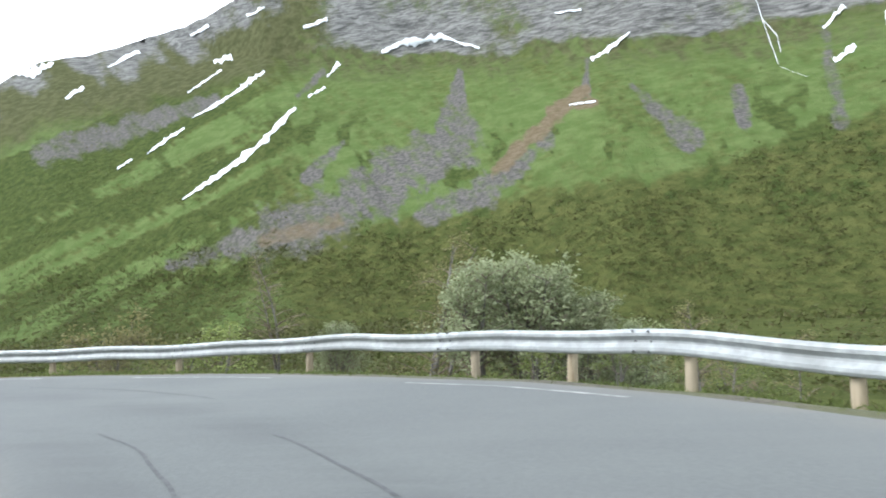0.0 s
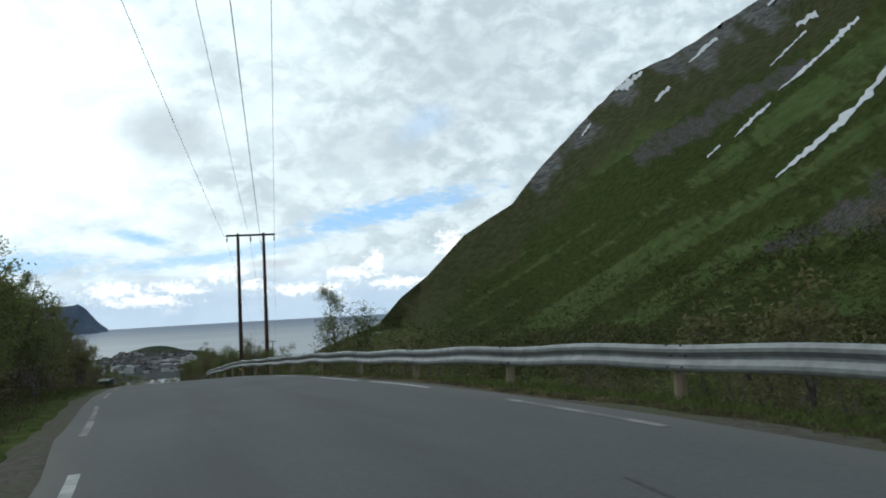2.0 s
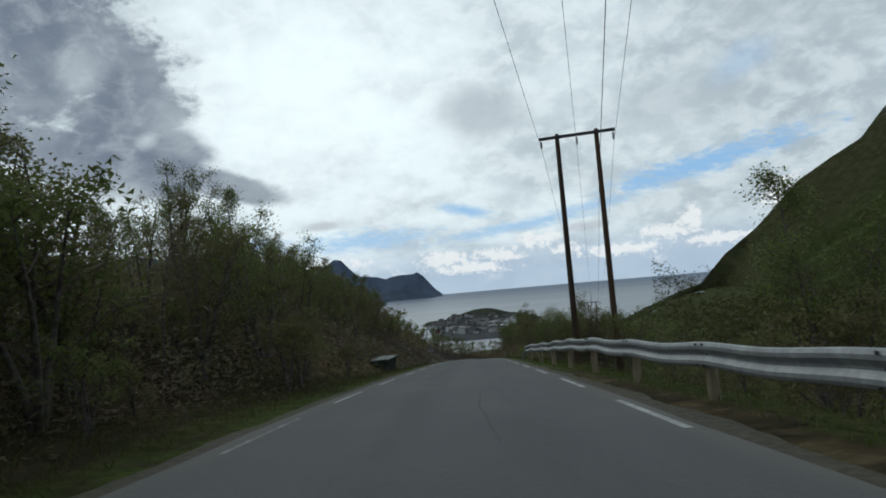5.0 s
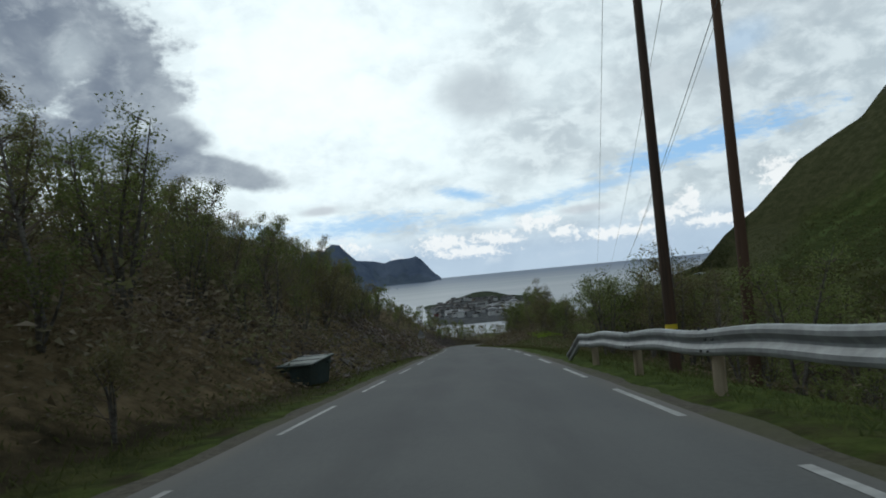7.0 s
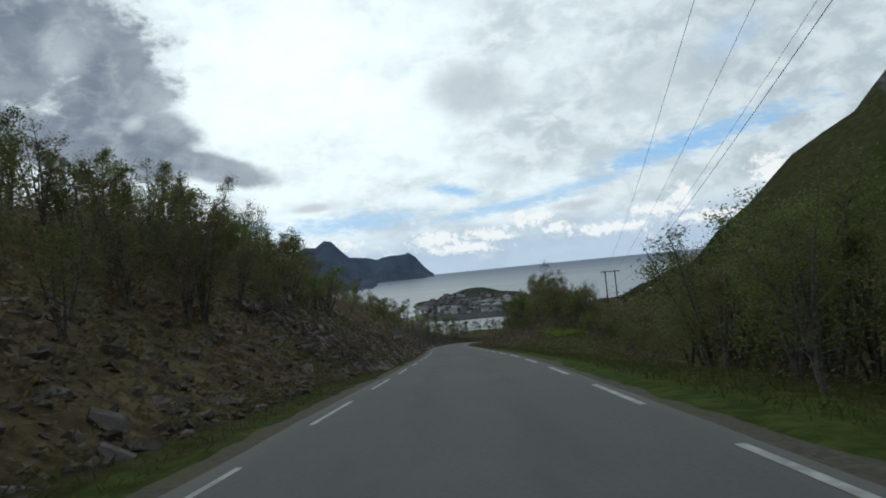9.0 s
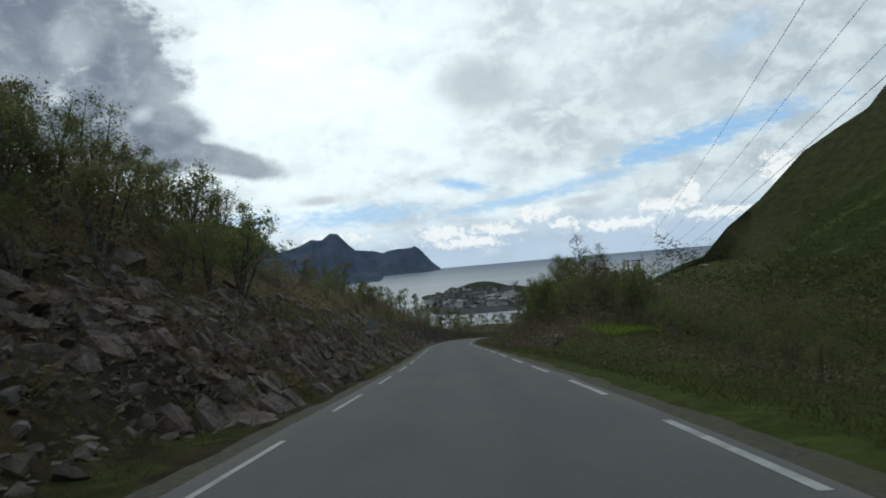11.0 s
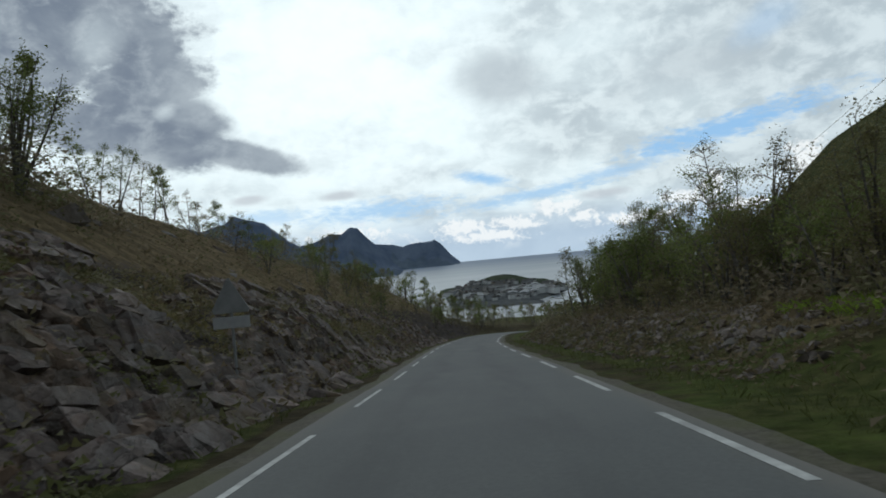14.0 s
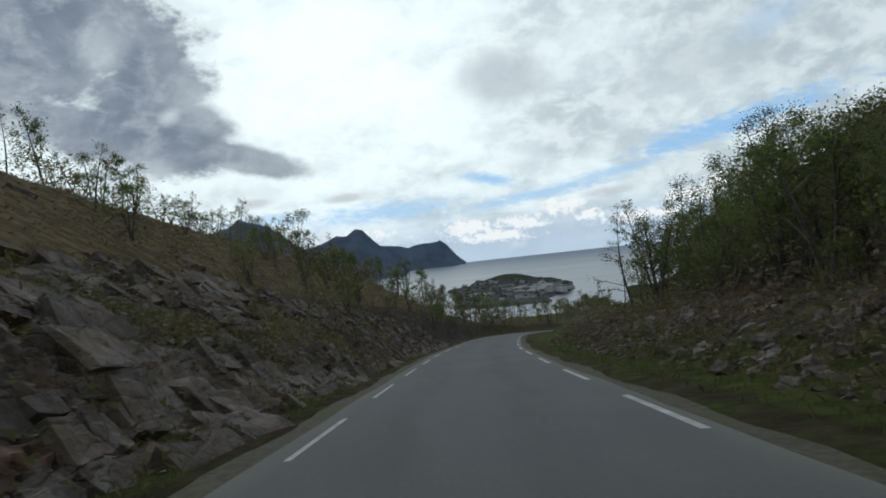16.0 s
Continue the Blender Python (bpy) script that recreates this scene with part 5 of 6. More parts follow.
def plant_all():
    # single trees and bushes that stand out
    plant("willow", 14.4, 3.1, 3.2)
    plant("willow", 15.1, 2.2, 3.9)
    plant("willow", 15.0, 1.0, 3.2)
    plant("willow", 16.0, 0.2, 3.2)
    plant("bare", 16.8, -1.6, 4.2)
    plant("thick", 17.5, -2.6, 3.6)
    plant("bare", 18.6, -4.2, 4.8)
    plant("thick", 15.4, -2.9, 2.4)
    plant("shrub", 18.5, 14.6, 2.0)
    plant("bare", 15.0, 8.3, 3.4)
    plant("willow", 16.4, 7.4, 2.2)
    plant("birch", 20.6, 46.0, 7.0)
    plant("thick", 22.4, 44.5, 5.6)
    plant("thick", 21.8, 41.2, 4.6)
    plant("shrub", 19.6, 44.4, 3.2)
    plant("thick", 18.7, 73.5, 3.4)
    plant("thick", 17.9, 71.4, 2.8)
    plant("thick", 19.4, 70.6, 3.0)
    plant("thick", 20.2, 76.2, 3.3)
    plant("thick", 21.2, 72.6, 3.6)
    plant("thick", 19.8, 79.0, 3.0)
    plant("thick", 22.8, 84.6, 2.6)
    plant("shrub", 22.4, 79.6, 2.2)
    plant("thick", 21.2, 46.6, 6.2)
    plant("birch", -0.2, 133.5, 3.2)
    plant("bare", 23.4, 125.5, 6.4)
    plant("birch", 23.6, 126.6, 5.0)
    plant("birch", 23.2, 122.6, 5.0)
    plant("birch", 22.3, 117.4, 3.2)
    plant("thick", 22.9, 119.8, 4.6)
    plant("birch", 24.6, 136.7, 5.8)
    plant("birch", 23.4, 134.0, 4.8)
    plant("birch", 25.2, 145.4, 5.4)
    plant("bare", 22.6, 131.2, 5.0)
    plant("thick", 21.0, 80.8, 3.9)
    plant("birch", 4.5, 53.0, 5.4)
    plant("thick", 3.6, 55.5, 4.8)
    plant("birch", -6.46, 149.5, 6.4)
    plant("birch", -4.9, 150.6, 3.8)
    plant("birch", -4.0, 151.8, 4.3)
    plant("bare", -2.4, 153.0, 3.0)
    plant("birch", 0.2, 128.0, 3.2)
    plant("birch", -2.0, 130.0, 3.6)
    plant("birch", 2.4, 53.0, 5.2)
    plant("birch", 0.8, 56.6, 5.8)
    plant("birch", 5.2, 57.5, 4.8)
    # wood on the inner side of the bend
    wood = "birches of the roadside wood"
    scatter(["thick", "birch", "shrub", "thick"], 40, 28, 46, -11, -5.8, 3.5, 4.7, 1.2, wood, 15)
    scatter(["birch", "thick", "thick", "bare"], 85, 42, 76, -14, -6.4, 3.4, 4.7, 1.3, wood, 1)
    scatter(["birch", "birch", "bare"], 40, 22, 60, -20, -11, 4.6, 5.8, 2.1, wood, 2)
    scatter(["shrub"], 46, 24, 64, -9.5, -4.4, 0.9, 2.0, 0.9, wood, 3)
    # brush slope and top of the cut
    slope = "birches on the slope over the road"
    scatter(["birch", "thick", "thick", "bare"], 66, 72, 100, -22, -9.6, 2.8, 4.4, 1.4, slope, 4)
    scatter(["birch", "birch", "thick", "thick"], 50, 95, 124, -24, -10.5, 2.8, 4.0, 1.3, slope, 5)
    scatter(["birch", "bare", "birch"], 24, 124, 146, -24, -15, 2.4, 4.0, 1.5, slope, 6)
    scatter(["thick", "shrub", "bare"], 60, 140, 200, -17, -6.5, 1.5, 2.8, 1.2, slope, 20)
    scatter(["shrub", "thick", "bare"], 40, 150, 232, -18, -4.5, 1.6, 3.2, 1.3, slope, 7)
    scatter(["birch", "birch", "thick"], 40, 100, 117, -17, -10.0, 2.7, 3.9, 1.2, slope, 17)
    scatter(["thick"], 34, 60, 92, -11, -6.0, 2.2, 3.4, 1.2, slope, 18)
    scatter(["thick", "birch", "bare"], 84, 172, 238, -22, -5.0, 3.0, 5.0, 1.2, slope, 19)
    scatter(["thick", "shrub", "birch"], 60, 86, 109, -13, -7.2, 1.8, 3.4, 1.1, slope, 21)
    edge_rng = random.Random(26)
    for _ in range(60):
        plant(edge_rng.choice(["thick", "bare", "shrub"]), edge_rng.uniform(2, 46), edge_rng.uniform(236, 266), edge_rng.uniform(2.6, 5.0), 1.6, slope)
    # behind the guard rail
    rail = "shrubs and birches behind the guard rail"
    scatter(["thick", "shrub", "bare"], 46, 2, 72, 9.5, 20, 2.4, 4.4, 1.7, rail, 8)
    scatter(["shrub"], 34, 4, 66, 5.8, 8.8, 0.8, 1.4, 1.0, rail, 9)
    scatter(["birch", "bare", "birch"], 36, -16, 60, 18, 42, 4.0, 7.0, 2.4, rail, 14)
    scatter(["bare", "thick", "birch"], 26, -4, 14, 9, 20, 3.4, 5.4, 1.6, rail, 42)
    scatter(["birch", "thick"], 30, -14, 80, 22, 52, 4.0, 6.5, 2.4, rail, 22)
    scatter(["thick", "bare", "thick"], 30, 24, 52, 10.5, 17, 3.8, 5.2, 1.5, rail, 25)
    # verge and low bank on the valley side
    bank = "birches on the valley side of the road"
    scatter(["thick", "shrub", "thick"], 40, 78, 114, 9.0, 22, 1.0, 2.1, 1.4, bank, 10)
    scatter(["thick", "thick", "bare", "shrub"], 46, 64, 92, 7.4, 12.4, 2.8, 4.2, 1.15, bank, 31)
    scatter(["thick"], 26, 73, 92, 7.0, 10.5, 3.2, 4.4, 0.8, bank, 34)
    scatter(["thick", "thick", "bare", "shrub"], 50, 117, 136, 7.4, 12.4, 2.2, 3.6, 1.1, bank, 11)
    scatter(["birch", "birch", "thick", "bare"], 46, 132, 156, 7.6, 12.4, 3.8, 5.4, 1.15, bank, 33)
    scatter(["thick", "shrub"], 40, 121, 142, 8.2, 11.6, 2.0, 3.2, 1.0, bank, 23)
    scatter(["thick", "thick", "shrub"], 26, 117, 130, 7.8, 11.5, 2.6, 3.8, 0.9, bank, 43)
    scatter(["thick", "thick", "birch"], 28, 134, 158, 7.4, 11.0, 3.0, 4.3, 0.9, bank, 41)
    plant("birch", 25.0, 140.2, 6.0)
    plant("birch", 26.0, 142.6, 6.2)
    plant("bare", 24.4, 138.8, 6.4)
    scatter(["thick", "bare", "shrub"], 36, 84, 116, 7.6, 13, 1.2, 2.4, 1.2, bank, 24)
    scatter(["shrub"], 30, 116, 150, 6.8, 12, 1.0, 2.0, 0.8, bank, 16)
    scatter(["birch", "shrub", "bare"], 80, 140, 230, 5.0, 20, 1.8, 3.6, 1.2, bank, 12)
    # tall group in the roadside wood
    plant("birch", 3.35, 41.0, 6.2, 0.0, wood)
    plant("thick", 2.5, 40.1, 5.6, 0.0, wood)
    plant("thick", 3.9, 42.6, 5.0, 0.0, wood)


plant_all()


def clumps(name, places, quads, size, spread, material, seed, label, category, tall=1.0):
    """Many small leafy clumps as one mesh. places: (n, 4) of x, y, z and size."""
    rng = np.random.default_rng(seed)
    n = len(places)
    c = np.repeat(places[:, :3], quads, 0)
    s = np.repeat(places[:, 3], quads)[:, None]
    off = rng.normal(0, 1, (n * quads, 3)) * spread * s
    off[:, 2] = np.abs(off[:, 2]) * tall
    c = c + off
    a = rng.normal(0, 1, (n * quads, 3)) * (1, 1, 0.5)
    a /= np.linalg.norm(a, axis=1, keepdims=True)
    b = np.cross(a, rng.normal(0, 1, (n * quads, 3)) + (0, 0, 1.6))
    b /= np.linalg.norm(b, axis=1, keepdims=True) + 1e-9
    q = size * s * rng.uniform(0.6, 1.4, (n * quads, 1))
    v = np.stack([c - a * q - b * q * 0.45, c - a * q * 0.2 + b * q * 0.75, c + a * q], 1).reshape(-1, 3)
    ob = raw(name, v, np.arange(len(v)).reshape(-1, 3), material)
    return tagged(ob, label, category, kind="stuff")


def blades(name, x, y, tall, width, material, seed, label):
    """Grass blades as one mesh, standing on the ground at arrays of places."""
    rng = np.random.default_rng(seed)
    z = ground_z(x, y)
    n = len(x)
    ang = rng.uniform(0, 2 * np.pi, n)
    d = np.stack([np.cos(ang), np.sin(ang), np.zeros(n)], 1)
    h = tall * rng.uniform(0.5, 1.3, (n, 1))
    base = np.stack([x, y, z - 0.02], 1)
    bend = rng.normal(0, 0.45, (n, 3)) * h
    bend[:, 2] = 0
    v = np.stack([base - d * width, base + d * width, base + bend * 0.4 + [0, 0, 0.6] * h + d * width * 0.6, base + bend + [0, 0, 1.0] * h], 1).reshape(-1, 3)
    ob = raw(name, v, np.arange(4 * n).reshape(-1, 4), material)
    return tagged(ob, label, "grass", kind="stuff")


def along(rng, n, run0, run1, lat0, lat1):
    i = np.searchsorted(RUN, rng.uniform(run0, run1, n))
    lat = lat0 + (lat1 - lat0) * rng.uniform(0, 1, n)
    edge = np.where(lat < 0, -HALF_L[i], HALF_R[i])
    l = edge + lat
    return LINE[i, 0] + RIGHT[i, 0] * l, LINE[i, 1] + RIGHT[i, 1] * l


def build_cover():
    rng = np.random.default_rng(5)
    parts = [along(rng, 4000, 3, 66, 1.9, 3.6), along(rng, 6000, 66, 150, 1.0, 3.2), along(rng, 9000, 8, 150, -2.6, -0.9), along(rng, 12000, 68, 112, 1.2, 7.0), along(rng, 4000, 18, 60, -3.6, -1.2), along(rng, 3000, -4, 30, 1.6, 3.4)]
    x, y = (np.concatenate([p[k] for p in parts]) for k in (0, 1))
    blades("verge_grass", x, y, 0.11, 0.010, BLADE, 1, "short green grass along the road verges")
    parts = [along(rng, 9000, -16, 24, 0.66, 2.3), along(rng, 3000, 24, 66, 0.9, 2.2)]
    x, y = (np.concatenate([p[k] for p in parts]) for k in (0, 1))
    blades("roadside_grass", x, y, 0.10, 0.011, BLADE_RAIL, 12, "fresh green grass tufts under the guard rail")
    parts = [along(rng, 3600, 110, 119, 4.5, 6.7)]
    x, y = (np.concatenate([p[k] for p in parts]) for k in (0, 1))
    blades("fresh_grass", x, y, 0.22, 0.012, BLADE_BRIGHT, 2, "bright fresh grass on a low mound by the road")
    parts = [along(rng, 4600, 60, 102, -12, -1.8), along(rng, 3200, 94, 150, -16, -1.2), along(rng, 1500, 150, 215, -18, -1.5), along(rng, 1600, 20, 62, -14, -2.0), along(rng, 1700, 96, 160, 1.6, 12), along(rng, 1500, 114, 156, 2.0, 5.4), along(rng, 1400, 0, 70, 2.6, 16), along(rng, 500, 76, 104, 8, 18), along(rng, 900, 70, 116, 3.5, 9), along(rng, 1600, 92, 148, -5.4, -1.4)]
    x, y = (np.concatenate([p[k] for p in parts]) for k in (0, 1))
    s = rng.uniform(0.5, 1.3, len(x))
    clumps("heath", np.stack([x, y, ground_z(x, y), s], 1), 8, 0.058, 0.17, BRUSH, 3, "dry brown heath and twigs on the slopes", "heath", 1.1)
    parts = [along(rng, 1500, 26, 76, -14, -3.2), along(rng, 700, 74, 100, -20, -8), along(rng, 1300, 114, 150, 5.2, 15), along(rng, 1100, 142, 238, -17, -3.2), along(rng, 600, 150, 238, 3.2, 16), along(rng, 1100, 98, 126, -17, -8.5)]
    x, y = (np.concatenate([p[k] for p in parts]) for k in (0, 1))
    clumps("undergrowth", np.stack([x, y, ground_z(x, y), rng.uniform(0.8, 1.7, len(x))], 1), 23, 0.060, 0.30, THICKET, 8, "dark tangled undergrowth of twigs beneath the birches", "undergrowth", 1.5)
    parts = [along(rng, 1500, 60, 128, 7.5, 26), along(rng, 900, 2, 62, 6, 18), along(rng, 700, 112, 165, 9, 24)]
    x, y = (np.concatenate([p[k] for p in parts]) for k in (0, 1))
    clumps("valley_scrub", np.stack([x, y, ground_z(x, y), rng.uniform(0.9, 1.9, len(x))], 1), 44, 0.045, 0.34, LEAF_SCRUB, 14, "olive and brown birch scrub below the road", "scrub", 1.5)
    parts = [along(rng, 2300, -25, 70, 15, 110), along(rng, 3300, 70, 170, 22, 150)]
    x, y = (np.concatenate([p[k] for p in parts]) for k in (0, 1))
    clumps("valley_thicket", np.stack([x, y, ground_z(x, y), rng.uniform(1.6, 3.2, len(x))], 1), 30, 0.095, 0.36, LEAF_SCRUB, 9, "olive-green birch thicket on the valley slope", "thicket", 1.4)
    # tufts on the ledges of the cut
    x, y = along(rng, 9000, 93, 150, -5.8, -1.2)
    j, lat = near_road(x, y)
    u = -lat - HALF_L[j] - 0.9
    keep = fbm(RUN[j] + 0.6 * u, u * 2.2 - 0.3 * RUN[j], 2.1, 4, 55) + 0.11 * (u - 2.6) > 0.05
    x, y = x[keep], y[keep]
    clumps("ledge_tufts", np.stack([x, y, ground_z(x, y) + 0.02, rng.uniform(0.4, 1.0, len(x))], 1), 12, 0.05, 0.15, LEDGE, 15, "olive moss and dry grass tufts on the ledges of the rock cut", "moss", 0.8)
    # valley forest below the mountain
    n = 18000
    az, r = rng.uniform(14, 128, n), 60 + 1700 * rng.uniform(0, 1, n) ** 1.9
    az[:12000], r[:12000] = rng.uniform(15, 72, 12000), 62 / np.tan(np.radians(rng.uniform(1.4, 16, 12000)))
    x, y = polar(az, r)
    z0 = ground_z(x, y)
    keep = (x < 2600) & (r < 2750) & (z0 > SEA_Z + 1) & (np.abs(near_road(x, y)[1]) > 110)
    x, y, r = x[keep], y[keep], r[keep]
    z = ground_z(x, y)
    s = rng.uniform(1.8, 3.6, len(x)) * np.clip(r / 260, 0.75, 3.4)
    a2 = rng.uniform(18, 112, 30000)
    tl = np.interp(a2, [20, 41, 54, 60, 66, 75, 85, 96, 106, 120], [-1.0, 2.2, 2.6, 4.0, 4.8, 6.0, 8.2, 8.6, 11.5, 12]) + 1.2 * fbm(a2, a2 * 0, 3.0, 3, 62)
    lo = lowest_el(a2) + 0.4
    e2 = lo + (tl + 0.6 - lo) * rng.uniform(0, 1, len(a2)) ** 0.9
    keep = fbm(a2 + 0.5 * e2, e2, 1.8, 3, 61) + 0.6 * rng.uniform(-1, 1, len(a2)) > np.interp(a2, [24, 60], [0.10, -0.25]) + 0.7 * smooth(e2, tl - 1.6, tl + 0.6)
    a2, e2 = a2[keep], e2[keep]
    mx, my, mz, mr = mountain_surface(a2, e2)
    ms = rng.uniform(1.7, 3.4, len(a2)) * np.clip(mr / 700, 0.8, 2.2)
    places = np.concatenate([np.stack([x, y, z + s * 0.25, s], 1), np.stack([mx, my, mz + ms * 0.1, ms], 1)])
    clumps("valley_forest", places, 8, 0.33, 0.42, LEAF_FAR, 4, "olive-green birch forest in the valley and on the lower slope", "forest", 1.0)
    # scattered shrubs high on the mountainside
    a3, e3 = np.concatenate([rng.uniform(22, 62, 16000), rng.uniform(62, 110, 6000)]), rng.uniform(-6, 17, 22000)
    cluster = fbm(a3 * 0.6 - 0.7 * e3, e3 * 0.5 + a3 * 0.2, 1.6, 3, 32) + 0.5 * fbm(a3, e3, 0.6, 2, 71)
    keep = (e3 < skyline(a3) - 0.8 - 3.0 * smooth(a3, 34, 42)) & (e3 > lowest_el(a3) + 0.3) & (cluster > 0.16 + 0.2 * smooth(a3, 60, 66) - 0.55 * (1 - smooth(e3, 1.0, 5.0)))
    sx, sy, sz, sr = mountain_surface(a3[keep], e3[keep])
    ss = rng.uniform(1.0, 2.6, keep.sum()) * np.clip(sr / 800, 0.8, 2.2)
    clumps("mountain_shrubs", np.stack([sx, sy, sz, ss], 1), 11, 0.30, 0.5, LEAF_FAR, 6, "dark shrubs dotted over the green mountainside", "shrubs", 0.8)


build_cover()


# ---------------------------------------------------------------- poles, bin, sign
def build_pole_pair(x0, y0, x1, y1, top, base, label):
    """Two tarred poles with a steel crossarm and three hanging insulators."""
    ob = new("power_pole")
    ob.location = (x0, y0, base)
    tagged(ob, label, "power pole")
    for k, (x, y) in enumerate(((x0, y0), (x1, y1))):
        h = top - base
        v, f = tube([(x - x0, y - y0, -0.6), (x - x0, y - y0, h * 0.5), (x - x0, y - y0, h - 0.05), (x - x0, y - y0, h + 0.05)], [0.17, 0.145, 0.115, 0.09], 14)
        raw("pole", v, [tuple(q) for q in f] + [tuple(range(len(v) - 14, len(v)))], POLEWOOD, ob, smooth=True)
    d = np.array([x1 - x0, y1 - y0, 0.0])
    ln = np.linalg.norm(d)
    d /= ln
    ang = math.atan2(d[1], d[0])
    turn = Matrix.Rotation(ang, 4, "Z")
    bm = bmesh.new()
    box(bm, -0.95, ln + 0.95, -0.16, -0.04, top - base - 0.22, top - base - 0.06, 0.01)
    bmesh.ops.transform(bm, matrix=turn, verts=bm.verts)
    part("crossarm", bm, DARKSTEEL, ob)
    for along_arm in (-0.85, ln / 2, ln + 0.85):
        prof = [(0, 0.0), (0.02, 0.0), (0.02, -0.08)] + [q for j in range(4) for q in ((0.06, -0.10 - 0.08 * j), (0.065, -0.13 - 0.08 * j), (0.025, -0.15 - 0.08 * j))] + [(0.02, -0.46), (0.0, -0.46)]
        n = 10
        v = np.array([(r * math.cos(2 * math.pi * k / n), r * math.sin(2 * math.pi * k / n), z) for r, z in prof for k in range(n)])
        f = np.array([(i * n + k, i * n + (k + 1) % n, (i + 1) * n + (k + 1) % n, (i + 1) * n + k) for i in range(len(prof) - 1) for k in range(n)])
        c = turn @ Vector((along_arm, -0.10, top - base - 0.22))
        raw("insulator", v + np.array(c), f, GLASSY, ob, smooth=True)
    return ob, d


def wire(a, b, sag, r, label):
    t = np.linspace(0, 1, 40)
    p = np.array(a)[None] * (1 - t)[:, None] + np.array(b)[None] * t[:, None]
    p[:, 2] -= 4 * sag * t * (1 - t)
    v, f = tube(p, np.full(40, r), 5)
    tagged(raw("power_line", v, f, WIRE, smooth=True), label, "power line")


def build_power():
    x0, y0, x1, y1, top = 18.25, 64.95, 20.2, 64.35, 5.36
    near_pair, d = build_pole_pair(x0, y0, x1, y1, top, float(ground_z(x0, y0)[0]), "pair of dark tarred wooden poles carrying a crossarm beside the rail")
    for k, (hz, hh) in enumerate(((1.22, 0.14),)):
        v, f = tube([(0, 0, hz), (0, 0, hz + hh)], [0.168, 0.168], 14)
    raw("marker_band", v, f, YELLOW, near_pair, smooth=True, label="yellow marker band")
    fx, fy, ftop = 51.2, 208.9, -11.0
    build_pole_pair(fx, fy, fx + d[0] * 2.05, fy + d[1] * 2.05, ftop, float(ground_z(fx, fy)[0]), "distant pair of dark wooden power poles")
    back = np.array([-0.230, -1.0, 0.100]) * 115
    on = np.array([fx - x0, fy - y0, ftop - top])
    for k, along_arm in enumerate((-0.85, 0.98, 2.9)):
        p = np.array([x0, y0, top - 0.70]) + d * along_arm
        wire(p, p + back, 1.2, 0.009, "thin power conductor between the poles")
        wire(p, p + on, 1.8, 0.009, "thin power conductor between the poles")
    p = np.array([x1 - 0.1, y1 - 0.15, 3.0])
    wire(p, p + back, 0.9, 0.013, "thick black cable hung from the pole")
    wire(p, p + on + (0, 0, -0.8), 1.6, 0.013, "thick black cable hung from the pole")


build_power()
BINBODY = surface("green_grey_plastic", (0.035, 0.055, 0.055), (0.055, 0.08, 0.08), 6, 0.55, 0.1, 15, (0.03, 0.035, 0.03), 1.5, 0.5)
BINLID = surface("faded_green_lid", (0.055, 0.080, 0.076), (0.085, 0.115, 0.108), 5, 0.42, 0.1, 15, (0.05, 0.06, 0.055), 2, 0.5)
SIGNBACK = surface("sign_back_aluminium", (0.20, 0.205, 0.21), (0.26, 0.265, 0.27), 5, 0.6, metal=0.1)


def build_bin():
    """Long low grit bin with a sloping overhanging lid."""
    ob = new("grit_bin")
    x, y = 8.28, 63.4
    z = float(ground_z(x, y)[0])
    ob.matrix_basis = pose(x, y, z + 0.02, -5, -2, -19.5)
    tagged(ob, "grey-green plastic grit bin with a sloping lid by the verge", "grit bin")
    bm = bmesh.new()
    w, l = 0.43, 0.56
    lo = [bm.verts.new((sx * w * 0.82, sy * l * 0.88, 0.0)) for sx, sy in ((-1, -1), (1, -1), (1, 1), (-1, 1))]
    hi = [bm.verts.new((sx * w, sy * l, 0.58 + 0.085 * sy)) for sx, sy in ((-1, -1), (1, -1), (1, 1), (-1, 1))]
    bm.faces.new(lo[::-1])
    for k in range(4):
        bm.faces.new((lo[k], lo[(k + 1) % 4], hi[(k + 1) % 4], hi[k]))
    bmesh.ops.bevel(bm, geom=bm.edges[:], offset=0.02, segments=2, affect="EDGES")
    part("body", bm, BINBODY, ob)
    bm = bmesh.new()
    box(bm, -w - 0.06, w + 0.07, -l - 0.07, l + 0.07, 0, 0.05, 0.015)
    for k in range(3):
        box(bm, -w, w, -0.5 + 0.5 * k - 0.05, -0.5 + 0.5 * k + 0.05, 0.045, 0.065, 0.006)
    bmesh.ops.transform(bm, matrix=pose(0, 0, 0.575, 8.6, 0, 0), verts=bm.verts)
    part("lid", bm, BINLID, ob, "faded grey-green lid")
    for k in (-1, 1):
        bm = bmesh.new()
        box(bm, -0.03, 0.03, -0.09, 0.09, -0.03, 0.03, 0.01)
        bmesh.ops.transform(bm, matrix=pose(w + 0.05, 0.35 * k, 0.52), verts=bm.verts)
        part("handle", bm, BINBODY, ob)


build_bin()


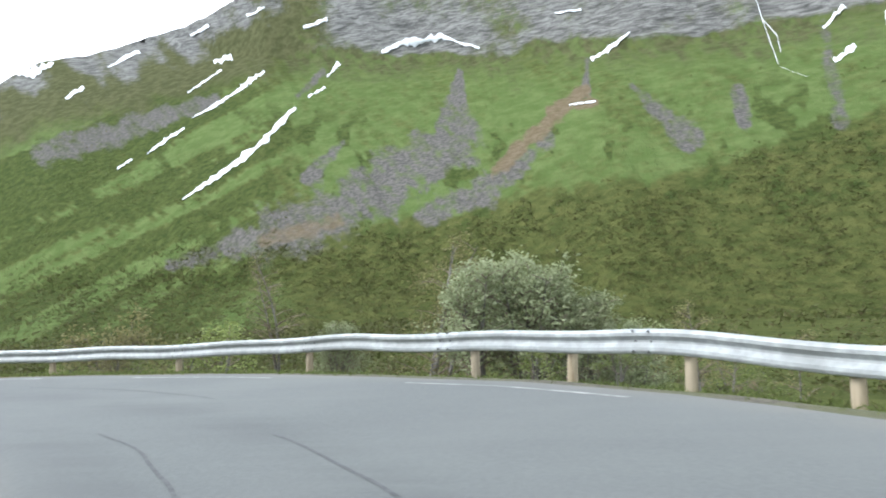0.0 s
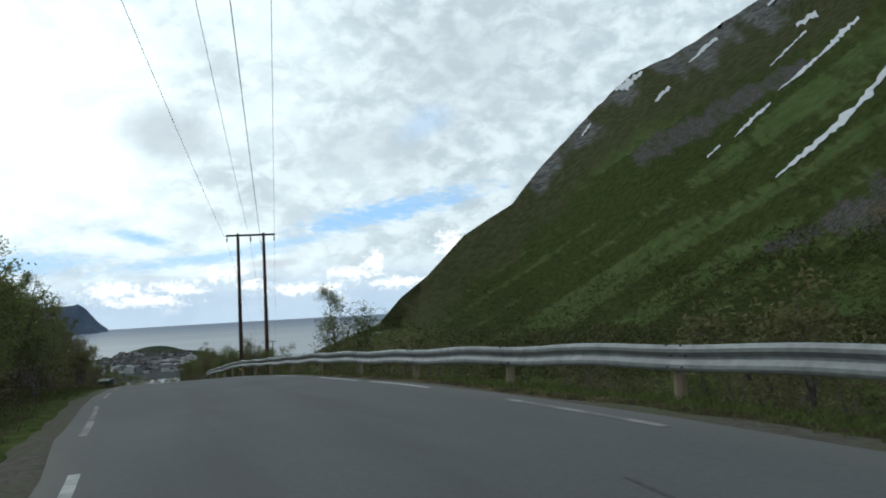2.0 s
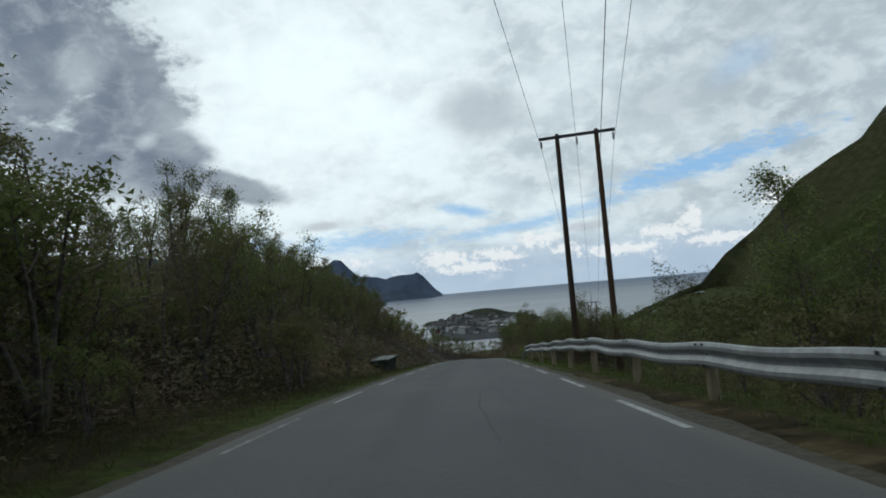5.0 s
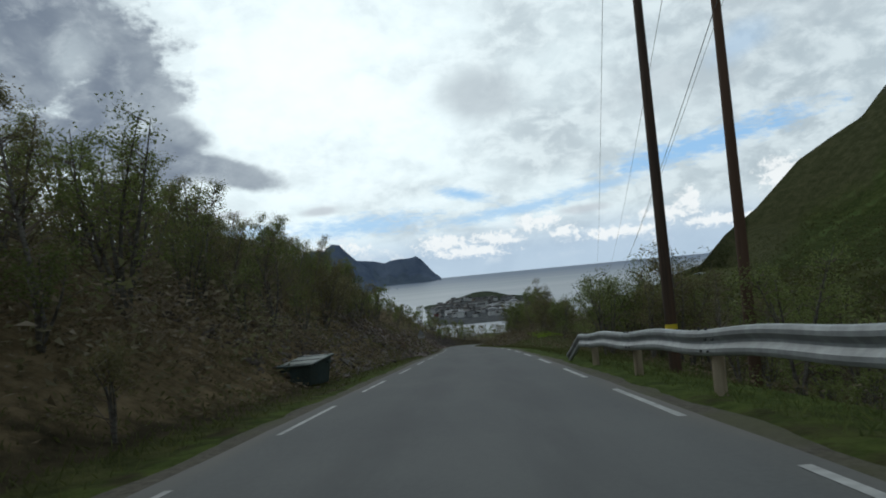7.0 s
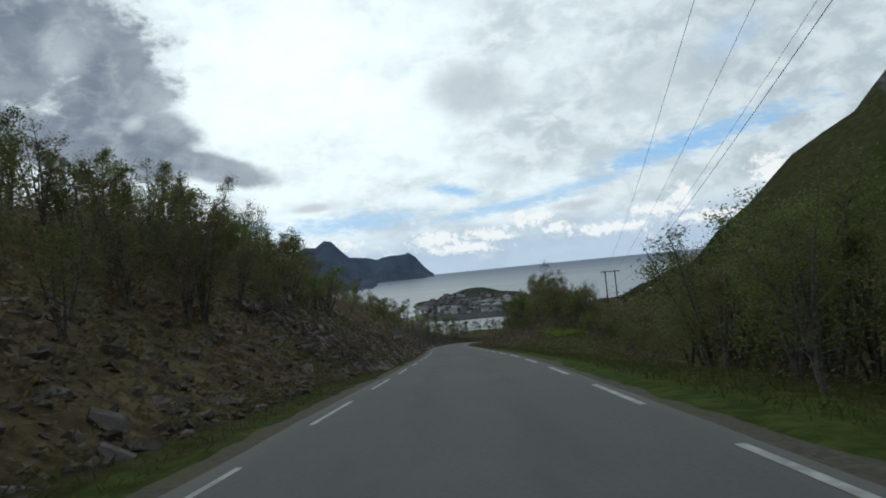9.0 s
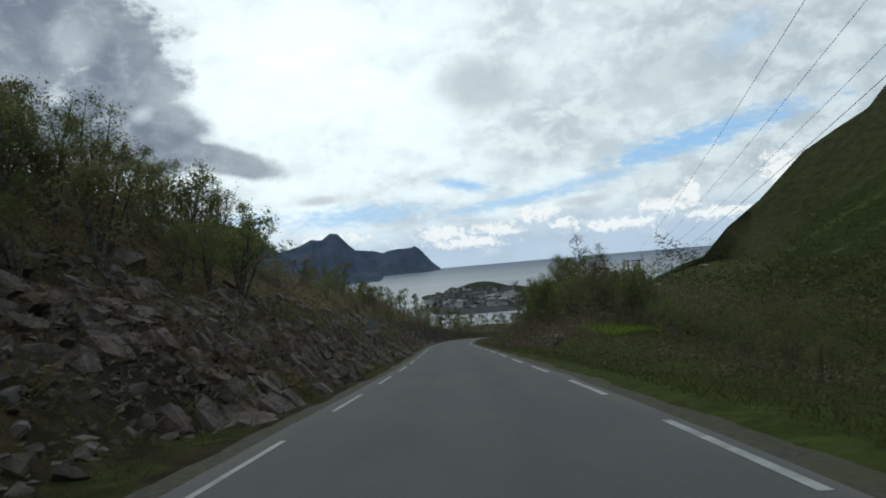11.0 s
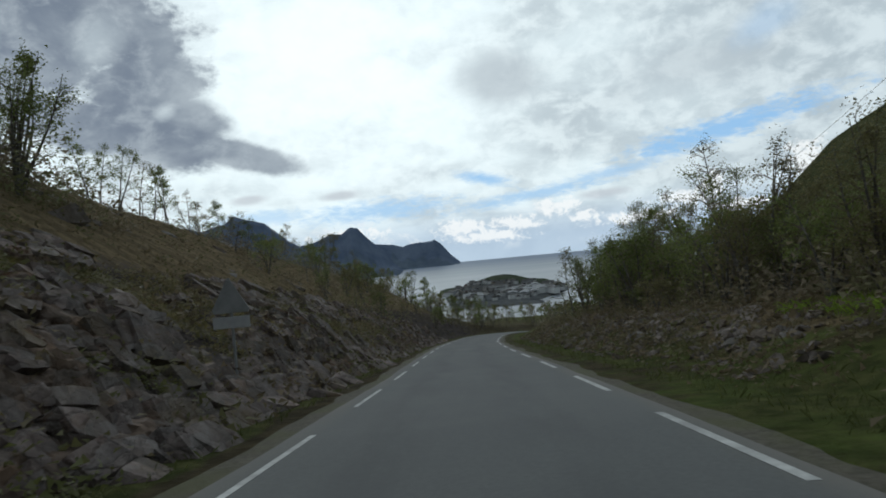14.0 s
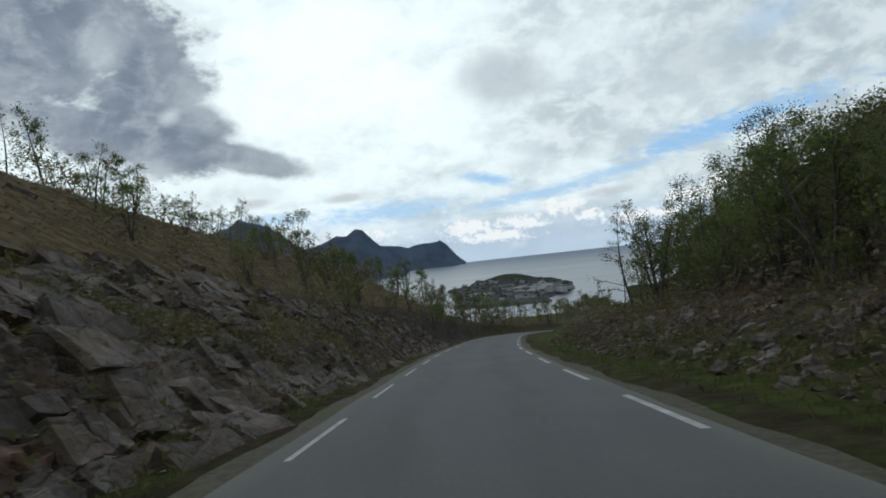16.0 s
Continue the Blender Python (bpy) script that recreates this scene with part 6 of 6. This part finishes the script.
def build_sign():
    ob = new("road_sign")
    x, y = 9.95, 111.7
    z = float(ground_z(x, y)[0])
    ob.matrix_basis = pose(x, y, z) @ Matrix.Diagonal((0.9, 0.9, 0.91, 1))
    tagged(ob, "back of a triangular road sign with a plate below", "road sign")
    v, f = tube([(0, 0, -0.3), (0, 0, 1.0), (0, 0, 2.15)], [0.03, 0.03, 0.03], 10)
    raw("post", v, f, SIGNBACK, ob, smooth=True)
    bm = bmesh.new()
    r = 0.46
    corners = [(r * math.sin(a) * 1.0, -0.045, 1.72 + r * math.cos(a)) for a in (0, 2.094, 4.189)]
    front = [bm.verts.new(c) for c in corners]
    rear = [bm.verts.new((c[0], c[1] + 0.02, c[2])) for c in corners]
    bm.faces.new(front)
    bm.faces.new(rear[::-1])
    for k in range(3):
        bm.faces.new((front[k], rear[k], rear[(k + 1) % 3], front[(k + 1) % 3]))
    bmesh.ops.bevel(bm, geom=[e for e in bm.edges if abs(e.verts[0].co.y - e.verts[1].co.y) > 0.01], offset=0.05, segments=3, affect="EDGES")
    part("triangle", bm, SIGNBACK, ob)
    bm = bmesh.new()
    box(bm, -0.36, 0.36, -0.05, -0.035, 1.20, 1.42, 0.005)
    part("plate", bm, surface("sign_plate_back", (0.30, 0.305, 0.31), (0.38, 0.385, 0.39), 5, 0.6), ob, "pale plate under the sign")


build_sign()


# ---------------------------------------------------------------- town by the sea
HOUSE_WALLS = [surface("white_house_paint", (0.50, 0.51, 0.52), (0.62, 0.63, 0.64), 0.4, 0.8), surface("red_house_paint", (0.13, 0.055, 0.05), (0.17, 0.075, 0.065), 0.4, 0.8),
               surface("ochre_house_paint", (0.22, 0.18, 0.11), (0.26, 0.21, 0.13), 0.4, 0.8), surface("grey_house_paint", (0.22, 0.23, 0.245), (0.32, 0.33, 0.345), 0.4, 0.8)]
ROOF = surface("dark_house_roof", (0.06, 0.06, 0.065), (0.11, 0.105, 0.10), 0.5, 0.8)
ISLAND = layered("island_ground", [(None, (0.035, 0.046, 0.030), (0.055, 0.066, 0.042), 0.03), ("built", (0.075, 0.08, 0.085), (0.12, 0.125, 0.13), 0.05)], 0.95, 0.8, 0.1, 3.0, 0.03)


def island_z(az, r):
    hill = 27 * np.exp(-((az - 4.1) / 2.6) ** 2 - ((r - 1520) / 150) ** 2) + 9 * np.exp(-((az - 1.6) / 1.8) ** 2 - ((r - 1400) / 160) ** 2)
    east, west = np.interp(r, [1080, 1150, 1325, 1500, 1720], [4.6, 6.6, 9.2, 9.0, 7.4]), np.interp(r, [1080, 1200, 1700], [1.0, -0.5, -1.2])
    shore = smooth(az, west - 0.3, west + 0.5) * (1 - smooth(az, east - 0.6, east + 0.3))
    flat = 6.0 * smooth(r, 1110, 1150) * (1 - smooth(r, 1640, 1740)) * shore
    hill = hill * (0.25 + 0.75 * shore)
    spit = 5.0 * smooth(r, 1095, 1110) * (1 - smooth(r, 1125, 1140)) * smooth(az, 1.5, 2.0) * (1 - smooth(az, 7.0, 7.4))
    return SEA_Z - 1.5 + hill + np.maximum(flat, spit) + 2.0 * fbm(az * 25, r, 60, 3, 3) * (hill > 2)


def build_town():
    az, r = np.linspace(-2, 13, 150), np.linspace(1080, 1760, 60)
    A, R = np.meshgrid(az, r)
    X, Y = polar(A, R, LOOKOUT)
    Z = island_z(A, R)
    ob = raw("island", np.stack([X.ravel(), Y.ravel(), Z.ravel()], 1), grid_faces(60, 150)[:, ::-1], ISLAND, smooth=True)
    attribute(ob, "built", smooth(R + 25 * fbm(A * 20, R, 40, 2, 4), 1470, 1360) * 0.8)
    tagged(ob, "low wooded island hill with a fishing town below it", "island", kind="structure")
    rng = random.Random(21)
    for k in range(290):
        a, q = rng.uniform(-0.4, 8.8), rng.triangular(1130, 1540, 1300)
        if q > 1430 and rng.random() < 0.7:
            continue
        big = q < 1330 and rng.random() < (0.55 if a > 4.6 else 0.08)
        w, l, h = (rng.uniform(10, 16), rng.uniform(22, 46), rng.uniform(7, 11)) if big else (rng.uniform(7, 9), rng.uniform(9, 13), rng.uniform(4.5, 6.5))
        x, y = polar(a, q, LOOKOUT)
        z = float(island_z(np.array(a), np.array(q)))
        if z < SEA_Z + 2 or z > SEA_Z + 23:
            continue
        house = new("warehouse" if big else "house")
        house.matrix_basis = pose(x, y, z - 0.5, 0, 0, rng.choice((0, 90, 20, 110)) + rng.uniform(-12, 12))
        tagged(house, "long pale harbour warehouse by the quay" if big else "small painted wooden house in the town", "building", group="buildings of the town")
        bm = bmesh.new()
        box(bm, -l / 2, l / 2, -w / 2, w / 2, 0, h)
        part("wall", bm, rng.choice(HOUSE_WALLS[:1] * 8 + HOUSE_WALLS[3:] * 4 + ([] if big else HOUSE_WALLS)), house)
        rise = w * (0.12 if big else 0.38)
        bm = bmesh.new()
        e = 0.5
        vs = [bm.verts.new(c) for c in ((-l / 2 - e, -w / 2 - e, h), (l / 2 + e, -w / 2 - e, h), (l / 2 + e, 0, h + rise), (-l / 2 - e, 0, h + rise), (-l / 2 - e, w / 2 + e, h), (l / 2 + e, w / 2 + e, h))]
        for q4 in ((0, 1, 2, 3), (3, 2, 5, 4), (0, 3, 4), (1, 5, 2), (0, 4, 5, 1)):
            bm.faces.new([vs[j] for j in q4])
        part("roof", bm, ROOF if not big or rng.random() < 0.5 else HOUSE_WALLS[3], house)


build_town()


# ---------------------------------------------------------------- stones, last
def rock_mesh(seed, name="stone"):
    """An angular block: a cube cut by random planes."""
    rng = random.Random(seed)
    bm = bmesh.new()
    bmesh.ops.create_cube(bm, size=1.0)
    for _ in range(7):
        n = Vector((rng.uniform(-1, 1), rng.uniform(-1, 1), rng.uniform(-1, 1))).normalized()
        geom = bm.verts[:] + bm.edges[:] + bm.faces[:]
        cutr = bmesh.ops.bisect_plane(bm, geom=geom, plane_co=n * rng.uniform(0.36, 0.52), plane_no=n, clear_outer=True)
        edges = [e for e in cutr["geom_cut"] if isinstance(e, bmesh.types.BMEdge)]
        if edges:
            bmesh.ops.contextual_create(bm, geom=edges)
    bmesh.ops.recalc_face_normals(bm, faces=bm.faces[:])
    me = bpy.data.meshes.new(name)
    bm.to_mesh(me)
    bm.free()
    return me


STONES = [rock_mesh(100 + k) for k in range(12)]
for k, me in enumerate(STONES):
    me.materials.append(ROCK if k % 5 else ROCK_PALE)


def stones(parent_name, label, n, run0, run1, u0, u1, s0, s1, seed, dip, flat=0.55):
    holder = new(parent_name)
    tagged(holder, label, "rock", kind="structure")
    rng = random.Random(seed)
    for k in range(n):
        run = rng.uniform(run0, run1)
        i = int(np.searchsorted(RUN, run))
        u = rng.uniform(u0, u1)
        lat = -(HALF_L[i] - u) if u < 0 else HALF_R[i] + u
        x, y = LINE[i, 0] + RIGHT[i, 0] * lat, LINE[i, 1] + RIGHT[i, 1] * lat
        z = float(ground_z(x, y)[0])
        s = s0 * (s1 / s0) ** (rng.random() ** 1.4)
        ob = new("stone", rng.choice(STONES))
        ob.parent = holder
        ob.matrix_basis = pose(x, y, z - s * 0.20, dip[0] + rng.uniform(-18, 18), dip[1] + rng.uniform(-18, 18), dip[2] + rng.uniform(-30, 30)) @ Matrix.Diagonal((s * rng.uniform(0.7, 1.1), s * rng.uniform(0.9, 1.7), s * rng.uniform(flat * 0.7, flat * 1.5), 1))



def cells(a, b, wa, wb, seed):
    """Broken plates: for arrays of places the plate's own number, the offsets from its middle and the distance to its edge."""
    ga, gb = np.floor(a / wa), np.floor(b / wb)
    best, second = np.full(a.shape, 9e9), np.full(a.shape, 9e9)
    ident, da, db = np.zeros(a.shape), np.zeros(a.shape), np.zeros(a.shape)

    def rnd(i, j, k):
        s = np.sin(i * 127.1 + j * 311.7 + seed * 74.7 + k * 53.3) * 43758.5453
        return s - np.floor(s)
    for i in (-1, 0, 1):
        for j in (-1, 0, 1):
            ca, cb = ga + i, gb + j
            pa, pb = (ca + rnd(ca, cb, 1)) * wa, (cb + rnd(ca, cb, 2)) * wb
            d = np.maximum(np.abs(a - pa) / wa, np.abs(b - pb) / wb) * 0.7 + 0.3 * np.hypot((a - pa) / wa, (b - pb) / wb)
            near = d < best
            second = np.where(near, best, np.minimum(second, d))
            ident = np.where(near, rnd(ca, cb, 3), ident)
            da, db = np.where(near, a - pa, da), np.where(near, b - pb, db)
            best = np.where(near, d, best)
    return ident, da, db, second - best


def build_rock_face():
    """The blasted face over the left verge: tilted plates of schist with open cracks, ledges of soil and heath."""
    runs, us = np.arange(90, 172, 0.085), np.arange(0.0, 7.4, 0.085)
    S, U = np.meshgrid(runs, us, indexing="ij")
    q = [np.interp(runs, RUN, c)[:, None] for c in (LINE[:, 0], LINE[:, 1], RIGHT[:, 0], RIGHT[:, 1], HALF_L)]
    lat = -(q[4] + 0.9 + U)
    x, y = q[0] + q[2] * lat, q[1] + q[3] * lat
    z = height(x, y, detail=False)[0]
    a, b = S + 0.25 * U + 0.25 * fbm(S, U, 1.2, 2, 51), U * 1.25 - 0.16 * S + 0.18 * fbm(S, U, 1.0, 2, 52)
    big = smooth(fbm(S, U, 5.0, 2, 53) + 0.02 * (np.minimum(S, 128) - 118) - 0.012 * np.maximum(S - 130, 0), -0.05, 0.55)
    i1, a1, b1, e1 = cells(a, b, 1.7, 0.8, 1)
    i2, a2, b2, e2 = cells(a + 0.3, b, 0.85, 0.42, 2)
    i3, a3, b3, e3 = cells(a, b + 0.2, 0.34, 0.22, 3)
    i4, a4, b4, e4 = cells(a * 0.9, b + 0.15 * fbm(S, U, 2.2, 2, 57), 4.2, 0.46, 4)
    tilt = lambda i, k: np.sin(i * 97.0 + k * 31.0)
    plate = 0.17 * i1 + 0.05 * tilt(i1, 1) * a1 + 0.10 * (0.3 + tilt(i1, 2)) * b1 - 0.17 * (1 - smooth(e1, 0.0, 0.05))
    bed = 0.20 * i4 - 0.10 * (1 - smooth(e4, 0.0, 0.07))
    mid = 0.13 * i2 + 0.08 * tilt(i2, 1) * a2 + 0.12 * (0.4 + tilt(i2, 2)) * b2 - 0.13 * (1 - smooth(e2, 0.0, 0.09))
    small = 0.05 * i3 + 0.09 * tilt(i3, 3) * a3 + 0.13 * tilt(i3, 2) * b3
    out = 0.5 * plate + 0.5 * bed + 0.7 * (1 - 0.92 * big) * mid + (1 - 0.9 * big) * (small - 0.03) + 0.02 * fbm(S, U, 0.3, 3, 54) - 0.10
    ledge = smooth(fbm(S + 0.6 * U, U * 2.2 - 0.3 * S, 2.1, 4, 55) + 0.11 * (U - 2.6), 0.04, 0.30)
    fade = smooth(S, 90, 95) * (1 - smooth(S, 158, 171)) * smooth(U, 0.1, 0.7) * (1 - smooth(U + 0.9 * fbm(S, U * 0, 3.0, 3, 56), 4.6, 7.0))
    out = out * (1 - 0.75 * ledge) - 0.30 * ledge * 0.6 - 0.42 * (1 - fade) - 0.02
    nx, ny, nz = q[2] * 0.72, q[3] * 0.72, 0.62
    x, y, z = x + nx * out, y + ny * out, z + nz * out
    ob = raw("rock_face", np.stack([x.ravel(), y.ravel(), z.ravel()], 1), grid_faces(len(runs), len(us)), CUTROCK)
    crack = np.maximum.reduce([1 - smooth(e1, 0.0, 0.12), (1 - big) * (1 - smooth(e2, 0.0, 0.22)), 0.7 * (1 - smooth(e4, 0.0, 0.12))])
    attribute(ob, "slab", big * (0.5 + 0.7 * i1))
    attribute(ob, "soil", 0.15 + 0.45 * (1 - big) * (i2 > 0.45) + 0.35 * crack)
    attribute(ob, "moss", 0.95 * ledge + 0.10 * (1 - big) + 0.25 * (i3 > 0.8))
    tagged(ob, "dark broken schist face cut beside the road with heath on its ledges", "rock face", kind="structure")


build_rock_face()


def slab_mesh(seed):
    """A broken slab of schist: a box with a flat front, its outline split off along a few joints. Returns vertices and triangles too."""
    rng = random.Random(seed)
    bm = bmesh.new()
    bmesh.ops.create_cube(bm, size=1.0)
    cuts = [Vector((math.cos(a), math.sin(a), rng.uniform(-0.12, 0.25))) for a in (1.5708 * k + rng.uniform(-0.30, 0.30) for k in range(5))]
    cuts += [Vector((rng.uniform(-0.14, 0.14), rng.uniform(-0.16, 0.16), 1.0))] + [Vector((rng.choice((-1, 1)), rng.uniform(-0.4, 0.4), 0.8)), Vector((rng.uniform(-0.5, 0.5), rng.choice((-1, 1)), 0.9))]
    for k, n in enumerate(cuts):
        n.normalize()
        far = rng.uniform(0.40, 0.50) if k < 4 else rng.uniform(0.46, 0.58) if k == 4 else rng.uniform(0.36, 0.46) if k == 5 else rng.uniform(0.52, 0.62)
        cutr = bmesh.ops.bisect_plane(bm, geom=bm.verts[:] + bm.edges[:] + bm.faces[:], plane_co=n * far, plane_no=n, clear_outer=True)
        edges = [e for e in cutr["geom_cut"] if isinstance(e, bmesh.types.BMEdge)]
        if edges:
            bmesh.ops.contextual_create(bm, geom=edges)
    bmesh.ops.recalc_face_normals(bm, faces=bm.faces[:])
    me = bpy.data.meshes.new("slab")
    bm.to_mesh(me)
    bm.free()
    me.materials.append(SLABROCK)
    tri = []
    for p in me.polygons:
        q = list(p.vertices)
        tri += [(q[0], q[k], q[k + 1]) for k in range(1, len(q) - 1)]
    return me, np.array([v.co[:] for v in me.vertices]), np.array(tri)


def build_slabs():
    """Courses of tilted slabs over the face of the cut; the ledges between them stay bare."""
    shapes = [slab_mesh(500 + k) for k in range(16)]
    rng = random.Random(77)
    holder = tagged(new("slab_face"), "angular slabs of grey-brown schist in the blasted road cut", "rock face", kind="structure")
    rest, singles = [], 0
    course = 0.12
    while course < 5.6:
        thick = rng.uniform(0.24, 0.62)
        run = 91 + rng.uniform(0, 1)
        while run < 168:
            large = float(smooth(np.array(fbm(np.array([run]), np.array([course]), 5.0, 2, 53)[0] + 0.02 * (min(run, 128) - 118) - 0.012 * max(run - 130, 0)), -0.05, 0.55))
            ln = rng.uniform(0.24, 0.8) * (1 + 2.6 * large * rng.random())
            hh = thick * rng.uniform(0.7, 1.2) * (1 + 1.5 * large * rng.random())
            u = course + 0.10 * math.sin(run * 0.7) + 0.18 * fbm(np.array([run]), np.array([course]), 3.0, 2, 60)[0] + rng.uniform(-0.06, 0.06)
            ledge = fbm(np.array([run + 0.6 * u]), np.array([u * 2.2 - 0.3 * run]), 2.1, 4, 55)[0] + 0.11 * (u - 2.6)
            fade = 5.3 - 0.9 * fbm(np.array([run]), np.array([0.0]), 3.0, 3, 56)[0] - 3.2 * max(0, (run - 150) / 18)
            if 0.15 < u < fade and ledge < 0.10 and rng.random() < (0.93 if run > 110 else 0.8):
                i = int(np.searchsorted(RUN, run))
                lat = -(HALF_L[i] + 0.9 + u)
                x, y = LINE[i, 0] + RIGHT[i, 0] * lat, LINE[i, 1] + RIGHT[i, 1] * lat
                z0, z1 = height(np.array([x, x + RIGHT[i, 0] * -0.4]), np.array([y, y + RIGHT[i, 1] * -0.4]), detail=False)[0]
                steep = min(math.atan2(max(z1 - z0, 0.05), 0.4) + rng.uniform(0.22, 0.46) * (1 - 0.6 * large), 1.45)      # fronts stand steeper than the slope, like steps
                along_v = Vector((TANG[i, 0], TANG[i, 1], SLOPE[i])).normalized()
                up_v = Vector((-RIGHT[i, 0] * math.cos(steep), -RIGHT[i, 1] * math.cos(steep), math.sin(steep)))
                out_v = along_v.cross(up_v).normalized()
                if out_v.x * RIGHT[i, 0] + out_v.y * RIGHT[i, 1] < 0:
                    out_v = -out_v
                up_v = out_v.cross(along_v)
                base = Matrix((along_v, up_v, out_v)).transposed().to_4x4()
                depth = rng.uniform(0.55, 0.85)
                proud = rng.uniform(-0.12, 0.05) * (1 - 0.5 * large) + 0.03
                m = Matrix.Translation(Vector((x, y, z0)) + out_v * (proud - depth * 0.36)) @ base @ pose(0, 0, 0, rng.uniform(-4, 4), rng.uniform(-6, 6), -4 + rng.uniform(-7, 7)) @ Matrix.Diagonal((ln * 1.16, hh * 1.0, depth, 1))
                me, v, f = shapes[rng.randrange(16)]
                if 104 < run < 146 and u < 4.2 and ln * hh > 0.16 and singles < 300:
                    ob = new("slab", me)
                    ob.parent, ob.matrix_basis = holder, m
                    singles += 1
                else:
                    a = np.array(m)
                    rest.append((v @ a[:3, :3].T + a[:3, 3], f))
            run += ln
        course += thick * 0.86
    v, f = gather(rest)
    tagged(raw("slab_pieces", v, f, SLABROCK, holder), kind="stuff")


build_slabs()
stones("rock_cut", "loose blocks of dark schist fallen from the cut", 150, 92, 136, -4.6, -1.6, 0.16, 0.55, 1, (8, 30, 0), 0.5)
stones("stony_slope", "loose grey stones on the brush slope", 130, 72, 98, -6.6, -1.8, 0.18, 0.66, 2, (0, 20, 0))
stones("heath_outcrops", "lichen-grey rocks breaking through the heath", 60, 98, 150, -13, -5.2, 0.4, 1.3, 4, (0, 28, 0), 0.4)
stones("stone_bank", "loose stones in the low bank beside the road", 220, 116, 154, 2.4, 5.0, 0.18, 0.62, 3, (0, -18, 0))


def rubble(name, label, n, run0, run1, u0, u1, s0, s1, seed):
    """Small broken stones as one mesh."""
    rng = np.random.default_rng(seed)
    i = np.searchsorted(RUN, rng.uniform(run0, run1, n))
    u = rng.uniform(u0, u1, n)
    lat = np.where(u < 0, -HALF_L[i] + u, HALF_R[i] + u)
    x, y = LINE[i, 0] + RIGHT[i, 0] * lat, LINE[i, 1] + RIGHT[i, 1] * lat
    z = ground_z(x, y)
    size = s0 * (s1 / s0) ** (rng.uniform(0, 1, n) ** 1.5)
    vs, fs, count = [], [], 0
    shapes = []
    for me in STONES:
        v = np.empty(len(me.vertices) * 3, np.float32)
        me.vertices.foreach_get("co", v)
        tri = []
        for p in me.polygons:
            q = list(p.vertices)
            tri += [(q[0], q[k], q[k + 1]) for k in range(1, len(q) - 1)]
        shapes.append((v.reshape(-1, 3), np.array(tri)))
    for k in range(n):
        v, f = shapes[k % len(shapes)]
        turn = np.array(Euler((rng.uniform(-0.5, 0.5), 0.5 + rng.uniform(-0.4, 0.4), rng.uniform(0, 6.3))).to_matrix())
        w = (v * (1, 1.4, 0.6) * size[k]) @ turn.T + (x[k], y[k], z[k] + size[k] * 0.05)
        vs.append(w)
        fs.append(f + count)
        count += len(w)
    ob = raw(name, np.concatenate(vs), np.concatenate(fs), ROCK)
    tagged(ob, label, "rubble", kind="stuff")


rubble("cut_rubble", "small broken schist in the face of the cut", 900, 90, 150, -5.4, -1.3, 0.07, 0.26, 31)
rubble("slope_rubble", "small grey stones scattered on the slope", 800, 66, 98, -7.0, -1.6, 0.08, 0.32, 32)
rubble("bank_rubble", "small grey stones in the low bank", 800, 114, 162, 1.8, 5.6, 0.07, 0.32, 33)
